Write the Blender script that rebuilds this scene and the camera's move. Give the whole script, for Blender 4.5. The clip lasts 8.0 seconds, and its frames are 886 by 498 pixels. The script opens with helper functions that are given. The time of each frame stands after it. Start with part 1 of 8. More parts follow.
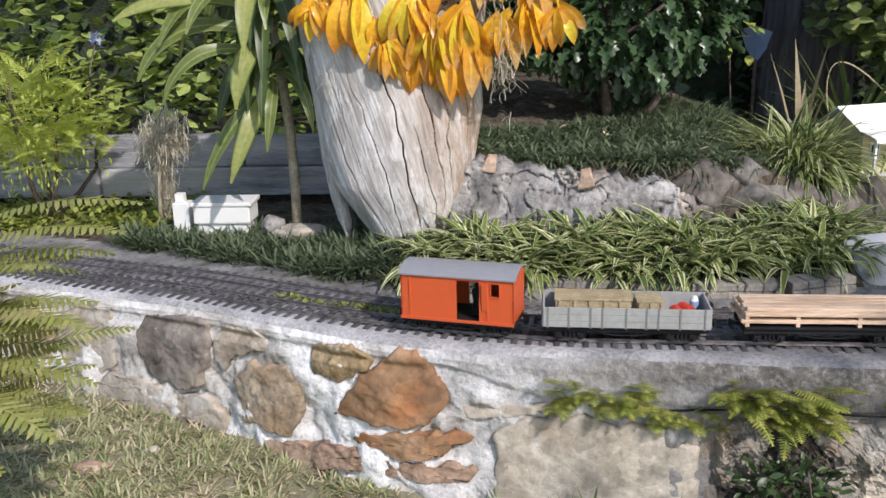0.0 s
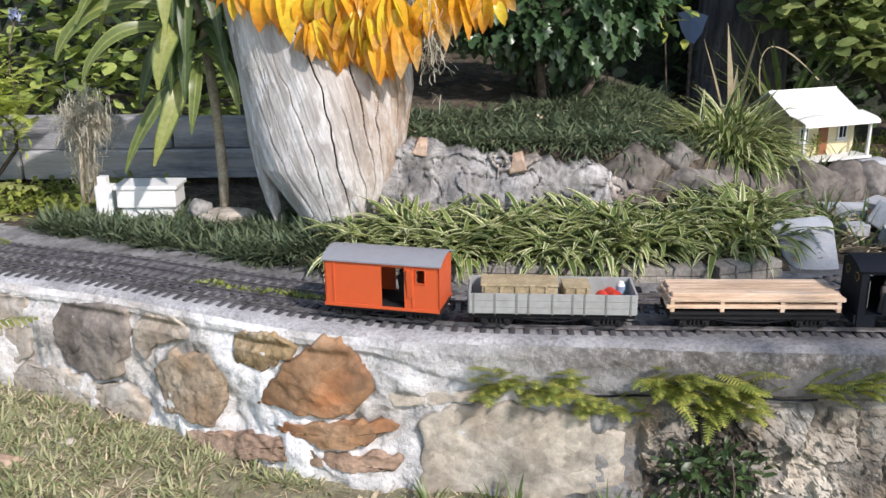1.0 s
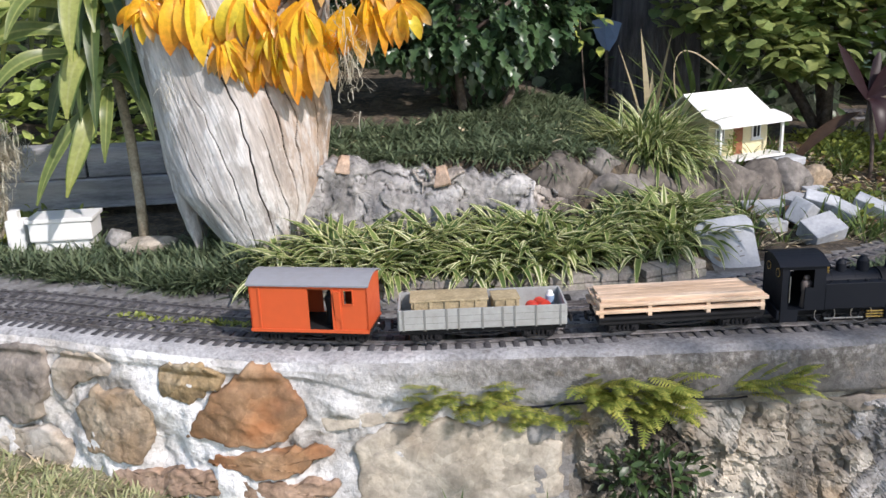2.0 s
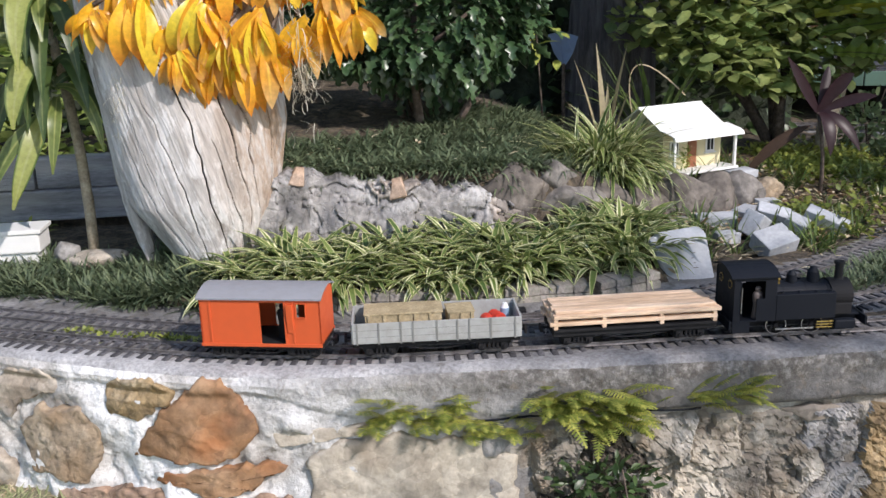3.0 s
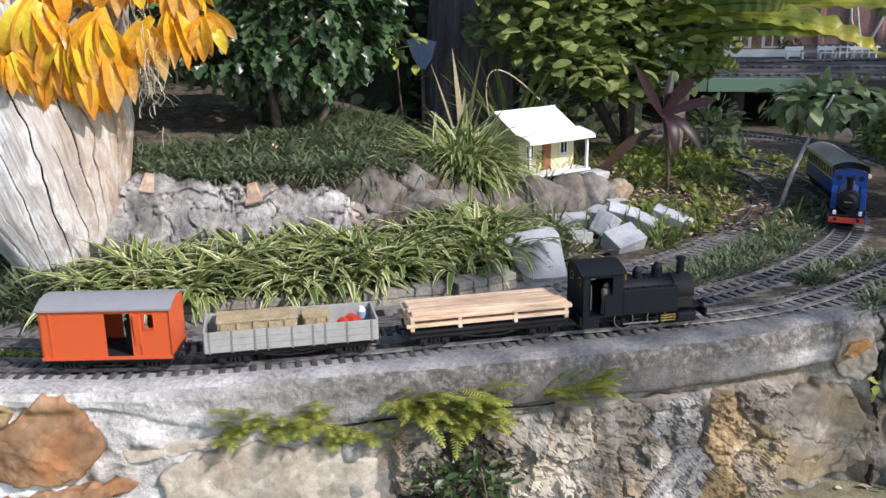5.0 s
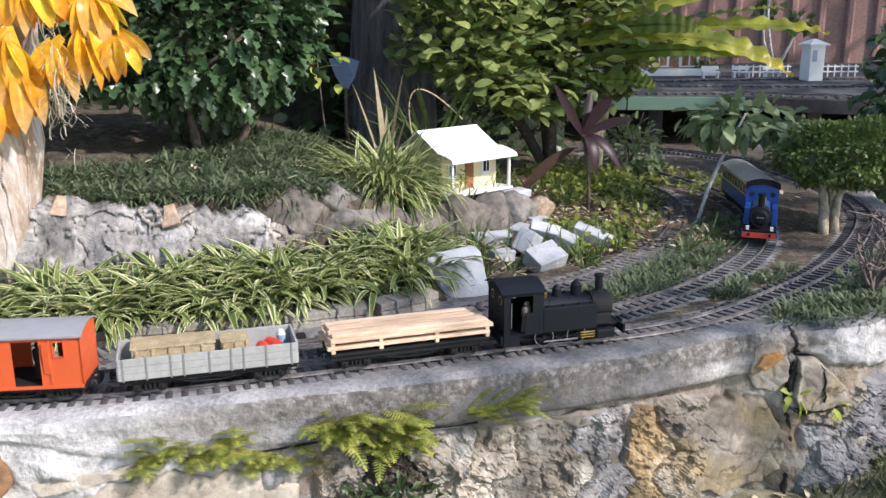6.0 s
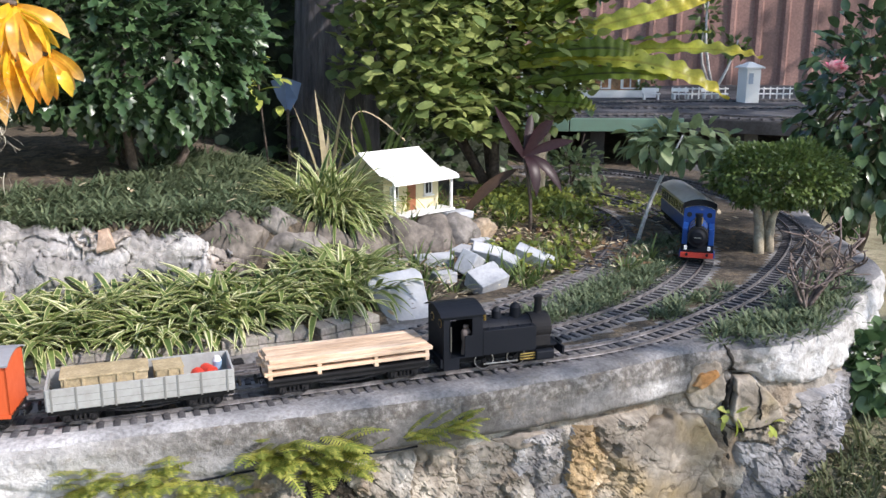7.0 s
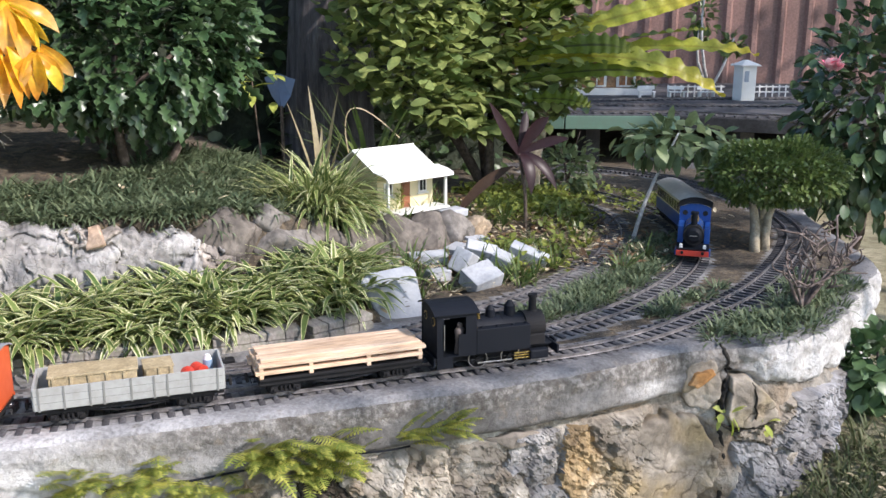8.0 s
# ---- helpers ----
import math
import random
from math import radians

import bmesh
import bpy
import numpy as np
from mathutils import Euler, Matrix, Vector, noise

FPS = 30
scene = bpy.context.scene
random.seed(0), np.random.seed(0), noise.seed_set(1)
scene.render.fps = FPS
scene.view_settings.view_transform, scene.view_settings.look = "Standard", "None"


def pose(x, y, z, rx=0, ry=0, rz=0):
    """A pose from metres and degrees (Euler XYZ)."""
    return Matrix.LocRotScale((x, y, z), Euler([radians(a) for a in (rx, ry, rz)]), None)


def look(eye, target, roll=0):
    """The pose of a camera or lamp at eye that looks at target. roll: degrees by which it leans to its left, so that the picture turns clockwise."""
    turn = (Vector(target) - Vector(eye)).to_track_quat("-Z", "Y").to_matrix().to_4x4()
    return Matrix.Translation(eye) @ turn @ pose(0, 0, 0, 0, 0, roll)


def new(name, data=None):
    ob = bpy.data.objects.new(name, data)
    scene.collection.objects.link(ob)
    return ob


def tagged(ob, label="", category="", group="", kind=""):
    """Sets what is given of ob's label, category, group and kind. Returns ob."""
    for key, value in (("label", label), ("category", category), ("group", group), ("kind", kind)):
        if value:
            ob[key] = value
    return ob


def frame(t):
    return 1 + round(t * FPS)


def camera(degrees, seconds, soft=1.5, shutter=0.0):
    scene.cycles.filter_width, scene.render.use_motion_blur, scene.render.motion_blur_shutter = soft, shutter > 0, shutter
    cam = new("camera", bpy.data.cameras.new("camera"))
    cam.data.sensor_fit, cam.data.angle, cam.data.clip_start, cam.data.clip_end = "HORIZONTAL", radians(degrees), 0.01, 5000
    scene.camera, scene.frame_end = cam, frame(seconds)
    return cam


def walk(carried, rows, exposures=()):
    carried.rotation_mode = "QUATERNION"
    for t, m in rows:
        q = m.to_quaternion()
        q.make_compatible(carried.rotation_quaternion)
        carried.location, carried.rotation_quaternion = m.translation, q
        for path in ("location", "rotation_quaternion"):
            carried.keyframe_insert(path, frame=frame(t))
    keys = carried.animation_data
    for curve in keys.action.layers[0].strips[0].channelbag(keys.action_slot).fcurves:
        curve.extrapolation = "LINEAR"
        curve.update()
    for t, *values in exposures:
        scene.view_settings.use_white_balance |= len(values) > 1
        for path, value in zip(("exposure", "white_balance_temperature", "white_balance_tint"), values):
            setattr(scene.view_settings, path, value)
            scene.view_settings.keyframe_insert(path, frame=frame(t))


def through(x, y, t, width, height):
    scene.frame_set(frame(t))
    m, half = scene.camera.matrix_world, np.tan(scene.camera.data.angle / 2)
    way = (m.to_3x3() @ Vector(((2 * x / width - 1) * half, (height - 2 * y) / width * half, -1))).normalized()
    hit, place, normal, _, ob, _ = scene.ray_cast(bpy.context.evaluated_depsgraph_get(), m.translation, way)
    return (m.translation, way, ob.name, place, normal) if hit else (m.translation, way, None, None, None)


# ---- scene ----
cam = camera(52.0, 8.0, soft=1.5)
PATH = [
    (0.0, -0.0413, -0.0316, 0.6162, 73.669, 1.346, 2.921),
    (0.5, -0.0052, -0.0042, 0.6142, 72.709, 0.854, 2.095),
    (1.0, 0.0000, 0.0000, 0.6120, 72.499, 0.525, -0.165),
    (1.5, 0.0039, 0.0088, 0.6119, 72.766, 1.680, -3.159),
    (3.0, 0.0244, 0.0267, 0.6077, 73.962, 1.662, -7.506),
    (3.5, 0.0283, 0.0266, 0.6050, 73.904, 1.662, -9.051),
    (4.0, 0.0340, 0.0274, 0.6035, 73.994, 1.464, -10.616),
    (4.5, 0.0428, 0.0238, 0.6006, 73.934, 0.960, -13.126),
    (6.0, 0.0697, 0.0201, 0.6071, 75.207, 0.259, -20.066),
    (6.5, 0.0795, 0.0173, 0.6108, 75.916, -0.116, -22.020),
    (7.0, 0.0888, 0.0174, 0.6118, 76.456, -0.070, -23.276),
    (7.5, 0.0947, 0.0240, 0.6115, 76.638, -0.061, -23.816),
    (8.0, 0.0984, 0.0315, 0.6075, 76.320, -0.237, -23.535),
]
EXPOSURE = [(0.0, 0.28), (1.5, 0.5), (4.0, 0.36), (6.0, 0.79), (8.0, 0.87)]
walk(cam, [(row[0], pose(*row[1:])) for row in PATH], EXPOSURE)

# ---- light ----
SUN_AZ, SUN_EL = radians(-52), radians(40)      # azimuth of the sun from +x, and its height
sun_way = Vector((math.cos(SUN_AZ) * math.cos(SUN_EL), math.sin(SUN_AZ) * math.cos(SUN_EL), math.sin(SUN_EL)))
world = bpy.data.worlds.new("sky")
world.use_nodes = True
scene.world = world
wn = world.node_tree
sky = wn.nodes.new("ShaderNodeTexSky")
sky.sky_type = "NISHITA"
sky.sun_disc = False
sky.sun_elevation = SUN_EL
sky.sun_rotation = math.pi / 2 - SUN_AZ
wn.nodes["Background"].inputs["Strength"].default_value = 0.15
wn.links.new(sky.outputs[0], wn.nodes["Background"].inputs["Color"])
sun = new("sun", bpy.data.lights.new("sun", "SUN"))
sun.data.energy, sun.data.angle, sun.data.color = 3.3, radians(1.0), (1.0, 0.915, 0.89)
sun.matrix_world = look((0, 0, 0), -sun_way)
sun.location = (3, -4, 6)

# ---- materials ----
def nodes_of(name):
    m = bpy.data.materials.new(name)
    m.use_nodes = True
    nt = m.node_tree
    return m, nt, nt.nodes["Principled BSDF"]


def link(nt, a, b):
    nt.links.new(a, b)


def noise_node(nt, vec, scale, detail=4, rough=0.55):
    n = nt.nodes.new("ShaderNodeTexNoise")
    n.inputs["Scale"].default_value, n.inputs["Detail"].default_value, n.inputs["Roughness"].default_value = scale, detail, rough
    link(nt, vec, n.inputs["Vector"])
    return n.outputs["Fac"]


def ramp(nt, fac, stops):
    r = nt.nodes.new("ShaderNodeValToRGB")
    els = r.color_ramp.elements
    while len(els) < len(stops):
        els.new(0.5)
    for e, (p, c) in zip(els, stops):
        e.position, e.color = p, (*c, 1)
    link(nt, fac, r.inputs[0])
    return r.outputs[0]


def mixc(nt, fac, a, b, kind="MIX"):
    n = nt.nodes.new("ShaderNodeMix")
    n.data_type, n.blend_type = "RGBA", kind
    for sock, val in ((n.inputs[0], fac), (n.inputs[6], a), (n.inputs[7], b)):
        if isinstance(val, (int, float)):
            sock.default_value = val
        elif isinstance(val, tuple):
            sock.default_value = (*val, 1)
        else:
            link(nt, val, sock)
    return n.outputs[2]


def maths(nt, op, a, b=0.0):
    n = nt.nodes.new("ShaderNodeMath")
    n.operation = op
    for sock, val in zip(n.inputs, (a, b)):
        if isinstance(val, (int, float)):
            sock.default_value = val
        else:
            link(nt, val, sock)
    return n.outputs[0]


def bump(nt, bsdf, height, strength, dist):
    b = nt.nodes.new("ShaderNodeBump")
    b.inputs["Strength"].default_value, b.inputs["Distance"].default_value = strength, dist
    link(nt, height, b.inputs["Height"])
    link(nt, b.outputs[0], bsdf.inputs["Normal"])


def coords(nt, stretch=None):
    c = nt.nodes.new("ShaderNodeTexCoord").outputs["Object"]
    if stretch:
        m = nt.nodes.new("ShaderNodeMapping")
        m.inputs["Scale"].default_value = stretch
        link(nt, c, m.inputs[0])
        c = m.outputs[0]
    return c


def surface(name, dark, mid, light, scale=20, fine=150, rough=0.8, relief=0.5, dist=0.004, stretch=None, metal=0.0, vary=0.0, spots=None, spot_scale=60, cracks=0.0, chunks=0.0, grained=0.8):
    """Mottled surface: three tones at a coarse scale, a fine grain over them, spots of another tone, relief from both."""
    m, nt, b = nodes_of(name)
    v = coords(nt, stretch)
    big = noise_node(nt, v, scale, 5, 0.6)
    small = noise_node(nt, v, fine, 4, 0.65)
    col = ramp(nt, big, [(0.32, dark), (0.5, mid), (0.68, light)])
    grain = ramp(nt, small, [(0.3, (0.62, 0.62, 0.62)), (0.7, (1.3, 1.3, 1.3))])
    col = mixc(nt, grained, col, grain, "MULTIPLY")
    if spots:
        s = noise_node(nt, v, spot_scale, 3, 0.5)
        col = mixc(nt, ramp(nt, s, [(0.5, (0, 0, 0)), (0.74, (0.85, 0.85, 0.85))]), col, spots)
    height = maths(nt, "ADD", big, maths(nt, "MULTIPLY", small, 0.5))
    if cracks:
        warp = nt.nodes.new("ShaderNodeTexNoise")
        warp.inputs["Scale"].default_value, warp.inputs["Detail"].default_value = cracks * 1.5, 5
        link(nt, v, warp.inputs["Vector"])
        cell = nt.nodes.new("ShaderNodeTexVoronoi")
        cell.feature = "DISTANCE_TO_EDGE"
        cell.inputs["Scale"].default_value = cracks
        link(nt, mixc(nt, 0.12, v, warp.outputs["Color"], "ADD"), cell.inputs["Vector"])
        line = ramp(nt, cell.outputs["Distance"], [(0.0, (0.28, 0.26, 0.24)), (0.012, (0.6, 0.58, 0.56)), (0.04, (1, 1, 1))])
        gate = ramp(nt, noise_node(nt, v, cracks * 0.8, 3, 0.5), [(0.5, (0, 0, 0)), (0.64, (1, 1, 1))])
        col = mixc(nt, gate, col, mixc(nt, 1.0, col, line, "MULTIPLY"))
        height = maths(nt, "ADD", height, maths(nt, "MULTIPLY", maths(nt, "MINIMUM", cell.outputs["Distance"], 0.08), 3.0))
    if chunks:
        bent = nt.nodes.new("ShaderNodeTexNoise")
        bent.inputs["Scale"].default_value, bent.inputs["Detail"].default_value = chunks * 0.7, 4
        link(nt, v, bent.inputs["Vector"])
        for size, much in ((chunks, 1.6), (chunks * 2.7, 0.7)):
            lump = nt.nodes.new("ShaderNodeTexVoronoi")
            lump.inputs["Scale"].default_value = size
            where = mixc(nt, 0.25 * 6 / chunks, v, bent.outputs["Color"], "ADD")
            link(nt, where, lump.inputs["Vector"])
            # every piece is a flat break tipped its own way
            away, tip_, dot = (nt.nodes.new("ShaderNodeVectorMath") for _ in range(3))
            away.operation, tip_.operation, dot.operation = "SUBTRACT", "SUBTRACT", "DOT_PRODUCT"
            link(nt, where, away.inputs[0])
            link(nt, lump.outputs["Position"], away.inputs[1])
            link(nt, lump.outputs["Color"], tip_.inputs[0])
            tip_.inputs[1].default_value = (0.5, 0.5, 0.5)
            link(nt, away.outputs["Vector"], dot.inputs[0])
            link(nt, tip_.outputs["Vector"], dot.inputs[1])
            height = maths(nt, "ADD", height, maths(nt, "MULTIPLY", dot.outputs["Value"], size * much * 1.3))
            height = maths(nt, "SUBTRACT", height, maths(nt, "MULTIPLY", lump.outputs["Distance"], much * 0.3))
            tone = nt.nodes.new("ShaderNodeSeparateColor")
            link(nt, lump.outputs["Color"], tone.inputs[0])
            col = mixc(nt, 0.55, col, ramp(nt, tone.outputs[0], [(0.0, (0.7, 0.7, 0.7)), (1.0, (1.3, 1.3, 1.3))]), "MULTIPLY")
    if vary:
        rnd = nt.nodes.new("ShaderNodeObjectInfo").outputs["Random"]
        col = mixc(nt, 1.0, col, ramp(nt, rnd, [(0.0, (1 - vary,) * 3), (1.0, (1 + vary,) * 3)]), "MULTIPLY")
    link(nt, col, b.inputs["Base Color"])
    b.inputs["Roughness"].default_value, b.inputs["Metallic"].default_value = rough, metal
    bump(nt, b, height, relief, dist)
    return m


def paint(name, colour, rough=0.5, wear=0.12, scale=60, metal=0.0, relief=0.15, grime=(0.12, 0.1, 0.08), gloss=0.5):
    m, nt, b = nodes_of(name)
    v = coords(nt)
    n = noise_node(nt, v, scale, 5, 0.65)
    g = noise_node(nt, v, scale * 0.25, 4, 0.6)
    col = mixc(nt, ramp(nt, n, [(0.35, (0, 0, 0)), (0.75, (wear,) * 3)]), colour, grime)
    col = mixc(nt, ramp(nt, g, [(0.45, (0, 0, 0)), (0.75, (wear,) * 3)]), col, grime)
    link(nt, col, b.inputs["Base Color"])
    link(nt, maths(nt, "ADD", maths(nt, "MULTIPLY", n, 0.25), rough - 0.12), b.inputs["Roughness"])
    b.inputs["Metallic"].default_value, b.inputs["Specular IOR Level"].default_value = metal, gloss
    bump(nt, b, n, relief, 0.001)
    return m


def leaf(name, a, b_, rough=0.4, through=0.25, edge=None, edge_at=0.3, rib=None, tip=None, gloss=0.5):
    """Leaf: tone varied from leaf to leaf, paler margin or midrib and tip where it has one, some light through it."""
    m, nt, b = nodes_of(name)
    isl = nt.nodes.new("ShaderNodeNewGeometry").outputs["Random Per Island"]
    uv = nt.nodes.new("ShaderNodeUVMap").outputs[0]
    sep = nt.nodes.new("ShaderNodeSeparateXYZ")
    link(nt, uv, sep.inputs[0])
    off = maths(nt, "ABSOLUTE", maths(nt, "SUBTRACT", sep.outputs[0], 0.5))
    col = ramp(nt, isl, [(0.0, a), (1.0, b_)])
    if edge:
        col = mixc(nt, ramp(nt, off, [(edge_at, (0, 0, 0)), (edge_at + 0.06, (1, 1, 1))]), col, edge)
    if rib:
        col = mixc(nt, ramp(nt, off, [(0.03, (1, 1, 1)), (0.09, (0, 0, 0))]), col, rib)
    if tip:
        col = mixc(nt, ramp(nt, sep.outputs[1], [(0.6, (0, 0, 0)), (1.0, (1, 1, 1))]), col, tip)
    mott = noise_node(nt, coords(nt), 90, 3, 0.6)
    col = mixc(nt, 0.6, col, ramp(nt, mott, [(0.3, (0.7, 0.7, 0.7)), (0.7, (1.25, 1.25, 1.25))]), "MULTIPLY")
    link(nt, col, b.inputs["Base Color"])
    b.inputs["Roughness"].default_value = rough
    b.inputs["Specular IOR Level"].default_value = gloss
    t = nt.nodes.new("ShaderNodeBsdfTranslucent")
    link(nt, col, t.inputs["Color"])
    mx = nt.nodes.new("ShaderNodeMixShader")
    mx.inputs[0].default_value = through
    link(nt, b.outputs[0], mx.inputs[1])
    link(nt, t.outputs[0], mx.inputs[2])
    link(nt, mx.outputs[0], nt.nodes["Material Output"].inputs["Surface"])
    return m


def wall_face():
    """White mortar at one end of the wall, passing raggedly into grey gritty concrete along it, the grey darkened for
    shade too.
    """
    m, nt, b = nodes_of("mortar_and_concrete")
    v = coords(nt)
    big = noise_node(nt, coords(nt, (1, 1, 1.5)), 5, 5, 0.6)
    wide = noise_node(nt, coords(nt, (1, 1, 1.7)), 3.2, 5, 0.6)
    small = noise_node(nt, v, 85, 5, 0.7)
    white = ramp(nt, big, [(0.32, (0.34, 0.31, 0.28)), (0.43, (0.62, 0.605, 0.585)), (0.53, (0.8, 0.8, 0.8))])
    dirty = ramp(nt, noise_node(nt, v, 7, 5, 0.62), [(0.36, (0.2, 0.17, 0.14)), (0.5, (0.4, 0.36, 0.315)), (0.62, (0.66, 0.645, 0.63))])
    # concrete grey, with the shade over that end darkened into it
    grey = ramp(nt, wide, [(0.34, (0.065, 0.06, 0.055)), (0.48, (0.11, 0.105, 0.101)), (0.66, (0.2, 0.195, 0.192))])
    sep = nt.nodes.new("ShaderNodeSeparateXYZ")
    link(nt, v, sep.inputs[0])
    along = maths(nt, "ADD", maths(nt, "MULTIPLY", maths(nt, "SUBTRACT", wide, 0.5), 1.1), sep.outputs[0])
    end = ramp(nt, maths(nt, "MULTIPLY", maths(nt, "ADD", along, 0.95), 2.5), [(0.0, (0.9, 0.9, 0.9)), (1.0, (0, 0, 0))])
    white = mixc(nt, end, white, dirty)
    first = ramp(nt, maths(nt, "MULTIPLY", maths(nt, "ADD", along, 0.3), 1.4), [(0.0, (0, 0, 0)), (1.0, (1, 1, 1))])
    last = ramp(nt, maths(nt, "MULTIPLY", maths(nt, "SUBTRACT", along, 1.2), 8.0), [(0.0, (1, 1, 1)), (1.0, (0.45, 0.45, 0.45))])
    col = mixc(nt, mixc(nt, 1.0, first, last, "MULTIPLY"), white, grey)
    edge = ramp(nt, maths(nt, "ADD", maths(nt, "MULTIPLY", sep.outputs[2], 9.0), maths(nt, "MULTIPLY", noise_node(nt, coords(nt, (1, 1, 2.5)), 16, 5, 0.65), 1.4)), [(0.25, (0, 0, 0)), (0.5, (0.85, 0.85, 0.85))])
    grit = ramp(nt, noise_node(nt, v, 60, 5, 0.7), [(0.38, (0.075, 0.066, 0.057)), (0.5, (0.14, 0.13, 0.117)), (0.62, (0.31, 0.295, 0.277))])
    col = mixc(nt, mixc(nt, 1.0, edge, mixc(nt, 1.0, first, last, "MULTIPLY"), "MULTIPLY"), col, grit)
    pits = ramp(nt, noise_node(nt, v, 46, 4, 0.6), [(0.58, (0, 0, 0)), (0.68, (0.5, 0.5, 0.5))])
    col = mixc(nt, pits, col, (0.2, 0.165, 0.13))
    col = mixc(nt, 0.6, col, ramp(nt, small, [(0.3, (0.55, 0.55, 0.55)), (0.7, (1.35, 1.35, 1.35))]), "MULTIPLY")
    link(nt, col, b.inputs["Base Color"])
    b.inputs["Roughness"].default_value = 0.92
    bump(nt, b, maths(nt, "ADD", maths(nt, "ADD", big, noise_node(nt, v, 32, 5, 0.6)), maths(nt, "MULTIPLY", small, 0.5)), 0.9, 0.008)
    return m


WALL_FACE = wall_face()
RUBBLE = surface("grey_beige_rubble", (0.1, 0.09, 0.08), (0.25, 0.23, 0.2), (0.42, 0.4, 0.36), 9, 48, 0.92, 1.0, 0.02, spots=(0.24, 0.17, 0.1), spot_scale=7)
def track_bed():
    """Pale mortar bed at one end, passing into darker grey along the line."""
    m, nt, b = nodes_of("grey_track_bed")
    v = coords(nt)
    big, small = noise_node(nt, v, 10, 5, 0.6), noise_node(nt, v, 150, 4, 0.65)
    pale = ramp(nt, big, [(0.32, (0.28, 0.277, 0.28)), (0.5, (0.42, 0.415, 0.42)), (0.68, (0.53, 0.527, 0.53))])
    dark_grey = ramp(nt, big, [(0.32, (0.085, 0.084, 0.087)), (0.5, (0.15, 0.149, 0.156)), (0.68, (0.24, 0.236, 0.238))])
    sep = nt.nodes.new("ShaderNodeSeparateXYZ")
    link(nt, v, sep.inputs[0])
    along = maths(nt, "ADD", maths(nt, "MULTIPLY", maths(nt, "SUBTRACT", noise_node(nt, v, 4, 4, 0.6), 0.5), 0.9), sep.outputs[0])
    col = mixc(nt, ramp(nt, maths(nt, "MULTIPLY", maths(nt, "ADD", along, 0.1), 1.25), [(0.0, (0, 0, 0)), (1.0, (1, 1, 1))]), pale, dark_grey)
    col = mixc(nt, ramp(nt, noise_node(nt, v, 40, 4, 0.6), [(0.55, (0, 0, 0)), (0.72, (0.7, 0.7, 0.7))]), col, (0.1, 0.09, 0.078))
    col = mixc(nt, 0.8, col, ramp(nt, small, [(0.3, (0.55, 0.55, 0.55)), (0.7, (1.35, 1.35, 1.35))]), "MULTIPLY")
    link(nt, col, b.inputs["Base Color"])
    b.inputs["Roughness"].default_value = 0.92
    bump(nt, b, maths(nt, "ADD", big, maths(nt, "MULTIPLY", small, 0.5)), 0.8, 0.006)
    return m


TRACKBED = track_bed()
BALLAST = surface("sooty_ballast", (0.1, 0.097, 0.095), (0.185, 0.18, 0.177), (0.29, 0.285, 0.283), 8, 130, 0.92, 0.8, 0.006, spots=(0.1, 0.09, 0.075), spot_scale=40)
SOIL = surface("leafy_soil", (0.03, 0.024, 0.018), (0.068, 0.054, 0.039), (0.14, 0.113, 0.08), 22, 140, 0.95, 0.9, 0.012, spots=(0.2, 0.15, 0.09), spot_scale=75)
LAWN = surface("dry_lawn", (0.13, 0.12, 0.07), (0.26, 0.24, 0.15), (0.4, 0.36, 0.25), 7, 190, 0.95, 0.9, 0.012, spots=(0.12, 0.085, 0.05), spot_scale=30)
STONES = {
    "rust": surface("rust_sandstone", (0.14, 0.085, 0.05), (0.25, 0.135, 0.065), (0.36, 0.23, 0.135), 7, 55, 0.8, 0.8, 0.004, spots=(0.36, 0.13, 0.045), spot_scale=10, cracks=4, chunks=11),
    "tan": surface("tan_sandstone", (0.19, 0.14, 0.095), (0.33, 0.26, 0.185), (0.46, 0.38, 0.285), 9, 70, 0.88, 0.9, 0.006, spots=(0.36, 0.25, 0.15), spot_scale=13, cracks=7, chunks=22),
    "ochre": surface("ochre_sandstone", (0.17, 0.12, 0.065), (0.34, 0.245, 0.13), (0.46, 0.38, 0.27), 10, 70, 0.88, 0.9, 0.006, cracks=6, chunks=26),
    "brown": surface("brown_grey_stone", (0.1, 0.08, 0.065), (0.19, 0.165, 0.145), (0.3, 0.26, 0.225), 8, 60, 0.85, 0.9, 0.005, spots=(0.3, 0.26, 0.21), spot_scale=12, cracks=6, chunks=17),
    "cream": surface("cream_sandstone", (0.28, 0.24, 0.19), (0.41, 0.365, 0.3), (0.54, 0.5, 0.43), 5, 50, 0.9, 0.8, 0.006, spots=(0.3, 0.235, 0.17), spot_scale=7, cracks=4, chunks=13),
    "grey": surface("grey_stone", (0.14, 0.135, 0.125), (0.27, 0.26, 0.245), (0.42, 0.41, 0.39), 9, 60, 0.88, 0.9, 0.006, spots=(0.2, 0.19, 0.18), spot_scale=14, cracks=7, chunks=18),
    "pink": surface("pinkish_slate", (0.26, 0.17, 0.115), (0.38, 0.265, 0.19), (0.48, 0.37, 0.29), 8, 80, 0.85, 0.8, 0.005, cracks=6, chunks=18),
}

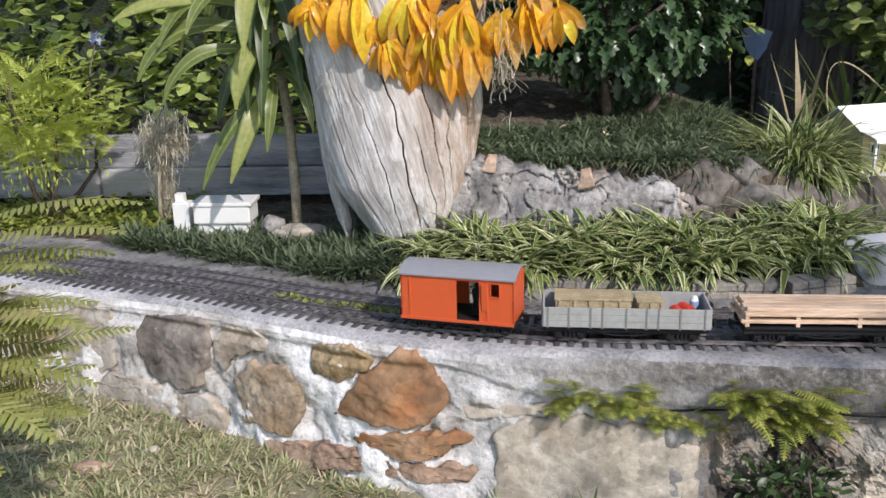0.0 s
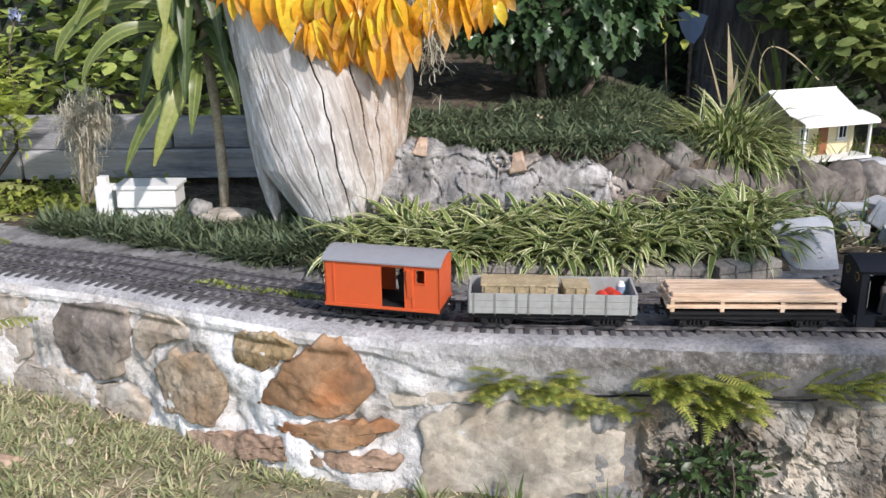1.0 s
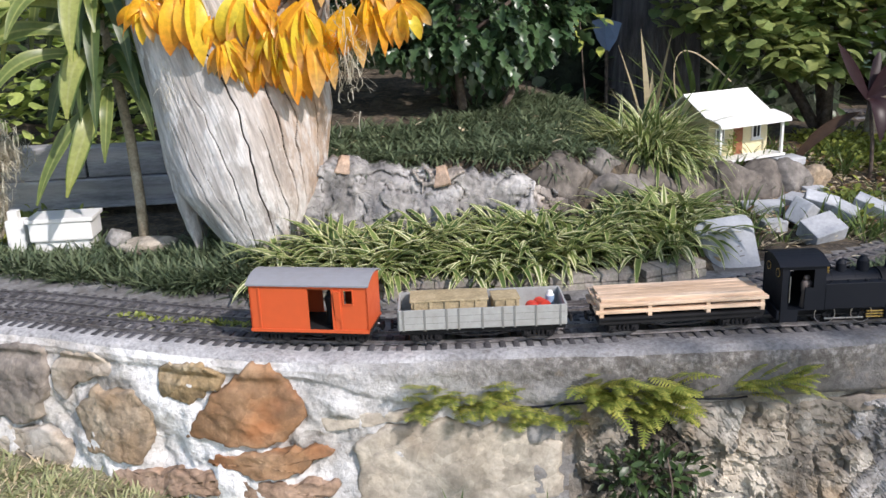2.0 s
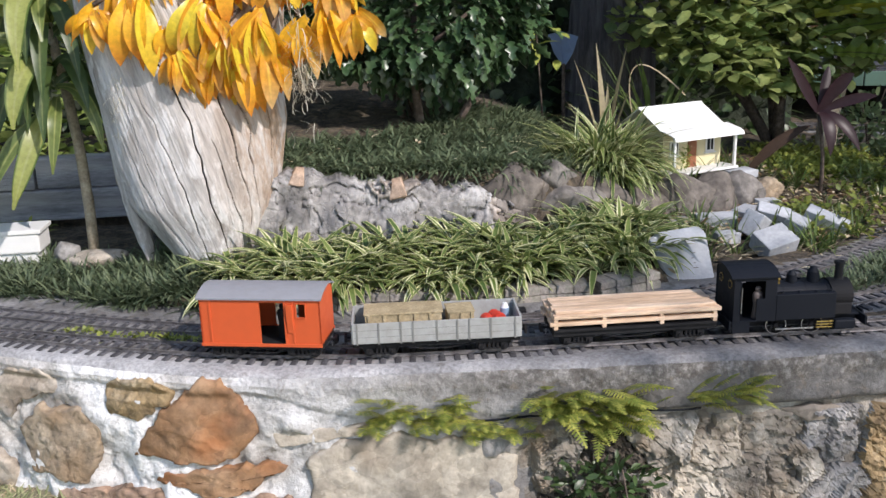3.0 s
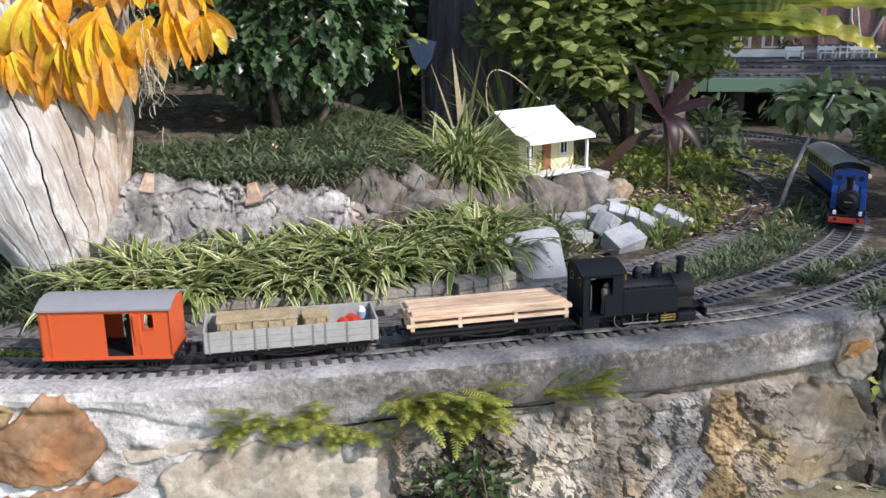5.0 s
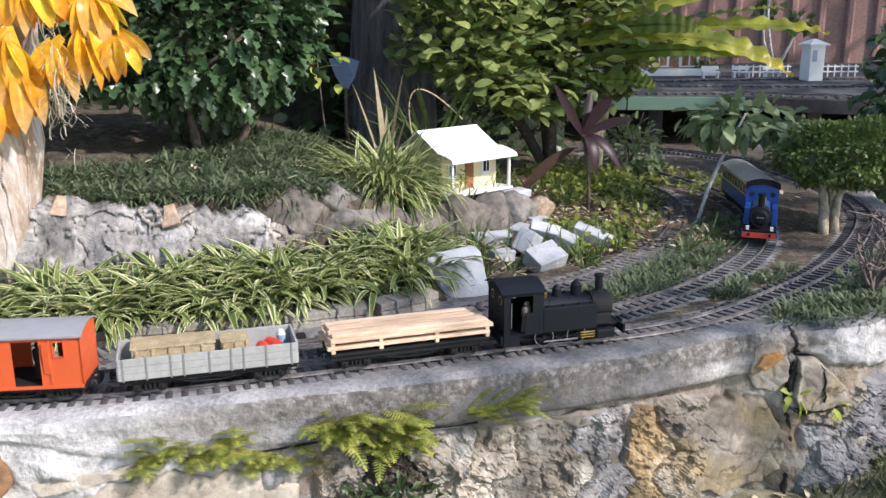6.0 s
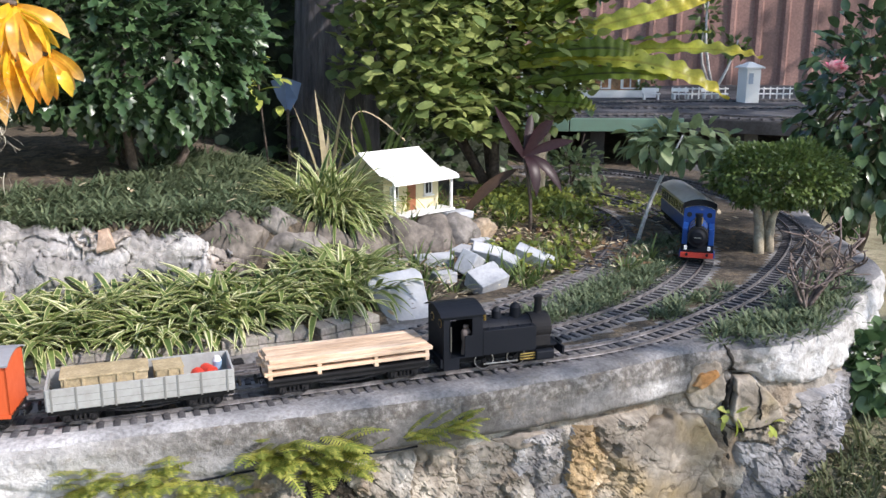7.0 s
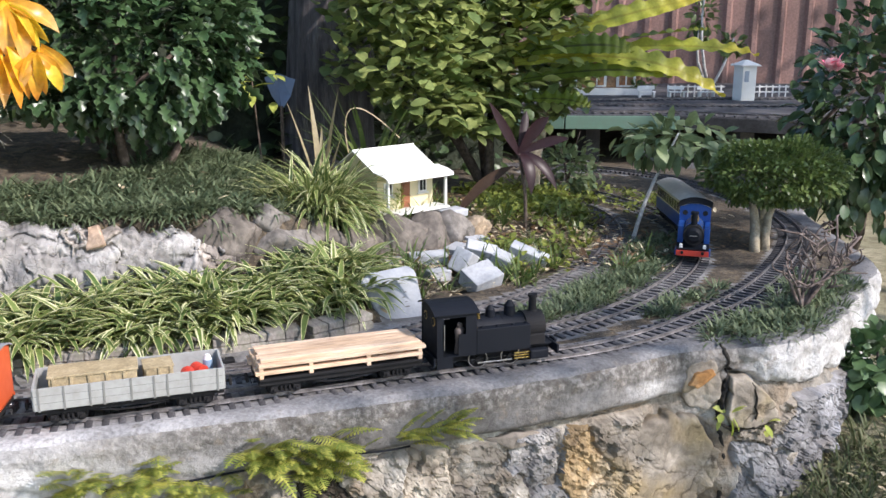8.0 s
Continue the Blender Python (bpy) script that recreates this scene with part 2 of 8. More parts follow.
# ---- tools ----
def mesh_of(name, verts, faces, mats, uvs=None, smooth=True, index=None):
    """A mesh from arrays of verts (n, 3) and faces (m, 3 or 4)."""
    verts, faces = np.asarray(verts, dtype=np.float32), np.asarray(faces, dtype=np.int32)
    me = bpy.data.meshes.new(name)
    n, k = faces.shape
    me.vertices.add(len(verts))
    me.vertices.foreach_set("co", verts.ravel())
    me.loops.add(n * k)
    me.loops.foreach_set("vertex_index", faces.ravel())
    me.polygons.add(n)
    me.polygons.foreach_set("loop_start", np.arange(0, n * k, k, dtype=np.int32))
    me.polygons.foreach_set("use_smooth", np.full(n, smooth, dtype=bool))
    for m in mats if isinstance(mats, (list, tuple)) else [mats]:
        me.materials.append(m)
    if index is not None:
        me.polygons.foreach_set("material_index", np.asarray(index, dtype=np.int32))
    if uvs is not None:
        lay = me.uv_layers.new(name="UVMap")
        lay.data.foreach_set("uv", np.asarray(uvs, dtype=np.float32)[faces.ravel()].ravel())
    me.update(calc_edges=True)
    me.validate()
    return me


def part(name, bm, material, parent=None, label="", at=None, smooth=False):
    """Links a bmesh, or a mesh, as one object under a thing or a part."""
    if isinstance(bm, bmesh.types.BMesh):
        me = bpy.data.meshes.new(name)
        if smooth:
            for f in bm.faces:
                f.smooth = True
        bm.to_mesh(me)
        bm.free()
    else:
        me = bm
    if material is not None:
        me.materials.clear()
        me.materials.append(material)
    ob = new(name, me)
    if parent is not None:
        ob.parent = parent
    if at is not None:
        ob.matrix_basis = at
    if label:
        ob["label"] = label
    return ob


def thing(name, label, category, at=None, group="", kind=""):
    ob = new(name)
    ob.empty_display_size = 0.02
    if at is not None:
        ob.matrix_basis = at
    return tagged(ob, label, category, group, kind)


def box(bm, x0, x1, y0, y1, z0, z1, bevel=0.0, turn=None):
    """Adds a box to bm, its edges bevelled, turned about its own middle where asked."""
    mid = Vector(((x0 + x1) / 2, (y0 + y1) / 2, (z0 + z1) / 2))
    m = Matrix.Translation(mid) @ (turn if turn else Matrix()) @ Matrix.Diagonal((x1 - x0, y1 - y0, z1 - z0, 1))
    got = bmesh.ops.create_cube(bm, size=1, matrix=m)["verts"]
    if bevel:
        edges = list({e for v in got for e in v.link_edges})
        bmesh.ops.bevel(bm, geom=edges, offset=bevel, segments=2, affect="EDGES", profile=0.6)
    return bm


def boxed(*a, **k):
    return box(bmesh.new(), *a, **k)


def rod(bm, a, b, r0, r1=None, seg=10, cap=True):
    """Adds a round bar from a to b."""
    a, b = Vector(a), Vector(b)
    d = b - a
    m = Matrix.Translation((a + b) / 2) @ d.to_track_quat("Z", "Y").to_matrix().to_4x4()
    bmesh.ops.create_cone(bm, cap_ends=cap, segments=seg, radius1=r0, radius2=r0 if r1 is None else r1, depth=d.length, matrix=m)
    return bm


def rodded(*a, **k):
    return rod(bmesh.new(), *a, **k)


def loft(bm, rings, close_ring=True, caps=True):
    """Skins a row of rings of points, all of one length."""
    vs = [[bm.verts.new(p) for p in r] for r in rings]
    n = len(vs[0])
    for a, b in zip(vs, vs[1:]):
        for i in range(n if close_ring else n - 1):
            j = (i + 1) % n
            bm.faces.new((a[i], a[j], b[j], b[i]))
    if caps and close_ring:
        bm.faces.new(list(reversed(vs[0])))
        bm.faces.new(vs[-1])
    return bm


class Line:
    """A smooth curve through points of the plan, walked by its length."""

    def __init__(self, pts, step=0.004):
        p = np.array(pts, dtype=float)
        p = np.vstack([2 * p[0] - p[1], p, 2 * p[-1] - p[-2]])
        out = []
        for a, b, c, d in zip(p, p[1:], p[2:], p[3:]):
            n = max(2, int(np.linalg.norm(c - b) / step))
            for t in np.arange(n) / n:
                out.append(0.5 * (2 * b + (c - a) * t + (2 * a - 5 * b + 4 * c - d) * t * t + (3 * b - a - 3 * c + d) * t ** 3))
        out.append(p[-2])
        q = np.array(out)
        k = np.ones(41) / 41
        s = np.pad(q, ((20, 20), (0, 0)), mode="reflect", reflect_type="odd")
        q = np.stack([np.convolve(s[:, i], k, "valid") for i in range(2)], 1)
        self.q = q
        self.s = np.concatenate([[0], np.cumsum(np.linalg.norm(np.diff(q, axis=0), axis=1))])
        self.length = self.s[-1]

    def at(self, s):
        """Place and heading at the length s."""
        x, y = np.interp(s, self.s, self.q[:, 0]), np.interp(s, self.s, self.q[:, 1])
        e = 0.006
        dx = np.interp(s + e, self.s, self.q[:, 0]) - np.interp(s - e, self.s, self.q[:, 0])
        dy = np.interp(s + e, self.s, self.q[:, 1]) - np.interp(s - e, self.s, self.q[:, 1])
        return np.array((x, y)), np.arctan2(dy, dx)

    def near(self, x, y):
        """The length at which the curve passes nearest to a place, and how far off it is."""
        d = np.hypot(self.q[:, 0] - x, self.q[:, 1] - y)
        i = int(d.argmin())
        return self.s[i], d[i]

    def beside(self, off):
        """The curve's points moved sideways, to its left."""
        d = np.gradient(self.q, axis=0)
        d /= np.linalg.norm(d, axis=1)[:, None]
        return self.q + off * np.stack([-d[:, 1], d[:, 0]], 1)


def fbm(x, y, z=0.0, octaves=4):
    return noise.fractal(Vector((x, y, z)), 0.9, 2.1, octaves)


def facets(x, y, z, scale, tilt, seed):
    """Height of a rough broken face: flat facets of about 1 / scale across, each tipped its own way, meeting in sharp edges."""
    q = Vector((x, y, z)) * scale + Vector((seed, seed * 0.7, 0))
    c = noise.voronoi(q)[1][0]
    a, b, h = (noise.noise(c * 3.7 + Vector((k * 9.0, 2.0, seed))) * 2 for k in (1, 2, 3))
    return (0.55 * h + tilt * (a * (q.x - c.x) + b * (q.y - c.y))) / scale


def inside(poly, x, y):
    """For arrays of places: which lie within the outline."""
    x, y = np.asarray(x), np.asarray(y)
    got = np.zeros(x.shape, bool)
    px, py = poly[:, 0], poly[:, 1]
    for x0, y0, x1, y1 in zip(px, py, np.roll(px, -1), np.roll(py, -1)):
        if y0 == y1:
            continue
        hit = ((y0 > y) != (y1 > y)) & (x < (x1 - x0) * (y - y0) / (y1 - y0) + x0)
        got ^= hit
    return got


def strips(root, az, length, width, lean, curl, segs=4, shape="blade", fold=0.0, roll=None, wave=0.0, bow=0.0):
    """Many leaves at once: arrays of roots, headings, lengths, widths, first lean from upright and bend. Gives verts, faces, uvs."""
    root, n = np.asarray(root, float), len(root)
    az, length, width, lean, curl = (np.broadcast_to(np.asarray(a, float), n).copy() for a in (az, length, width, lean, curl))
    roll = np.zeros(n) if roll is None else np.broadcast_to(np.asarray(roll, float), n)
    pos, verts, uvs = root.copy(), [], []
    across = 3 if fold else 2
    for k in range(segs + 1):
        s = k / segs
        th = lean + curl * s
        dirs = np.stack([np.sin(th) * np.cos(az), np.sin(th) * np.sin(az), np.cos(th)], 1)
        up = np.stack([-np.cos(th) * np.cos(az), -np.cos(th) * np.sin(az), np.sin(th)], 1)
        side = np.stack([-np.sin(az), np.cos(az), np.zeros(n)], 1)
        c, d = np.cos(roll)[:, None], np.sin(roll)[:, None]
        side, up = side * c + up * d, up * c - side * d
        if shape == "blade":
            w = 0.75 + 0.25 * min(1, 4 * s) if s < 0.5 else max(0.04, 1 - ((s - 0.5) / 0.5) ** 1.6)
        elif shape == "leaf":
            w = max(0.03, math.sin(math.pi * min(1, 0.06 + 0.94 * s)) ** 0.8)
        elif shape == "strap":
            w = 0.45 + 0.55 * math.sin(math.pi * min(1.0, s * 1.1)) if s < 0.95 else 0.1
        elif shape == "holly":
            w = (1.0 if k % 2 else 0.4) * max(0.06, math.sin(math.pi * (0.08 + 0.88 * s)))
        else:
            w = 1.0
        half = side * (width * w / 2)[:, None]
        wob = up * (wave * width * math.sin(9 * s + 1))[:, None]
        base = k * across
        if fold:
            verts += [pos + half + up * (fold * width * w)[:, None] + wob, pos, pos - half + up * (fold * width * w)[:, None] - wob]
            uvs += [np.full((n, 2), (0.0, s)), np.full((n, 2), (0.5, s)), np.full((n, 2), (1.0, s))]
        else:
            verts += [pos + half + wob, pos - half - wob]
            uvs += [np.full((n, 2), (0.0, s)), np.full((n, 2), (1.0, s))]
        pos = pos + dirs * (length / segs)[:, None] + up * (bow * length * math.cos(math.pi * s) / segs)[:, None]
    rows = (segs + 1) * across
    v = np.stack(verts, 1).reshape(-1, 3)
    u = np.stack(uvs, 1).reshape(-1, 2)
    one = []
    for k in range(segs):
        for j in range(across - 1):
            a = k * across + j
            one.append((a, a + 1, a + across + 1, a + across))
    f = (np.arange(n)[:, None, None] * rows + np.array(one)[None]).reshape(-1, 4)
    return v, f, u


def joined(sets):
    """Several lots of verts, faces and uvs as one."""
    vs, fs, us, base = [], [], [], 0
    for v, f, u in sets:
        vs.append(v), fs.append(f + base), us.append(u)
        base += len(v)
    return np.concatenate(vs), np.concatenate(fs), np.concatenate(us)


rng = np.random.default_rng(7)

# ---- ground, terraces and the stone wall ----
EDGE = Line([(-3.2, 3.1), (-2.2, 2.32), (-1.6, 2.02), (-1.2, 1.86), (-0.97, 1.775), (-0.68, 1.672), (-0.42, 1.552), (-0.25, 1.475), (-0.05, 1.425), (0.14, 1.405),
             (0.32, 1.388), (0.5, 1.37), (0.75, 1.35), (0.95, 1.352), (1.1, 1.362), (1.22, 1.372), (1.31, 1.352), (1.42, 1.325), (1.57, 1.365), (1.75, 1.475), (1.95, 1.605),
             (2.09, 1.7), (2.17, 1.84), (2.26, 2.0), (2.4, 2.25), (2.62, 2.6), (2.8, 3.1), (2.9, 3.8)])
KERB_X, KERB_Y = [-3.2, -1.0, -0.57, -0.3, -0.1, 0.35, 0.67, 0.9, 1.1, 1.3, 1.55, 1.7, 1.85, 2.0, 6], [2.9, 2.14, 1.95, 1.82, 1.735, 1.715, 1.76, 1.83, 1.92, 2.06, 2.25, 2.45, 2.75, 3.6, 5.5]
LAWN_X, LAWN_Z = [-40, -3, -1, -0.75, -0.54, -0.4, -0.2, 0.13, 0.6, 1.0, 1.36, 1.55, 1.72, 2.1, 3, 40], [-0.1, -0.16, -0.212, -0.232, -0.248, -0.262, -0.274, -0.284, -0.325, -0.36, -0.335, -0.29, -0.24, -0.23, -0.28, -0.4]


def smooth(t):
    t = np.clip(t, 0, 1)
    return t * t * (3 - 2 * t)


def bed_z(x, y):
    """Height of the garden bed: flat track bed, planted strip, rock terrace, rise behind."""
    x, y = np.asarray(x, float), np.asarray(y, float)
    d = y - np.interp(x, KERB_X, KERB_Y)
    rise = smooth((x + 0.5) / 0.25)
    z = 0.026 * smooth(d / 0.03) * smooth((0.85 - x) / 0.15) * rise + 0.03 * smooth((d - 0.02) / 0.3) * rise
    rock = np.interp(x, [-0.3, -0.1, 0.6, 0.75, 1.0, 1.3, 1.45], [2.1, 2.055, 2.06, 2.16, 2.24, 2.42, 2.6])
    high = np.interp(x, [-0.3, -0.1, 0.45, 0.62, 0.78, 1.12, 1.3, 1.45], [0.0, 0.15, 0.145, 0.11, 0.055, 0.055, 0.02, 0.0])
    z = z + high * smooth((y - rock) / 0.06) + 0.5 * high * smooth((y - rock - 0.1) / 0.9)
    back = smooth((-0.35 - x) / 0.1) * smooth((y - 2.62) / 0.05)
    z = z + 0.13 * back
    return z - 0.02 * smooth((y - 3.0) / 0.8) * smooth((x - 1.3) / 0.4)


def lawn_z(x, y):
    x, y = np.asarray(x, float), np.asarray(y, float)
    return np.interp(x, LAWN_X, LAWN_Z) - 0.02 * smooth((1.45 - y) / 0.8)


def grid(xs, ys, z):
    gx, gy = np.meshgrid(xs, ys)
    v = np.stack([gx, gy, z(gx, gy)], -1).reshape(-1, 3)
    n = len(xs)
    i = (np.arange(len(ys) - 1)[:, None] * n + np.arange(n - 1)[None]).ravel()
    return v, np.stack([i, i + 1, i + n + 1, i + n], 1)


def ripple(v, size, amount):
    """Uneven ground: moves the verts up and down."""
    for p in v:
        p[2] += amount * fbm(p[0] * size, p[1] * size, 3.1)


def build_lawn():
    near = np.arange(-2.6, 3.4, 0.025)
    far = np.array([3.6, 4.2, 5.5, 8, 14, 25, 45, 80])
    xs = np.concatenate([-far[::-1], near, far])
    ys = np.concatenate([[-80, -45, -25, -14, -8, -4, -2, -1, -0.4, 0, 0.3], np.arange(0.5, 1.9, 0.025), [2.2, 3, 4.5, 8, 14, 25, 45, 80]])
    v, f = grid(xs, ys, lawn_z)
    ripple(v, 6.0, 0.008)
    ob = new("ground", mesh_of("ground", v, f, LAWN))
    tagged(ob, "dry patchy lawn with straw and bare soil", "lawn", kind="structure")


def build_bed():
    outline = np.vstack([EDGE.beside(0.02), [(2.9, 9), (-3.2, 9)]])
    xs, ys = np.arange(-3.2, 5.2, 0.022), np.concatenate([np.arange(1.3, 3.0, 0.018), np.arange(3.0, 8.0, 0.08)])
    v, f = grid(xs, ys, bed_z)
    mid = v[f].mean(1)
    keep = (inside(outline, mid[:, 0], mid[:, 1])) | ((mid[:, 1] > 3.3) & (mid[:, 0] > 0))
    f = f[keep]
    d = mid[keep, 1] - np.interp(mid[keep, 0], KERB_X, KERB_Y)
    flat = (d < 0.0) & ((mid[keep, 0] < 0.95) | ~far_from_tracks(mid[keep, 0], mid[keep, 1], 0.058))
    used = np.unique(f)
    remap = np.full(len(v), -1)
    remap[used] = np.arange(len(used))
    v, f = v[used], remap[f]
    d = v[:, 1] - np.interp(v[:, 0], KERB_X, KERB_Y)
    for p, k in zip(v, d):
        p[2] += (0.012 if k > 0.02 else 0.003) * fbm(p[0] * 11, p[1] * 11, 1.7) + (-0.004 if k > 0.02 else 0.001)
    ob = new("garden_bed", mesh_of("garden_bed", v, f, [SOIL, BALLAST], index=flat.astype(int)))
    tagged(ob, "terraced garden bed of dark leafy soil and grey track bed", "garden bed", kind="structure")


def wall_profile(x):
    """Outward offset and height down the wall, and how many of the rows are the concrete band."""
    band = float(smooth((x + 0.15) / 0.25)) * (1 - float(smooth((x - 1.2) / 0.12)))
    far = float(smooth((x - 1.285) / 0.02))
    under = 0.004 + 0.012 * far + 0.02 * float(smooth((x - 0.25) / 0.2)) * band
    deep = (-0.085 * band - 0.03 * (1 - band)) * (1 - far) - far * (float(np.interp(x, [1.28, 1.42, 1.6, 2.2], [0.035, 0.085, 0.1, 0.1])) + 0.016 * fbm(x * 13, 2.0) + 0.008 * fbm(x * 45, 5.0))
    rows = [(-0.085, -0.012), (-0.06, 0.003), (-0.03, 0.0045), (-0.012, 0.003), (-0.003, -0.004), (0.001, -0.014)]
    rows += [(0.003, -0.014 + (deep + 0.018) * t) for t in np.linspace(0.1, 0.94, 9)]
    rows += [(-0.001, deep), (-under, deep - 0.006)]
    low = np.linspace(deep - 0.02, -0.46, 40)
    lean = 0.03 * (1 - band) + 0.012
    rows += [(-under + 0.2 * lean + lean * (deep - z) / 0.35, z) for z in low]
    return rows, band


def build_wall():
    s = np.arange(0, EDGE.length, 0.008)
    verts, mats, k = [], [], 0
    for t in s:
        (x, y), h = EDGE.at(t)
        out = np.array((math.sin(h), -math.cos(h)))
        rows, band = wall_profile(x)
        k = len(rows)
        for i, (o, z) in enumerate(rows):
            w = 0.0 if i < 3 else ((0.006 + 0.009 * float(smooth((x - 1.285) / 0.02)) * min(1.0, (i - 2) / 4)) if i < 17 else 0.018)
            o = o + w * fbm(t * 9, z * 9, 5.0) + 0.45 * w * fbm(t * 30, z * 30, 2.0) + 0.25 * w * fbm(t * 70, z * 70, 3.0)
            verts.append((x + out[0] * o, y + out[1] * o, z + (0.0015 * fbm(t * 12, 7.0) if i < 4 else 0)))
        mats.append([3 if i < 1 else 2 if i < 4 else 0 if i < 16 or rows[i][1] > -0.07 or not 0.33 + 0.12 * fbm(t * 6, rows[i][1] * 14) < x < 1.75 else 1 for i in range(k - 1)])
    n = len(s)
    i = (np.arange(n - 1)[:, None] * k + np.arange(k - 1)[None]).ravel()
    f = np.stack([i, i + 1, i + k + 1, i + k], 1)
    me = mesh_of("stone_wall", np.array(verts), f, [WALL_FACE, RUBBLE, TRACKBED, BALLAST], index=np.array(mats[:-1]).ravel())
    ob = new("retaining_wall", me)
    return tagged(ob, "low retaining wall of mortared sandstone with a grey concrete edge", "retaining wall", kind="structure")


build_lawn()
WALL = build_wall()

# ---- tracks ----
RAIL = surface("weathered_rail", (0.1, 0.092, 0.092), (0.18, 0.168, 0.168), (0.28, 0.265, 0.265), 40, 300, 0.5, 0.2, 0.001, metal=0.45)
SLEEPER = surface("dark_sleeper", (0.028, 0.027, 0.031), (0.064, 0.062, 0.068), (0.13, 0.127, 0.135), 60, 400, 0.75, 0.4, 0.001, vary=0.35)
GAUGE = 0.042
TRACK_A = Line([(-2.3, 2.42), (-1.5, 2.06), (-0.97, 1.845), (-0.70, 1.758), (-0.446, 1.645), (-0.306, 1.591), (-0.208, 1.556), (-0.093, 1.52), (0.03, 1.498), (0.152, 1.482), (0.39, 1.47),
                (0.57, 1.463), (0.73, 1.455), (0.89, 1.442), (1.01, 1.435), (1.143, 1.45), (1.273, 1.49), (1.425, 1.552), (1.6, 1.635), (1.8, 1.765), (2.02, 1.94), (2.2, 2.13),
                (2.34, 2.4), (2.43, 2.7), (2.46, 2.97), (2.44, 3.2), (2.33, 3.43), (2.1, 3.62), (1.7, 3.72)])
TRACK_B = Line([(-2.3, 2.55), (-1.5, 2.18), (-0.97, 1.955), (-0.7, 1.868), (-0.446, 1.755), (-0.25, 1.675), (-0.05, 1.625), (0.15, 1.605), (0.4, 1.6), (0.6, 1.625), (0.78, 1.682),
                (1.0, 1.765), (1.21, 1.868), (1.38, 1.99), (1.52, 2.12), (1.66, 2.3), (1.76, 2.5), (1.8, 2.72), (1.72, 2.95), (1.5, 3.12)])
TRACK_C = Line([(0.28, 1.596), (0.45, 1.572), (0.6, 1.556), (0.78, 1.548), (0.96, 1.56), (1.13, 1.602), (1.3, 1.672), (1.5, 1.795), (1.66, 1.935), (1.82, 2.15), (1.93, 2.4), (1.98, 2.7),
                (1.95, 3.0), (1.8, 3.25)])


def far_from_tracks(x, y, gap=0.045):
    ok = np.ones(len(x), bool)
    for line in (TRACK_A, TRACK_B, TRACK_C):
        q = line.q[::6]
        d = np.hypot(x[:, None] - q[None, :, 0], y[:, None] - q[None, :, 1]).min(1)
        ok &= d > gap
    return ok


def sleeper_mesh(long=0.094):
    bm = bmesh.new()
    box(bm, -0.0055, 0.0055, -long / 2, long / 2, -0.001, 0.0062, 0.001)
    for sy in (-1, 1):
        for dy in (-0.0045, 0.0045):
            box(bm, -0.0032, 0.0032, sy * GAUGE / 2 + dy - 0.0014, sy * GAUGE / 2 + dy + 0.0014, 0.005, 0.0082)
    me = bpy.data.meshes.new("sleeper")
    bm.to_mesh(me)
    me.materials.append(SLEEPER)
    return me


SLEEPER_MESH = sleeper_mesh()


def rail(line, off, s0, s1, z0):
    """A rail of I section swept along the line."""
    sec = [(-0.0022, 0), (0.0022, 0), (0.0007, 0.0013), (0.0007, 0.0045), (0.0014, 0.005), (0.0014, 0.0066), (-0.0014, 0.0066), (-0.0014, 0.005), (-0.0007, 0.0045), (-0.0007, 0.0013)]
    bm = bmesh.new()
    rings = []
    for s in np.arange(s0, s1, 0.02):
        (x, y), h = line.at(s)
        nx, ny = -math.sin(h), math.cos(h)
        rings.append([(x + nx * (off + a), y + ny * (off + a), z0 + b) for a, b in sec])
    return loft(bm, rings)


def build_track(name, line, s0, s1, lift=0.0, pitch=0.0245, label="", drown=0.0):
    top = thing(name, label, "railway track", group="garden railway tracks")
    for off in (-GAUGE / 2, GAUGE / 2):
        part("rail", rail(line, off, s0, s1, lift + 0.0055), RAIL, top)
    r = random.Random(5)
    s = s0 + 0.01
    while s < s1 - 0.01:
        (x, y), h = line.at(s)
        ob = new("sleeper", SLEEPER_MESH)
        ob.parent = top
        low = drown * float(smooth((x - 0.2) / 0.25)) * (1 - float(smooth((x - 1.15) / 0.2)))
        ob.matrix_basis = Matrix.Translation((x, y, lift - low)) @ Matrix.Rotation(h + r.uniform(-0.02, 0.02), 4, "Z")
        s += pitch * r.uniform(0.96, 1.04)
    return top


build_track("outer_track", TRACK_A, 0.2, TRACK_A.length - 0.02, label="curved model railway track, brown rails on dark sleepers, along the wall", drown=0.0026)
build_track("inner_track", TRACK_B, 0.2, TRACK_B.length - 0.02, lift=-0.0032, label="model railway track curving behind the planted kerb")
build_track("siding_track", TRACK_C, 0.06, TRACK_C.length - 0.02, lift=-0.002, label="model railway siding leading from the points into the garden")
build_bed()

# ---- trains ----
BLACK = paint("satin_black", (0.006, 0.008, 0.013), 0.62, 0.08, 90, grime=(0.02, 0.021, 0.026), gloss=0.2)
BLACK_ROUGH = paint("sooty_black", (0.01, 0.01, 0.012), 0.75, 0.25, 120, grime=(0.035, 0.034, 0.033), gloss=0.25)
ORANGE = paint("orange_red_paint", (0.6, 0.1, 0.03), 0.42, 0.12, 50, grime=(0.3, 0.07, 0.02))
ROOF_GREY = paint("grey_canvas_roof", (0.26, 0.265, 0.29), 0.65, 0.3, 60, grime=(0.2, 0.2, 0.2))
WAGON_GREY = paint("pale_grey_planking", (0.36, 0.37, 0.365), 0.6, 0.4, 80, grime=(0.22, 0.21, 0.19))
WAGON_IRON = paint("grey_strapping", (0.2, 0.205, 0.2), 0.6, 0.2, 80)
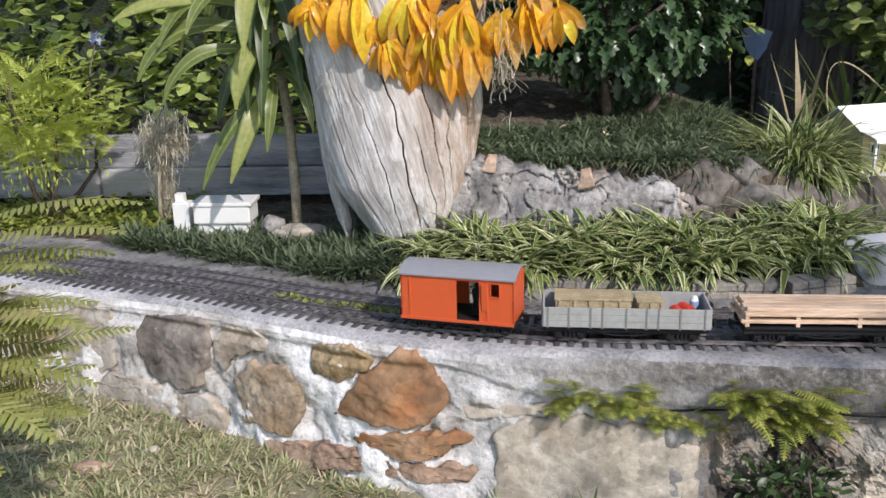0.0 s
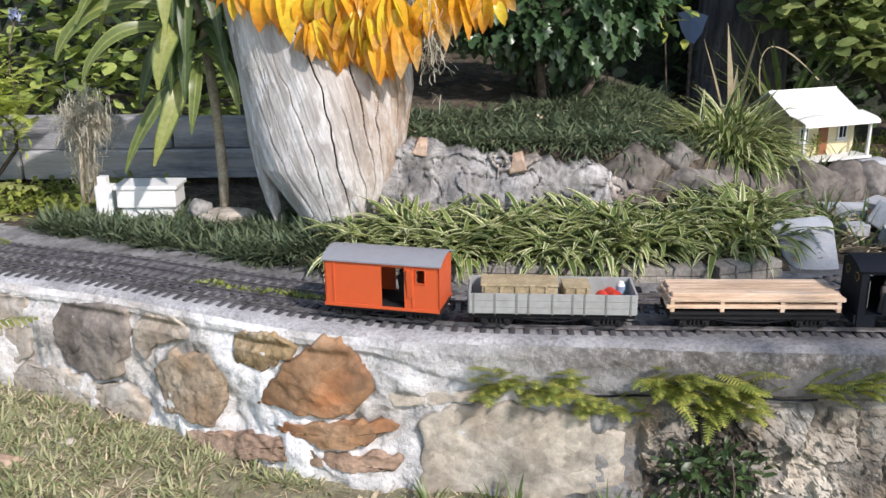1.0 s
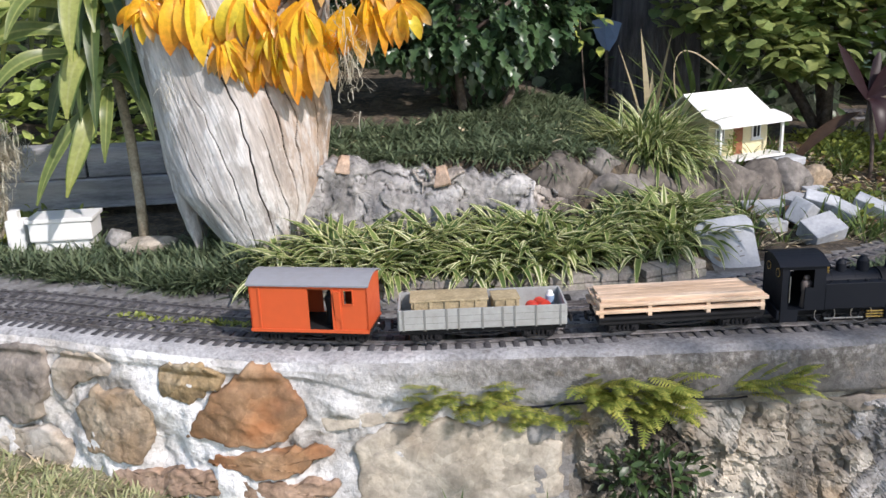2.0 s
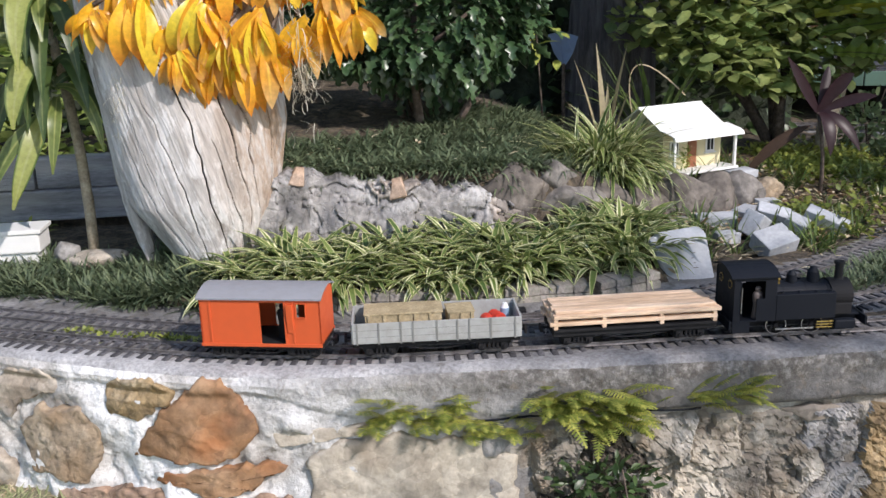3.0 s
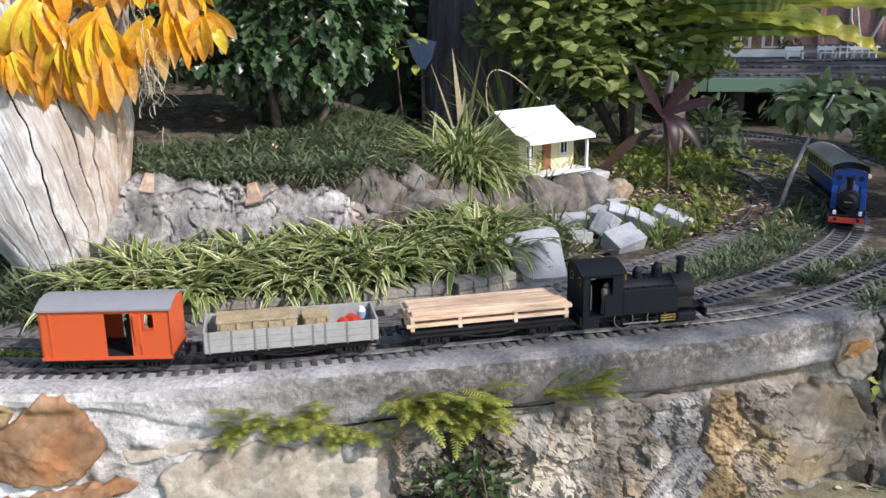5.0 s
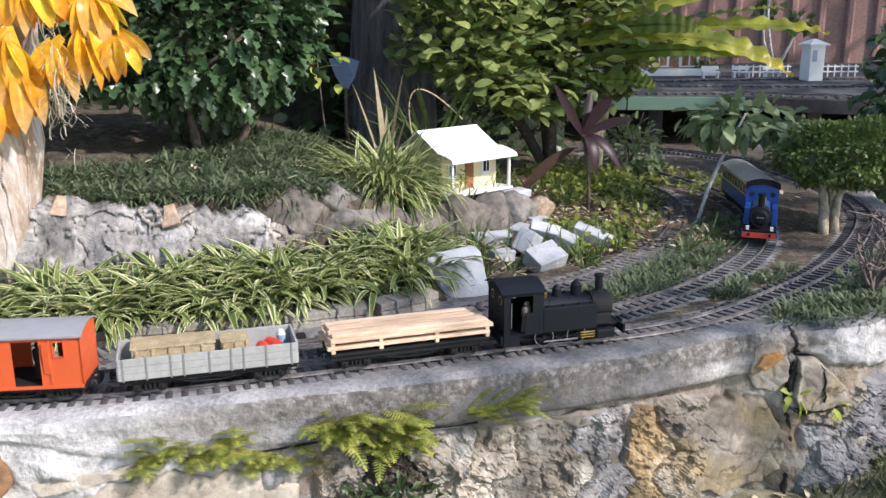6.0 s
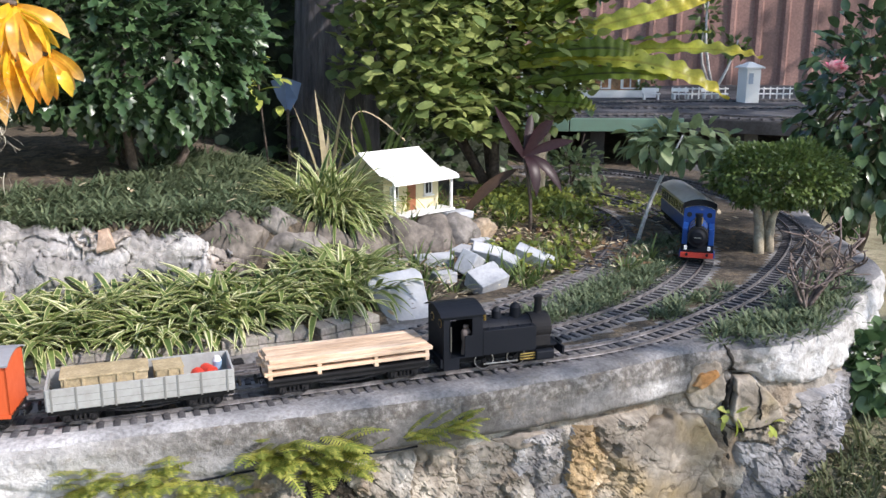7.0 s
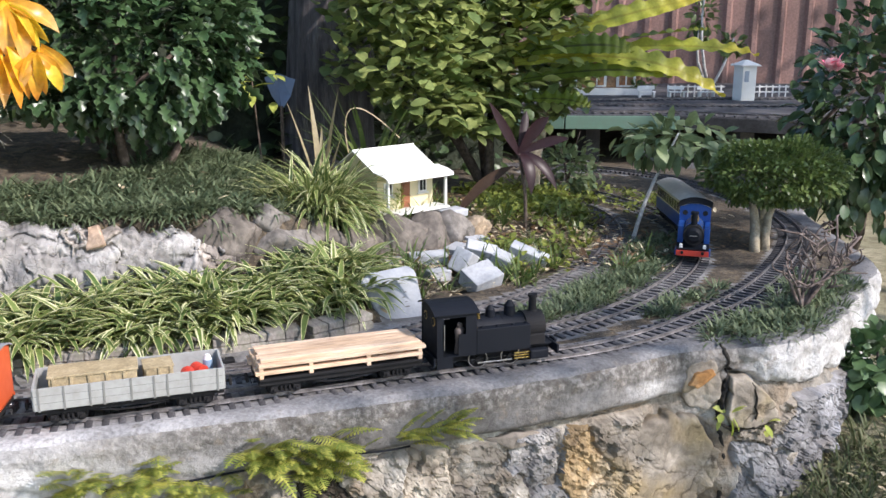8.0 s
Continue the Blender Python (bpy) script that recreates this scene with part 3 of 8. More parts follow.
PINE = surface("fresh_pine", (0.5, 0.35, 0.23), (0.66, 0.48, 0.34), (0.76, 0.61, 0.47), 30, 250, 0.65, 0.25, 0.001, stretch=(0.15, 1.6, 1.6), vary=0.12)
CRATE = surface("khaki_crate", (0.3, 0.24, 0.14), (0.4, 0.32, 0.19), (0.48, 0.39, 0.25), 30, 200, 0.7, 0.3, 0.001)
STEEL = paint("bright_steel", (0.55, 0.55, 0.55), 0.3, 0.2, 120, metal=0.9)
BRASS = paint("brass", (0.7, 0.5, 0.16), 0.28, 0.1, 120, metal=0.9)
RED = paint("red_paint", (0.56, 0.05, 0.03), 0.4, 0.08, 80)
WHITE = paint("white_paint", (0.78, 0.78, 0.76), 0.5, 0.08, 40, grime=(0.4, 0.37, 0.32))
BLUE = paint("blue_paint", (0.012, 0.075, 0.32), 0.32, 0.06, 80)
SKIN_TONE = paint("painted_figure", (0.1, 0.08, 0.075), 0.6, 0.1, 80)


def on_track(line, x, y, z=0.012):
    s, _ = line.near(x, y)
    (px, py), h = line.at(s)
    return Matrix.Translation((px, py, z)) @ Matrix.Rotation(h, 4, "Z")


def wheelset(parent, x, r=0.0095, mat=None):
    bm = bmesh.new()
    for sy in (-1, 1):
        rod(bm, (x, sy * 0.0215, r), (x, sy * 0.0265, r), r, r, 20)
        rod(bm, (x, sy * 0.0195, r), (x, sy * 0.0215, r), r * 1.13, r * 1.13, 20)
    rod(bm, (x, -0.022, r), (x, 0.022, r), 0.002, None, 8)
    return part("wheelset", bm, mat or BLACK_ROUGH, parent)


def bogie(parent, x):
    bm = bmesh.new()
    for sy in (-1, 1):
        box(bm, x - 0.03, x + 0.03, sy * 0.033 - 0.002, sy * 0.033 + 0.002, 0.016, 0.021, 0.0005)
        box(bm, x - 0.024, x + 0.024, sy * 0.033 - 0.0015, sy * 0.033 + 0.0015, 0.0055, 0.0085, 0.0005)
        for dx in (-0.019, 0.019):
            box(bm, x + dx - 0.006, x + dx + 0.006, sy * 0.033 - 0.003, sy * 0.033 + 0.004, 0.006, 0.0165, 0.001)
            rod(bm, (x + dx, sy * 0.0365, 0.0105), (x + dx, sy * 0.0395, 0.0105), 0.003, 0.002, 8)
        for dx in (-0.007, 0, 0.007):
            rod(bm, (x + dx, sy * 0.034, 0.008), (x + dx, sy * 0.034, 0.018), 0.0022, None, 8)
    box(bm, x - 0.006, x + 0.006, -0.033, 0.033, 0.012, 0.018)
    b = part("bogie", bm, BLACK_ROUGH, parent)
    for dx in (-0.019, 0.019):
        wheelset(b, x + dx)


def underframe(parent, half, z0=0.021, z1=0.03):
    bm = bmesh.new()
    box(bm, -half, half, -0.04, -0.034, z0, z1, 0.0005)
    box(bm, -half, half, 0.034, 0.04, z0, z1, 0.0005)
    for x in (-half + 0.003, -0.05, 0, 0.05, half - 0.003):
        box(bm, x - 0.003, x + 0.003, -0.034, 0.034, z0 + 0.001, z1 - 0.001)
    for sy in (-1, 1):      # truss rods
        rod(bm, (-half * 0.5, sy * 0.036, z0), (-0.02, sy * 0.036, z0 - 0.008), 0.001, None, 6)
        rod(bm, (-0.02, sy * 0.036, z0 - 0.008), (0.02, sy * 0.036, z0 - 0.008), 0.001, None, 6)
        rod(bm, (0.02, sy * 0.036, z0 - 0.008), (half * 0.5, sy * 0.036, z0), 0.001, None, 6)
    part("underframe", bm, BLACK_ROUGH, parent)
    for sx in (-1, 1):
        bm = bmesh.new()
        rod(bm, (sx * half, 0, z0 + 0.004), (sx * (half + 0.014), 0, z0 + 0.004), 0.0022, None, 8)
        box(bm, sx * (half + 0.014) - 0.0025, sx * (half + 0.014) + 0.0025, -0.009, 0.009, z0 - 0.002, z0 + 0.010, 0.002)
        c = part("coupler", bm, BLACK_ROUGH, parent)
        bm = bmesh.new()
        for k in range(4):
            m = Matrix.Translation((sx * (half + 0.0025), 0.012 + 0.001 * (k % 2), z0 + 0.002 - k * 0.0042)) @ Matrix.Rotation(k * 1.57, 4, "Z") @ Matrix.Rotation(1.57, 4, "X")
            rings = []
            for a in range(10):
                t = a * math.tau / 10
                mid = Vector((0.0017 * math.cos(t), 0.0026 * math.sin(t), 0))
                rings.append([m @ (mid + mid.normalized() * 0.0006 * math.cos(u) + Vector((0, 0, 0.0006 * math.sin(u)))) for u in (0, 1.57, 3.14, 4.71)])
            loft(bm, rings + [rings[0]], caps=False)
        part("chain", bm, STEEL, c, "bright steel coupling chain")


def build_open_wagon(at):
    w = thing("open_wagon", "pale grey bogie open wagon carrying crates on black bogies", "model wagon", at, "wagons of the goods train")
    L, W, z0, z1, t = 0.1405, 0.046, 0.030, 0.066, 0.0035
    part("floor", boxed(-L, L, -W, W, z0, z0 + 0.003, 0.0004), WAGON_GREY, w)
    for sy in (-1, 1):
        side = part("side", boxed(-L, L, sy * W - t / 2, sy * W + t / 2, z0 + 0.0005, z1, 0.0006), WAGON_GREY, w)
        for x in (-0.133, -0.097, -0.06, -0.04, 0.0, 0.034, 0.054, 0.09, 0.131):
            part("strap", boxed(x - 0.0015, x + 0.0015, sy * (W + 0.0018) - 0.001, sy * (W + 0.0018) + 0.001, z0 - 0.001, z1 + 0.0003), WAGON_IRON, side)
        for z in (0.042, 0.054):
            part("plank_joint", boxed(-L + 0.002, L - 0.002, sy * (W + 0.0017) - 0.0003, sy * (W + 0.0017) + 0.0003, z - 0.0003, z + 0.0003), WAGON_IRON, side)
    for sx in (-1, 1):
        end = part("end", boxed(sx * L - t / 2, sx * L + t / 2, -W, W, z0 + 0.0005, z1, 0.0006), WAGON_GREY, w)
        for y in (-0.026, 0.026):
            part("stanchion", boxed(sx * (L + 0.0025) - 0.0015, sx * (L + 0.0025) + 0.0015, y - 0.0018, y + 0.0018, z0 - 0.006, z1 - 0.002), WAGON_IRON, end)
    underframe(w, L)
    for x in (-0.095, 0.095):
        bogie(w, x)
    c = thing("crate", "long khaki slatted crate lying in the grey wagon", "crate", at @ pose(-0.055, 0.008, 0.033), "crates in the wagon")
    part("body", boxed(-0.065, 0.065, -0.026, 0.026, 0, 0.036, 0.001), CRATE, c)
    part("lid", boxed(-0.067, 0.067, -0.028, 0.028, 0.0362, 0.0395, 0.0008), CRATE, c)
    for k in range(5):
        part("batten", boxed(-0.06 + k * 0.026, -0.056 + k * 0.026, -0.0285, -0.0262, 0.002, 0.036, 0.0004), CRATE, c)
    c = thing("crate", "small khaki crate standing in the grey wagon", "crate", at @ pose(0.042, 0.008, 0.033, 0, 0, 4), "crates in the wagon")
    part("body", boxed(-0.022, 0.022, -0.022, 0.022, 0, 0.033, 0.001), CRATE, c)
    part("lid", boxed(-0.0235, 0.0235, -0.0235, 0.0235, 0.0332, 0.0355, 0.0008), CRATE, c)
    for k in range(3):
        part("batten", boxed(-0.02 + k * 0.018, -0.016 + k * 0.018, -0.0242, -0.0222, 0.002, 0.033, 0.0004), CRATE, c)
    for i, (x, y, r, s) in enumerate(((0.088, -0.004, 0.0108, 0.027), (0.107, 0.013, 0.0108, 0.027), (0.1, -0.028, 0.009, 0.024))):
        d = thing("drum", "small red drum lying in the grey wagon", "drum", at @ pose(x, y, 0.033 + r + 0.0006, 0, 0, 25 * i), "red drums in the wagon")
        bm = rodded((0, -s / 2, 0), (0, s / 2, 0), r, None, 16)
        part("barrel", bm, RED, d)
        for u in (-0.4, 0, 0.4):
            part("hoop", rodded((0, s * u - 0.001, 0), (0, s * u + 0.001, 0), r + 0.0006, None, 16), RED, d)
    d = thing("milk_can", "blue and white painted can standing in the wagon", "can", at @ pose(0.122, 0.022, 0.033))
    part("body", rodded((0, 0, 0), (0, 0, 0.026), 0.008, None, 16), paint("pale_blue", (0.25, 0.36, 0.5), 0.4, 0.1, 80), d)
    part("neck", rodded((0, 0, 0.026), (0, 0, 0.034), 0.007, 0.004, 16), WHITE, d)


def build_flat_wagon(at):
    w = thing("flat_wagon", "black bogie flat wagon under a load of sawn timber", "model wagon", at, "wagons of the goods train")
    L = 0.142
    deck = part("deck", boxed(-L, L, -0.045, 0.045, 0.0305, 0.0345, 0.0006), BLACK_ROUGH, w)
    underframe(w, L)
    for x in (-0.098, 0.098):
        bogie(w, x)
    load = thing("timber_stack", "stack of fresh pale sawn planks on bearers", "timber", at @ pose(0, 0, 0.0348))
    r = random.Random(3)
    for x in (-0.138, -0.055, 0.045, 0.138):
        part("bearer", boxed(x - 0.0035, x + 0.0035, -0.044, 0.044, 0, 0.0065, 0.0006), PINE, load)
        part("bearer", boxed(x - 0.0035, x + 0.0035, -0.043, 0.043, 0.0128, 0.0188, 0.0006), PINE, load)
    for j, (z, n) in enumerate(((0.0067, 5), (0.019, 6), (0.0253, 5))):
        for k in range(n):
            y = -0.038 + 0.0765 * (k + 0.5 * (j == 2)) / max(1, n - 1 + (j == 2)) if n > 1 else 0
            e = r.uniform(-0.004, 0.004) + (0.006 if j == 2 else 0)
            if j == 2:
                y = -0.03 + 0.06 * k / 4
            part("plank", boxed(-0.146 + e, 0.144 + e - (0.012 if j == 2 else 0), y - 0.0066, y + 0.0066, z, z + 0.006, 0.0007, Matrix.Rotation(r.uniform(-0.008, 0.008), 4, "Z")), PINE, load)


def arch(half, rise, n=9):
    return [(-half + 2 * half * k / n, rise * (1 - (-1 + 2 * k / n) ** 2)) for k in range(n + 1)]


def pierced(xs, zs, holes, y0, y1):
    """A flat panel of one piece between y0 and y1, with the cells named left open."""
    bm = bmesh.new()
    vs = {(i, j): bm.verts.new((x, y0, z)) for i, x in enumerate(xs) for j, z in enumerate(zs)}
    fs = [bm.faces.new((vs[i, j], vs[i + 1, j], vs[i + 1, j + 1], vs[i, j + 1])) for i in range(len(xs) - 1) for j in range(len(zs) - 1) if (i, j) not in holes]
    moved = bmesh.ops.extrude_face_region(bm, geom=fs)["geom"]
    for w in moved:
        if isinstance(w, bmesh.types.BMVert):
            w.co.y = y1
    bmesh.ops.delete(bm, geom=[w for w in bm.verts if not w.link_faces], context="VERTS")
    bmesh.ops.recalc_face_normals(bm, faces=bm.faces)
    return bm


def build_van(at):
    v = thing("goods_van", "orange-red guard's van with arched grey roof and open side door", "model wagon", at, "wagons of the goods train")
    L, W, z0, z1, t = 0.1035, 0.044, 0.027, 0.1085, 0.0028
    part("floor", boxed(-L, L, -W + 0.003, W - 0.003, z0, z0 + 0.003), BLACK_ROUGH, v)
    door0, door1, win0, win1 = 0.0, 0.042, 0.063, 0.078
    for sy in (-1, 1):
        y0, y1 = sorted((sy * W, sy * (W - t)))
        bm = pierced((-L, door0, door1, win0, win1, L), (z0, 0.077, 0.101, z1 - 0.006, z1), {(1, 0), (1, 1), (1, 2), (3, 1)}, y0, y1)
        side = part("side", bm, ORANGE, v)
        part("sill", boxed(-L - 0.001, L + 0.001, sy * (W + 0.0012) - 0.0012, sy * (W + 0.0012) + 0.0012, z0 - 0.002, z0 + 0.0035, 0.0004), ORANGE, side)
        part("corner_strip", boxed(-L + 0.016, -L + 0.019, sy * (W + 0.0008) - 0.0008, sy * (W + 0.0008) + 0.0008, z0 + 0.004, z1 - 0.002), ORANGE, side)
        for x in (door1 + 0.0015, win0 - 0.006):
            part("corner_strip", boxed(x - 0.0015, x + 0.0015, sy * (W + 0.0008) - 0.0008, sy * (W + 0.0008) + 0.0008, z0 + 0.004, z1 - 0.002), ORANGE, side)
        bm = bmesh.new()
        for a in ((win0 - 0.0015, win0, 0.0755, 0.1025), (win1, win1 + 0.0015, 0.0755, 0.1025), (win0, win1, 0.0755, 0.077), (win0, win1, 0.101, 0.1025)):
            box(bm, a[0], a[1], sy * (W + 0.0006) - 0.0012, sy * (W + 0.0006) + 0.0012, a[2], a[3])
        part("window_frame", bm, ORANGE, side)
        # ducket: a tapered look-out box beside the window
        bm = bmesh.new()
        pts = [(0.046, 0.05, 0.0005), (0.058, 0.05, 0.0005), (0.058, 0.1, 0.0005), (0.046, 0.1, 0.0005)]
        lower = [bm.verts.new((x, sy * (W + 0.0005), z)) for x, z, _ in pts]
        upper = [bm.verts.new((x + 0.001 * (1 if x < 0.05 else -1), sy * (W + d), z)) for (x, z, _), d in zip(pts, (0.002, 0.002, 0.007, 0.007))]
        for i in range(4):
            bm.faces.new((lower[i], lower[(i + 1) % 4], upper[(i + 1) % 4], upper[i]))
        bm.faces.new(upper)
        bmesh.ops.recalc_face_normals(bm, faces=bm.faces)
        part("ducket", bm, ORANGE, side)
    for sx in (-1, 1):
        x0, x1 = sorted((sx * L, sx * (L - t)))
        bm = bmesh.new()
        prof = [(-W, z0)] + [(y, z1 + z) for y, z in arch(W, 0.0105)] + [(W, z0)]
        loft(bm, [[(x0, y, z) for y, z in prof], [(x1, y, z) for y, z in prof]])
        bmesh.ops.recalc_face_normals(bm, faces=bm.faces)
        part("end", bm, ORANGE, v)
    a = arch(W + 0.004, 0.012)
    prof = [(y, z1 + z - 0.0005) for y, z in a] + [(y, z1 + z + 0.0022) for y, z in reversed(a)]
    bm = bmesh.new()
    loft(bm, [[(x, y, z) for y, z in prof] for x in (-L - 0.004, L + 0.004)])
    bmesh.ops.recalc_face_normals(bm, faces=bm.faces)
    part("roof", bm, ROOF_GREY, v, "arched grey roof")
    underframe(v, L, 0.0185, 0.0275)
    for x in (-0.066, 0.066):
        bogie(v, x)
    return v


def figurine(name, label, at, mat, h=0.05):
    """A small turned figure, one plain mesh."""
    bm = bmesh.new()
    prof = ((0.0, 0.16), (0.02, 0.17), (0.45, 0.13), (0.5, 0.15), (0.75, 0.17), (0.82, 0.13), (0.84, 0.06), (0.87, 0.09), (0.93, 0.1), (0.98, 0.07), (1.0, 0.01))
    rings = [[(r * h * math.cos(k * math.tau / 12), 0.7 * r * h * math.sin(k * math.tau / 12), z * h) for k in range(12)] for z, r in prof]
    loft(bm, rings)
    ob = part(name, bm, mat, None, smooth=True)
    ob.matrix_basis = at
    return tagged(ob, label, "figurine")


def build_locomotive(at):
    m = thing("tank_locomotive", "matt black side-tank steam locomotive with an open cab", "model locomotive", at)
    W = 0.045
    part("frame", boxed(-0.118, 0.112, -0.017, 0.017, 0.012, 0.03, 0.001), BLACK_ROUGH, m)
    part("running_plate", boxed(-0.12, 0.116, -0.0235, 0.0235, 0.0285, 0.0325, 0.0008), BLACK, m)
    # cab
    c0, c1, z0, z1, t = -0.117, -0.043, 0.0328, 0.118, 0.0025
    cab = part("cab", boxed(c0, c1, -W, W, z0, z0 + 0.002), BLACK, m)
    for sy in (-1, 1):
        y0, y1 = sorted((sy * W, sy * (W - t)))
        bm = bmesh.new()
        box(bm, c0, c0 + 0.012, y0, y1, z0 + 0.002, z1)
        box(bm, c0 + 0.012, c1 - 0.02, y0, y1, 0.112, z1)
        box(bm, c1 - 0.034, c1, y0, y1, z0 + 0.002, 0.077)
        box(bm, c1 - 0.02, c1, y0, y1, 0.077, z1)
        part("cab_side", bm, BLACK, cab)
        part("handrail", rodded((c0 + 0.013, sy * (W + 0.002), 0.05), (c0 + 0.013, sy * (W + 0.002), 0.1), 0.0008, None, 6), STEEL, cab)
    for x in (c0 + 0.001, c1 - 0.0015):
        bm = bmesh.new()
        prof = [(-W + t, z0 + 0.002)] + [(y, z1 + z) for y, z in arch(W - t, 0.012)] + [(W - t, z0 + 0.002)]
        loft(bm, [[(x, y, z) for y, z in prof], [(x + 0.0025, y, z) for y, z in prof]])
        bmesh.ops.recalc_face_normals(bm, faces=bm.faces)
        end = part("cab_end", bm, BLACK, cab)
        for sy in (-1, 1):
            bm = rodded((x - 0.0008, sy * 0.022, 0.1), (x + 0.0033, sy * 0.022, 0.1), 0.0085, None, 18)
            part("spectacle_ring", bm, BRASS if x < -0.1 else BLACK, end)
            part("spectacle_glass", rodded((x - 0.0012, sy * 0.022, 0.1), (x + 0.0037, sy * 0.022, 0.1), 0.0068, None, 18), BLACK_ROUGH, end)
    a = arch(W + 0.004, 0.0135)
    prof = [(y, z1 + z) for y, z in a] + [(y, z1 + z + 0.002) for y, z in reversed(a)]
    bm = bmesh.new()
    loft(bm, [[(x, y, z) for y, z in prof] for x in (c0 - 0.006, c1 + 0.004)])
    bmesh.ops.recalc_face_normals(bm, faces=bm.faces)
    part("cab_roof", bm, BLACK, cab)
    # boiler, tanks, smokebox
    boiler = part("boiler", rodded((c1, 0, 0.067), (0.082, 0, 0.067), 0.0255, None, 28), BLACK, m, smooth=False)
    for x in (-0.02, 0.02, 0.058):
        part("boiler_band", rodded((x - 0.001, 0, 0.067), (x + 0.001, 0, 0.067), 0.0262, None, 28), BLACK, boiler)
    for sy in (-1, 1):
        y0, y1 = sorted((sy * 0.027, sy * W))
        tank = part("side_tank", boxed(c1 + 0.0005, 0.062, y0, y1, 0.0328, 0.083, 0.0015), BLACK, m)
        for x in (-0.03, 0.0, 0.03, 0.055):
            part("tank_filler", rodded((x, sy * 0.036, 0.083), (x, sy * 0.036, 0.086), 0.003, None, 8), BLACK, tank)
    sb = part("smokebox", rodded((0.0625, 0, 0.067), (0.1, 0, 0.067), 0.0285, None, 28), BLACK_ROUGH, m)
    part("smokebox_saddle", boxed(0.066, 0.098, -0.03, 0.03, 0.0328, 0.055, 0.002), BLACK_ROUGH, sb)
    part("smokebox_door", rodded((0.1, 0, 0.067), (0.1045, 0, 0.067), 0.024, 0.018, 24), BLACK, sb)
    part("door_dart", rodded((0.1045, 0, 0.067), (0.109, 0, 0.067), 0.0025, None, 8), STEEL, sb)
    bm = rodded((0.084, 0, 0.092), (0.084, 0, 0.124), 0.0075, 0.0068, 18)
    rod(bm, (0.084, 0, 0.124), (0.084, 0, 0.129), 0.0092, 0.0088, 18)
    rod(bm, (0.084, 0, 0.09), (0.084, 0, 0.097), 0.012, 0.0075, 18)
    part("chimney", bm, BLACK_ROUGH, m)
    for x, r, h in ((0.038, 0.0105, 0.03), (0.0, 0.009, 0.024)):
        bm = rodded((x, 0, 0.09), (x, 0, 0.09 + h * 0.7), r, r * 0.95, 16)
        rod(bm, (x, 0, 0.09 + h * 0.7), (x, 0, 0.09 + h), r * 0.95, r * 0.4, 16)
        part("dome", bm, BLACK, m)
    part("whistle", rodded((-0.03, 0.01, 0.09), (-0.03, 0.01, 0.108), 0.0018, None, 8), BRASS, m)
    part("safety_valve", rodded((-0.025, -0.006, 0.09), (-0.025, -0.006, 0.103), 0.0028, None, 8), BRASS, m)
    for sx, x in ((-1, -0.121), (1, 0.1175)):
        beam = part("buffer_beam", boxed(x - 0.002, x + 0.002, -W, W, 0.016, 0.034, 0.0006), BLACK, m)
        part("buffer", rodded((x, 0, 0.024), (x + sx * 0.009, 0, 0.024), 0.004, None, 12), BLACK, beam)
        part("buffer_head", boxed(min(x + sx * 0.009, x + sx * 0.012), max(x + sx * 0.009, x + sx * 0.012), -0.012, 0.012, 0.015, 0.033, 0.003), BLACK, beam)
    # wheels, rods and cylinders
    for x in (-0.035, 0.028):
        for sy in (-1, 1):
            y = sy * 0.026
            bm = bmesh.new()
            rings = []
            for a in range(29):
                u = a * math.tau / 28
                rings.append([(x + math.cos(u) * r, y + sy * d, 0.0185 + math.sin(u) * r) for r, d in ((0.0185, 0), (0.0185, 0.005), (0.0155, 0.005), (0.0155, 0))])
            loft(bm, rings, caps=False)
            for k in range(8):
                u = k * math.tau / 8
                rod(bm, (x, y + sy * 0.0025, 0.0185), (x + 0.016 * math.cos(u), y + sy * 0.0025, 0.0185 + 0.016 * math.sin(u)), 0.0013, None, 6)
            rod(bm, (x, y - sy * 0.001, 0.0185), (x, y + sy * 0.006, 0.0185), 0.0042, None, 12)
            wheel = part("wheel", bm, BLACK_ROUGH, m)
            bm = bmesh.new()
            rings = []
            for a in range(29):
                u = a * math.tau / 28
                rings.append([(x + math.cos(u) * r, y + sy * d, 0.0185 + math.sin(u) * r) for r, d in ((0.0186, 0.0052), (0.0172, 0.0054))])
            loft(bm, rings, close_ring=False, caps=False)
            part("tyre", bm, STEEL, wheel, "bright steel tyre rim")
    for sy in (-1, 1):
        y = sy * 0.034
        part("cab_skirt", boxed(c0, c0 + 0.03, min(sy * (W - 0.0025), sy * W), max(sy * (W - 0.0025), sy * W), 0.0105, 0.0326), BLACK, m)
        part("coupling_rod", boxed(-0.037, 0.03, min(y, y + sy * 0.002), max(y, y + sy * 0.002), 0.0095, 0.0125, 0.0004), STEEL, m)
        cyl = part("cylinder", boxed(0.064, 0.1, min(sy * 0.03, sy * 0.044), max(sy * 0.03, sy * 0.044), 0.009, 0.0275, 0.003), BLACK, m)
        for k in range(3):
            part("slide_bar", boxed(0.034, 0.064, min(y, y + sy * 0.004), max(y, y + sy * 0.004), 0.0115 + 0.0055 * k, 0.0135 + 0.0055 * k, 0.0004), BRASS, cyl)
    figurine("driver_figurine", "tiny painted driver figure at the cab opening", at @ pose(-0.07, -0.03, 0.0349, 0, 0, 20), SKIN_TONE, 0.062)
    return m


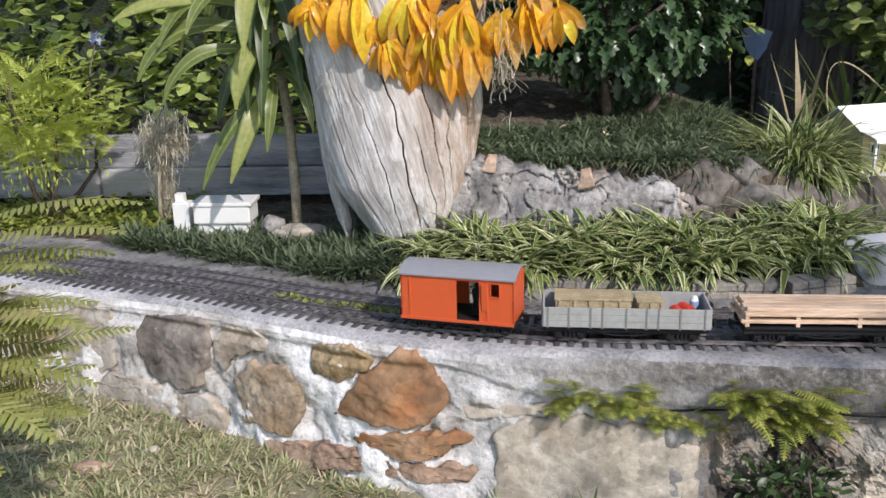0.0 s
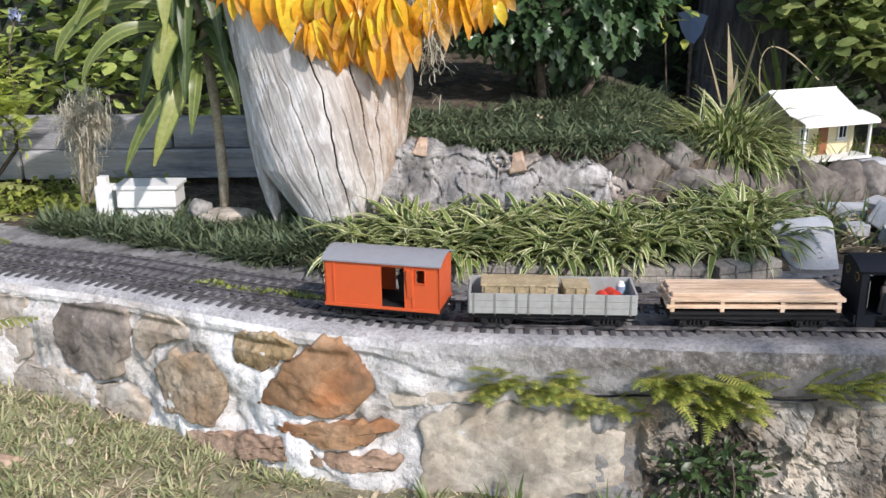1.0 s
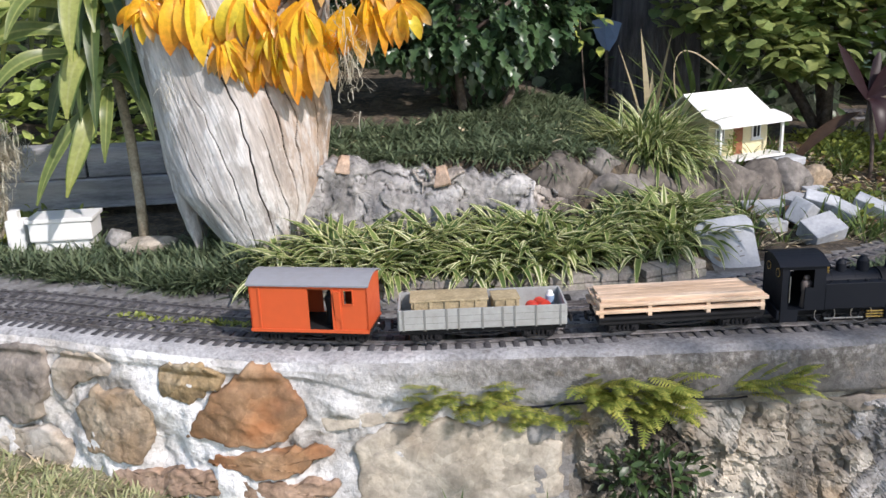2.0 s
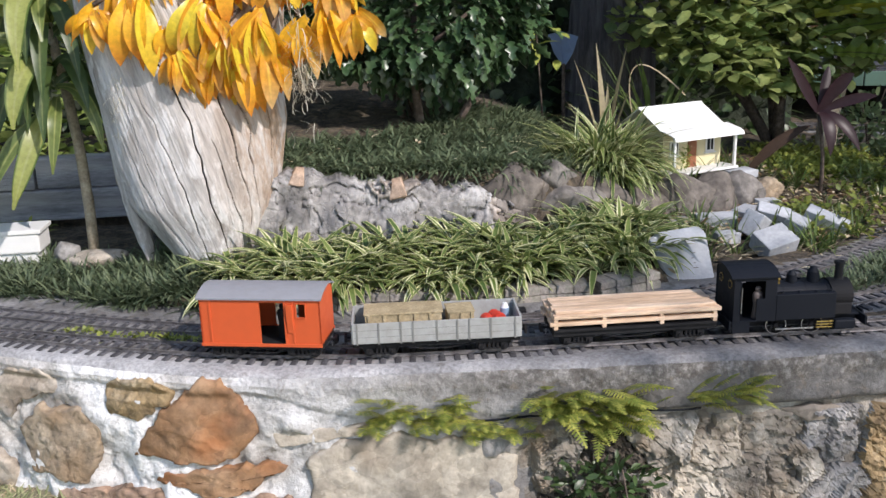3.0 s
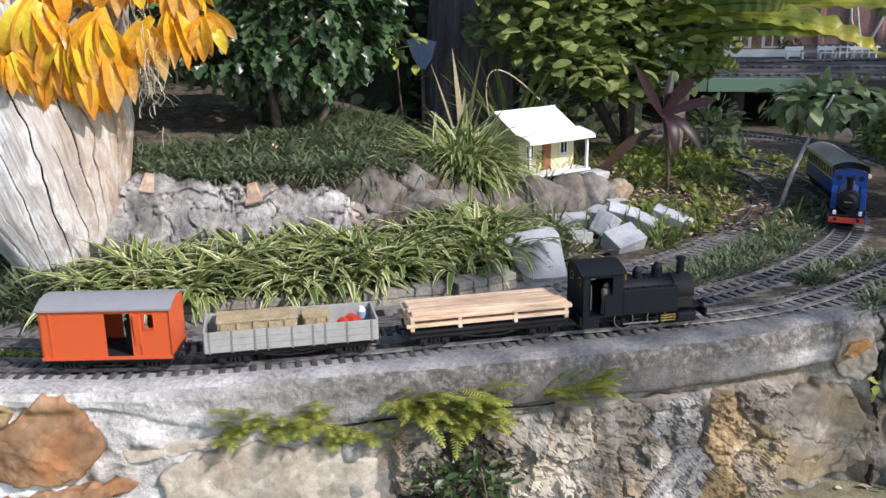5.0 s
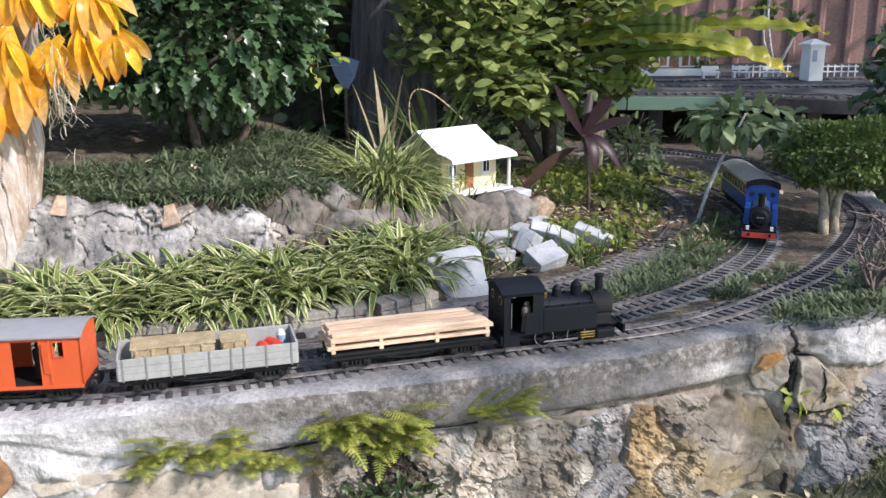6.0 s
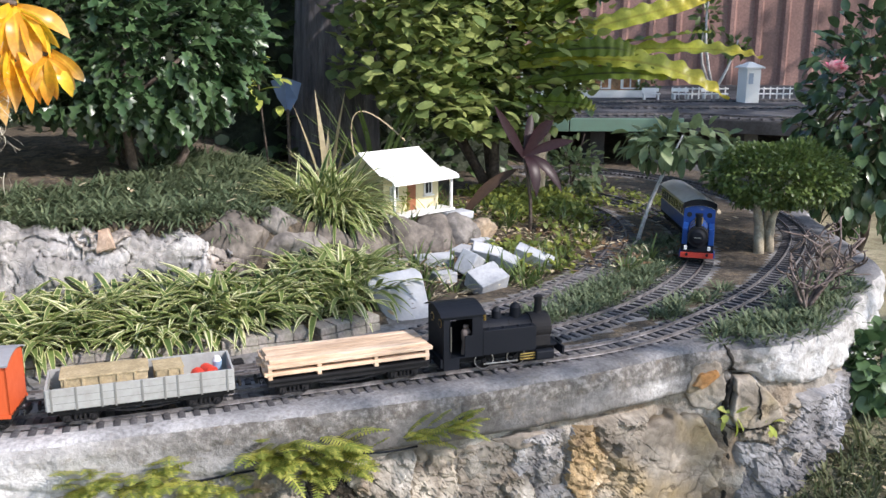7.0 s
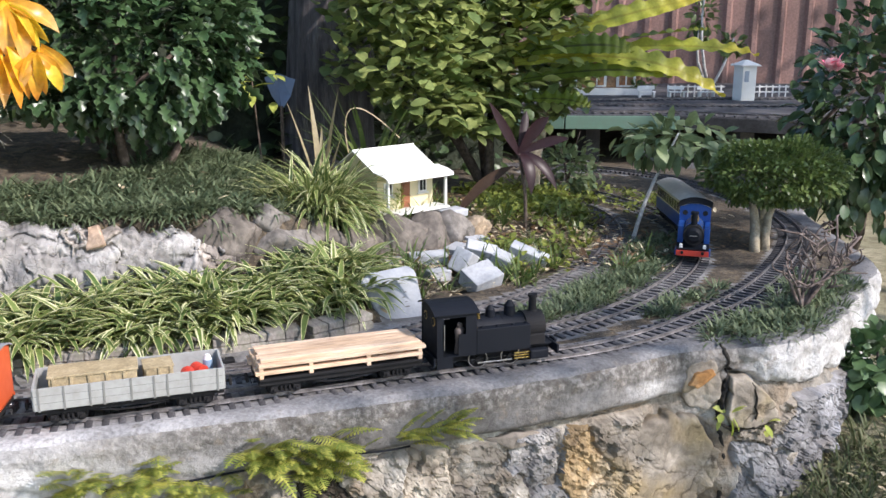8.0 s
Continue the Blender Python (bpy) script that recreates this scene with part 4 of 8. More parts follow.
build_van(on_track(TRACK_A, -0.098, 1.52))
figurine("guard_figurine", "tiny dark painted guard figure standing in the van doorway", on_track(TRACK_A, -0.098, 1.52) @ pose(0.03, -0.012, 0.0312), BLACK_ROUGH, 0.06)
build_open_wagon(on_track(TRACK_A, 0.19, 1.51))
build_flat_wagon(on_track(TRACK_A, 0.526, 1.49))
build_locomotive(on_track(TRACK_A, 0.815, 1.47) @ Matrix.Diagonal((1, 1, 0.92, 1)))

# ---- stones in the wall ----
STONES["crumbly"] = surface("crumbly_mixed_rock", (0.085, 0.074, 0.062), (0.25, 0.224, 0.186), (0.47, 0.438, 0.39), 9, 42, 0.92, 0.7, 0.006, spots=(0.3, 0.21, 0.12), spot_scale=8, cracks=12, chunks=20)
STONES["umber"] = surface("lichened_brown_rock", (0.13, 0.11, 0.087), (0.245, 0.215, 0.175), (0.38, 0.345, 0.295), 9, 50, 0.92, 0.7, 0.007, spots=(0.3, 0.23, 0.12), spot_scale=10, cracks=9, chunks=17)
STONES["slate"] = surface("dull_grey_rock", (0.13, 0.13, 0.138), (0.25, 0.25, 0.262), (0.4, 0.4, 0.415), 8, 46, 0.92, 0.7, 0.007, spots=(0.22, 0.19, 0.16), spot_scale=9, cracks=9, chunks=15)
# near-black tone standing for the shade inside cracks of the wall
CRACK_SHADE = surface("crack_shade", (0.012, 0.01, 0.009), (0.022, 0.019, 0.016), (0.04, 0.034, 0.028), 30, 160, 0.95, 0.8, 0.006)
STONES["ashen"] = surface("ashen_rock", (0.085, 0.08, 0.077), (0.21, 0.203, 0.197), (0.4, 0.39, 0.385), 9, 46, 0.92, 0.7, 0.006, spots=(0.2, 0.16, 0.11), spot_scale=9, cracks=12, chunks=20)
STONES["pale"] = surface("pale_lichened_rock", (0.15, 0.145, 0.14), (0.33, 0.315, 0.3), (0.52, 0.51, 0.5), 8, 45, 0.9, 0.8, 0.006, spots=(0.11, 0.11, 0.118), spot_scale=13, cracks=19, chunks=19)
STONES["dun"] = surface("dull_brown_rock", (0.065, 0.056, 0.048), (0.12, 0.104, 0.09), (0.2, 0.176, 0.152), 8, 60, 0.88, 0.8, 0.005, spots=(0.18, 0.155, 0.13), spot_scale=14, cracks=7, chunks=15)
STONES["taupe"] = surface("grey_brown_rock", (0.1, 0.09, 0.08), (0.19, 0.173, 0.157), (0.3, 0.28, 0.257), 8, 60, 0.88, 0.8, 0.005, spots=(0.12, 0.105, 0.09), spot_scale=14, cracks=9, chunks=15)
STONES["stormy"] = surface("blue_grey_stained_rock", (0.075, 0.073, 0.074), (0.155, 0.152, 0.156), (0.27, 0.265, 0.265), 7, 50, 0.9, 0.8, 0.006, spots=(0.19, 0.15, 0.11), spot_scale=8, cracks=8, chunks=15)
# soil blocks under the fern, its shade darkened into their colour
STONES["shaded_earth"] = surface("dark_shaded_earth", (0.018, 0.015, 0.012), (0.045, 0.037, 0.029), (0.1, 0.083, 0.065), 14, 70, 0.95, 0.9, 0.008, spots=(0.13, 0.1, 0.07), spot_scale=22, chunks=24)
STONES["amber"] = surface("orange_stained_rock", (0.3, 0.15, 0.05), (0.46, 0.23, 0.08), (0.5, 0.33, 0.17), 12, 60, 0.9, 0.7, 0.005, cracks=9, chunks=20)
STONES["sandy"] = surface("sandy_beige_stone", (0.24, 0.195, 0.15), (0.37, 0.315, 0.25), (0.5, 0.45, 0.38), 8, 60, 0.9, 0.8, 0.006, spots=(0.42, 0.4, 0.37), spot_scale=12, cracks=7, chunks=17)
STONES["buff"] = surface("buff_lichened_rock", (0.17, 0.14, 0.115), (0.3, 0.26, 0.225), (0.47, 0.44, 0.4), 8, 45, 0.9, 0.8, 0.006, spots=(0.13, 0.12, 0.115), spot_scale=13, cracks=17, chunks=19)
def wall_at(x, z, out):
    """A place on the face of the wall, so far out from it."""
    s = float(np.interp(x, EDGE.q[:, 0][: int(len(EDGE.q) * 0.8)], EDGE.s[: int(len(EDGE.q) * 0.8)]))
    (px, py), h = EDGE.at(s)
    rows, _ = wall_profile(px)
    rows = rows[3:]
    o = out + float(np.interp(-z, [-r[1] for r in rows], [r[0] for r in rows]))
    return Vector((px + math.sin(h) * o, py - math.cos(h) * o, z))


def outline(pts, n, jag, seed):
    """A closed rounded outline of n points through the corners given, a little ragged."""
    p = np.array(pts, float)
    k = len(p)
    seg = np.linalg.norm(np.roll(p, -1, 0) - p, axis=1)
    cum = np.concatenate([[0], np.cumsum(seg)])
    out = []
    for d in np.linspace(0, cum[-1], n, endpoint=False):
        i = min(k - 1, int(np.searchsorted(cum, d, "right") - 1))
        t = (d - cum[i]) / max(seg[i], 1e-6)
        q = p[i] * (1 - t) + p[(i + 1) % k] * t
        out.append(q)
    q = np.array(out)
    q = (np.roll(q, 1, 0) + 6 * q + np.roll(q, -1, 0)) / 8
    for i in range(n):
        q[i] += jag * np.array((fbm(q[i][0] * 38, q[i][1] * 38, seed), fbm(q[i][0] * 38, q[i][1] * 38, seed + 9)))
    return q


def wall_stone(kind, pts, depth=0.014, seed=1, jag=0.006, proud=0.0):
    """A stone bedded in the wall: broken faces meeting in ridges, steep ragged sides."""
    q = outline(pts, 96, jag * 1.5, seed)
    depth *= 0.72
    c = q.mean(0)
    size = float(np.abs(q - c).max())
    r = random.Random(seed * 17 + 3)
    faces = []
    for k in range(5):
        a = r.uniform(0, math.tau)
        faces.append((math.cos(a), math.sin(a), r.uniform(0.4, 1.0), r.uniform(0.95, 1.25)))
    bm = bmesh.new()
    rings = []
    for t, d in [(1.04, -1.1), (1.015, 0.1), (1.0, 0.62), (0.975, 0.9), (0.94, 1.0)] + [(0.9 - 0.05 * k, 1.0) for k in range(18)]:
        ring = []
        for p in q:
            a = c + (p - c) * t
            h = min(f[3] + f[2] * ((a[0] - c[0]) * f[0] + (a[1] - c[1]) * f[1]) / size for f in faces)
            n1, n2 = fbm(a[0] * 16, a[1] * 16, seed * 3.7), fbm(a[0] * 60, a[1] * 60, seed * 1.3)
            step = abs(fbm(a[0] * 9 + a[1] * 6, a[1] * 12, seed * 7.1))
            o = depth * d * (h * (1 + 0.2 * n1 + 0.08 * n2 - 0.4 * step) if d > 0.5 else 1)
            ring.append(wall_at(a[0], a[1], o * 0.9 + (proud if d > 0 else 0)))
        rings.append(ring)
    loft(bm, rings)
    bmesh.ops.recalc_face_normals(bm, faces=bm.faces)
    return part("stone", bm, STONES[kind], WALL, smooth=True)


def crack(pts, width, out=0.007):
    """A dark strip on the wall face, painted as the shade in an open joint, swelling and pinching along its way."""
    way = []
    for a, b in zip(pts, pts[1:]):
        way += [(a[0] + (b[0] - a[0]) * k / 8, a[1] + (b[1] - a[1]) * k / 8) for k in range(8)]
    bm = bmesh.new()
    rings = []
    for k, (x, z) in enumerate(way):
        w = width * (0.5 + 0.32 * fbm(k * 0.4, 3.0, width * 900)) * min(1.0, 0.25 + 0.25 * min(k, len(way) - 1 - k))
        x, z = x + 0.004 * fbm(k * 0.35, 8.0), z + 0.004 * fbm(k * 0.35, 15.0)
        j = min(k, len(way) - 2)
        dx, dz = way[j + 1][0] - way[j][0], way[j + 1][1] - way[j][1]
        n = math.hypot(dx, dz)
        rings.append([wall_at(x + dz / n * w * c, z - dx / n * w * c, o) for c, o in ((-1, -0.012), (-0.9, out - 0.002), (0, out), (0.9, out - 0.002), (1, -0.012))])
    loft(bm, rings)
    bmesh.ops.recalc_face_normals(bm, faces=bm.faces)
    return part("joint", bm, CRACK_SHADE, WALL, "narrow dark crack between the stones")


wall_stone("rust", [(-0.215, -0.006), (-0.175, -0.006), (-0.12, -0.072), (-0.13, -0.108), (-0.165, -0.143), (-0.21, -0.153), (-0.335, -0.146), (-0.285, -0.075)], 0.03, 2)
wall_stone("rust", [(-0.3, -0.181), (-0.18, -0.157), (-0.09, -0.147), (-0.08, -0.158), (-0.14, -0.196), (-0.19, -0.205), (-0.28, -0.195)], 0.03, 3)
wall_stone("pink", [(-0.26, -0.21), (-0.21, -0.217), (-0.07, -0.209), (-0.08, -0.236), (-0.17, -0.245), (-0.23, -0.24)], 0.022, 4)
wall_stone("pink", [(-0.48, -0.238), (-0.44, -0.226), (-0.3, -0.207), (-0.25, -0.222), (-0.28, -0.245), (-0.46, -0.27)], 0.025, 5)
wall_stone("ochre", [(-0.38, -0.03), (-0.35, -0.012), (-0.31, -0.01), (-0.26, -0.034), (-0.27, -0.058), (-0.32, -0.085), (-0.37, -0.08)], 0.014, 6)
wall_stone("tan", [(-0.55, -0.131), (-0.51, -0.09), (-0.44, -0.076), (-0.39, -0.102), (-0.405, -0.17), (-0.42, -0.216), (-0.47, -0.214), (-0.52, -0.2)], 0.024, 7)
wall_stone("sandy", [(-0.595, -0.05), (-0.575, -0.022), (-0.5, -0.02), (-0.47, -0.05), (-0.54, -0.075), (-0.57, -0.11), (-0.592, -0.09)], 0.01, 16)
wall_stone("brown", [(-0.79, -0.079), (-0.765, -0.03), (-0.68, -0.018), (-0.61, -0.018), (-0.605, -0.095), (-0.62, -0.155), (-0.68, -0.168), (-0.75, -0.15)], 0.022, 8)
wall_stone("sandy", [(-0.985, -0.06), (-0.93, -0.028), (-0.85, -0.03), (-0.83, -0.07), (-0.85, -0.15), (-0.89, -0.182), (-0.97, -0.175)], 0.016, 9)
wall_stone("sandy", [(-0.9, -0.192), (-0.84, -0.165), (-0.77, -0.168), (-0.68, -0.18), (-0.6, -0.178), (-0.56, -0.215), (-0.58, -0.25), (-0.76, -0.24), (-0.88, -0.225)], 0.014, 10)
wall_stone("tan", [(-1.14, -0.05), (-1.05, -0.04), (-0.995, -0.07), (-1.0, -0.15), (-1.08, -0.17), (-1.15, -0.13)], 0.018, 11)
wall_stone("brown", [(-1.38, -0.04), (-1.25, -0.03), (-1.18, -0.08), (-1.2, -0.15), (-1.33, -0.15)], 0.02, 12)
wall_stone("cream", [(-0.1, -0.097), (0.0, -0.089), (0.1, -0.086), (0.098, -0.1), (-0.01, -0.111), (-0.09, -0.121)], 0.016, 13, 0.002)
wall_stone("cream", [(-0.04, -0.152), (0.0, -0.12), (0.11, -0.113), (0.24, -0.128), (0.3, -0.16), (0.31, -0.25), (0.17, -0.295), (-0.03, -0.285)], 0.013, 14, 0.006, 0.006)
wall_stone("brown", [(0.765, -0.105), (0.82, -0.098), (0.89, -0.112), (0.885, -0.128), (0.81, -0.128)], 0.024, 15, 0.002)
wall_stone("umber", [(1.19, -0.076), (1.211, -0.03), (1.255, -0.022), (1.28, -0.05), (1.281, -0.094), (1.262, -0.128), (1.226, -0.126)], 0.012, 18, 0.004)
wall_stone("amber", [(1.202, -0.066), (1.216, -0.048), (1.255, -0.039), (1.266, -0.06), (1.225, -0.079)], 0.008, 19, 0.004, 0.008)
wall_stone("umber", [(1.06, -0.16), (1.12, -0.134), (1.19, -0.133), (1.235, -0.15), (1.268, -0.2), (1.276, -0.25), (1.25, -0.31), (1.16, -0.34), (1.07, -0.3)], 0.02, 20, 0.008, 0.012)
wall_stone("umber", [(1.3, -0.06), (1.337, -0.066), (1.385, -0.115), (1.4, -0.15), (1.36, -0.16), (1.305, -0.163), (1.288, -0.13)], 0.022, 21, 0.004, 0.014)
CRAG = [(0.36, -0.17, "crumbly"), (0.4, -0.3, "shaded_earth"), (0.47, -0.2, "shaded_earth"), (0.57, -0.135, "crumbly"), (0.6, -0.25, "cream"), (0.53, -0.34, "shaded_earth"), (0.66, -0.16, "cream"), (0.63, -0.33, "ashen"),
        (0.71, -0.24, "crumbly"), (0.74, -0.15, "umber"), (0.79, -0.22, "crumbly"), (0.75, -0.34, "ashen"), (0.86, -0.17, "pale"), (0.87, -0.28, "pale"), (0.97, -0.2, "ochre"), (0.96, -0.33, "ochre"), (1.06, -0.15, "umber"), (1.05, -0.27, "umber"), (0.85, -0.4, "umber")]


def build_crag(blocks, x0, x1, z0, z1, step=0.0036):
    """A broken rock face in the wall: rough blocks with layered ledges, clefts between them."""
    xs, zs = np.arange(x0, x1, step), np.arange(z0, z1, -step)
    sites = np.array([c[:2] for c in blocks])
    verts, cell = [], []
    for x in xs:
        for z in zs:
            wx, wz = x + 0.02 * fbm(x * 8, z * 8, 2.0) + 0.005 * fbm(x * 45, z * 45, 6.0), z + 0.02 * fbm(x * 8, z * 8, 9.0) + 0.005 * fbm(x * 45, z * 45, 4.0)
            d = np.hypot(sites[:, 0] - wx, (sites[:, 1] - wz) * 1.1)
            i, j = np.argsort(d)[:2]
            r = random.Random(int(i) * 7 + 3)
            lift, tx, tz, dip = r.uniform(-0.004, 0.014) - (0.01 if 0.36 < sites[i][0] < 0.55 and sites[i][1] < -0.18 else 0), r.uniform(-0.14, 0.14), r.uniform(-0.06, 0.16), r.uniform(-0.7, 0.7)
            layer = (wz + dip * wx) / 0.03 + 0.6 * fbm(x * 5, z * 5, float(i))
            ledge = (layer % 1.0) ** 4
            cleft = math.exp(-((d[j] - d[i]) / 0.0045) ** 2)
            o = 0.012 + lift + 0.6 * tx * (x - sites[i][0]) + 0.6 * tz * (z - sites[i][1]) - 0.0035 * ledge - 0.012 * cleft
            o += facets(wx, wz * 1.5, 0.0, 15, 0.9, 3.0) * 0.22 + facets(wx, wz * 1.6, 0.5, 42, 0.9, 8.0) * 0.26 + facets(wx, wz, 0.9, 95, 0.9, 5.0) * 0.22
            rim_ = min(1.0, (x - x0) / 0.02, (x1 - x) / 0.02, (z0 - z) / 0.012)
            verts.append(wall_at(x, z, o * rim_ - 0.02 * (1 - rim_)))
            cell.append(i)
    n, k = len(xs), len(zs)
    i = (np.arange(n - 1)[:, None] * k + np.arange(k - 1)[None]).ravel()
    f, verts, cell = np.stack([i, i + 1, i + k + 1, i + k], 1), np.array(verts), np.array(cell)
    for m, c in enumerate(blocks):
        mine = f[cell[f[:, 0]] == m]
        if len(mine):
            used, back = np.unique(mine, return_inverse=True)
            part("stone", mesh_of("stone", verts[used], back.reshape(-1, 4), STONES[c[2]], smooth=False), None, WALL)


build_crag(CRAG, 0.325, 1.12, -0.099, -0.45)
# blue-grey blocks that round the wall's end
build_crag([(1.34, -0.26, "stormy"), (1.37, -0.15, "umber"), (1.45, -0.2, "stormy"), (1.56, -0.19, "slate"), (1.5, -0.33, "stormy"), (1.66, -0.24, "stormy"), (1.38, -0.4, "stormy"), (1.64, -0.38, "umber")], 1.292, 1.72, -0.115, -0.45)
crack([(1.279, 0.004), (1.29, -0.03), (1.294, -0.055), (1.288, -0.085), (1.283, -0.11), (1.277, -0.14), (1.279, -0.165), (1.284, -0.2), (1.288, -0.24), (1.283, -0.29), (1.28, -0.36)], 0.008)
crack([(1.278, -0.155), (1.305, -0.168), (1.345, -0.165), (1.4, -0.154)], 0.006, 0.02)
crack([(1.338, -0.07), (1.344, -0.105), (1.343, -0.15)], 0.004, 0.031)


# ---- kerb bricks ----
BRICK = surface("weathered_grey_brick", (0.16, 0.145, 0.125), (0.29, 0.265, 0.235), (0.4, 0.37, 0.33), 25, 160, 0.9, 0.8, 0.003, vary=0.2, spots=(0.1, 0.11, 0.06), spot_scale=45)


def brick_mesh(dx, dy, dz):
    bm = bmesh.new()
    box(bm, -dx / 2, dx / 2, -dy / 2, dy / 2, 0, dz, min(dx, dz) * 0.16)
    for v in bm.verts:
        v.co += Vector((fbm(v.co.x * 90, v.co.y * 90, v.co.z * 90), fbm(v.co.y * 80, v.co.z * 80), fbm(v.co.z * 70, v.co.x * 70, 3))) * 0.0011
    me = bpy.data.meshes.new("brick")
    bm.to_mesh(me)
    me.materials.append(BRICK)
    return me


def build_kerb(name, x0, x1, y0, y1, label):
    k = thing(name, label, "kerb", group="brick kerbs beside the track")
    a, b = brick_mesh(0.0348, 0.055, 0.0165), brick_mesh(0.0346, 0.052, 0.0155)
    n = max(2, round((x1 - x0) / 0.0355))
    h = math.atan2(y1 - y0, x1 - x0)
    r = random.Random(n)
    for i in range(n):
        t = (i + 0.5) / n
        for me, z, dy in ((a, -0.002, 0.0), (b, 0.0152, 0.003)):
            ob = new("brick", me)
            ob.parent = k
            ob.matrix_basis = Matrix.Translation((x0 + (x1 - x0) * t, y0 + (y1 - y0) * t + dy + r.uniform(-0.0015, 0.0015), z)) @ Matrix.Rotation(h + r.uniform(-0.03, 0.03), 4, "Z")


build_kerb("brick_kerb", -0.22, 0.335, 1.775, 1.728, "low double kerb of weathered grey bricks beside the track")
build_kerb("brick_kerb", 0.352, 0.525, 1.722, 1.718, "mossy low kerb of weathered grey bricks beside the track")
build_kerb("brick_kerb", 0.54, 0.68, 1.722, 1.765, "short chipped kerb of grey bricks at the bend")


# ---- terrace rocks ----
def boulder(at, size, kind, seed, turn=0.0, name="rock", label="", flat=0.25):
    bm = bmesh.new()
    bmesh.ops.create_icosphere(bm, subdivisions=4, radius=1.0)
    r = random.Random(seed)
    cuts = [(Vector((r.uniform(-1, 1), r.uniform(-1, 1), r.uniform(-0.6, 1))).normalized(), r.uniform(0.58, 0.82)) for _ in range(13)]
    for v in bm.verts:
        d = v.co.normalized()
        k = 1.0
        for n, lim in cuts:
            t = d.dot(n)
            if t > 0.01:
                k = min(k, lim / t)
        k *= 1.12 + 0.07 * fbm(d.x * 2 + seed, d.y * 2, d.z * 2) + 0.035 * fbm(d.x * 5, d.y * 5 + seed, d.z * 5) - 0.05 * abs(fbm(d.x * 4 + seed, d.y * 4, d.z * 4)) + 0.014 * fbm(d.x * 12, d.y * 12 + seed, d.z * 12)
        v.co = Vector((d.x * size[0], d.y * size[1], d.z * size[2])) * k
    ob = part(name, bm, STONES[kind], smooth=True)
    ob.matrix_basis = Matrix.Translation(at) @ Matrix.Rotation(turn, 4, "Z")
    return tagged(ob, label, "rock", group="rocks of the terrace")


def chip(at, size, turn):
    bm = boxed(-size / 2, size / 2, -size * 0.3, size * 0.3, -size * 0.6, size * 0.6, size * 0.12)
    for v in bm.verts:
        v.co += Vector((fbm(v.co.x * 70 + at[0], v.co.z * 70, 1.0), fbm(v.co.z * 70, v.co.x * 70, at[0]), fbm(v.co.y * 60, v.co.x * 60, 5.0))) * size * 0.12
        if v.co.z > 0:
            v.co.x = v.co.x * 0.6 + size * 0.12
    ob = part("stone_chip", bm, STONES["pink"])
    ob.matrix_basis = pose(*at, *turn)
    tagged(ob, "small reddish tan chip of sandstone on the ledge", "stone", group="sandstone chips")


chip((-0.052, 2.035, 0.214), 0.036, (-20, 12, 10))
chip((0.17, 2.03, 0.176), 0.038, (-20, -14, -10))


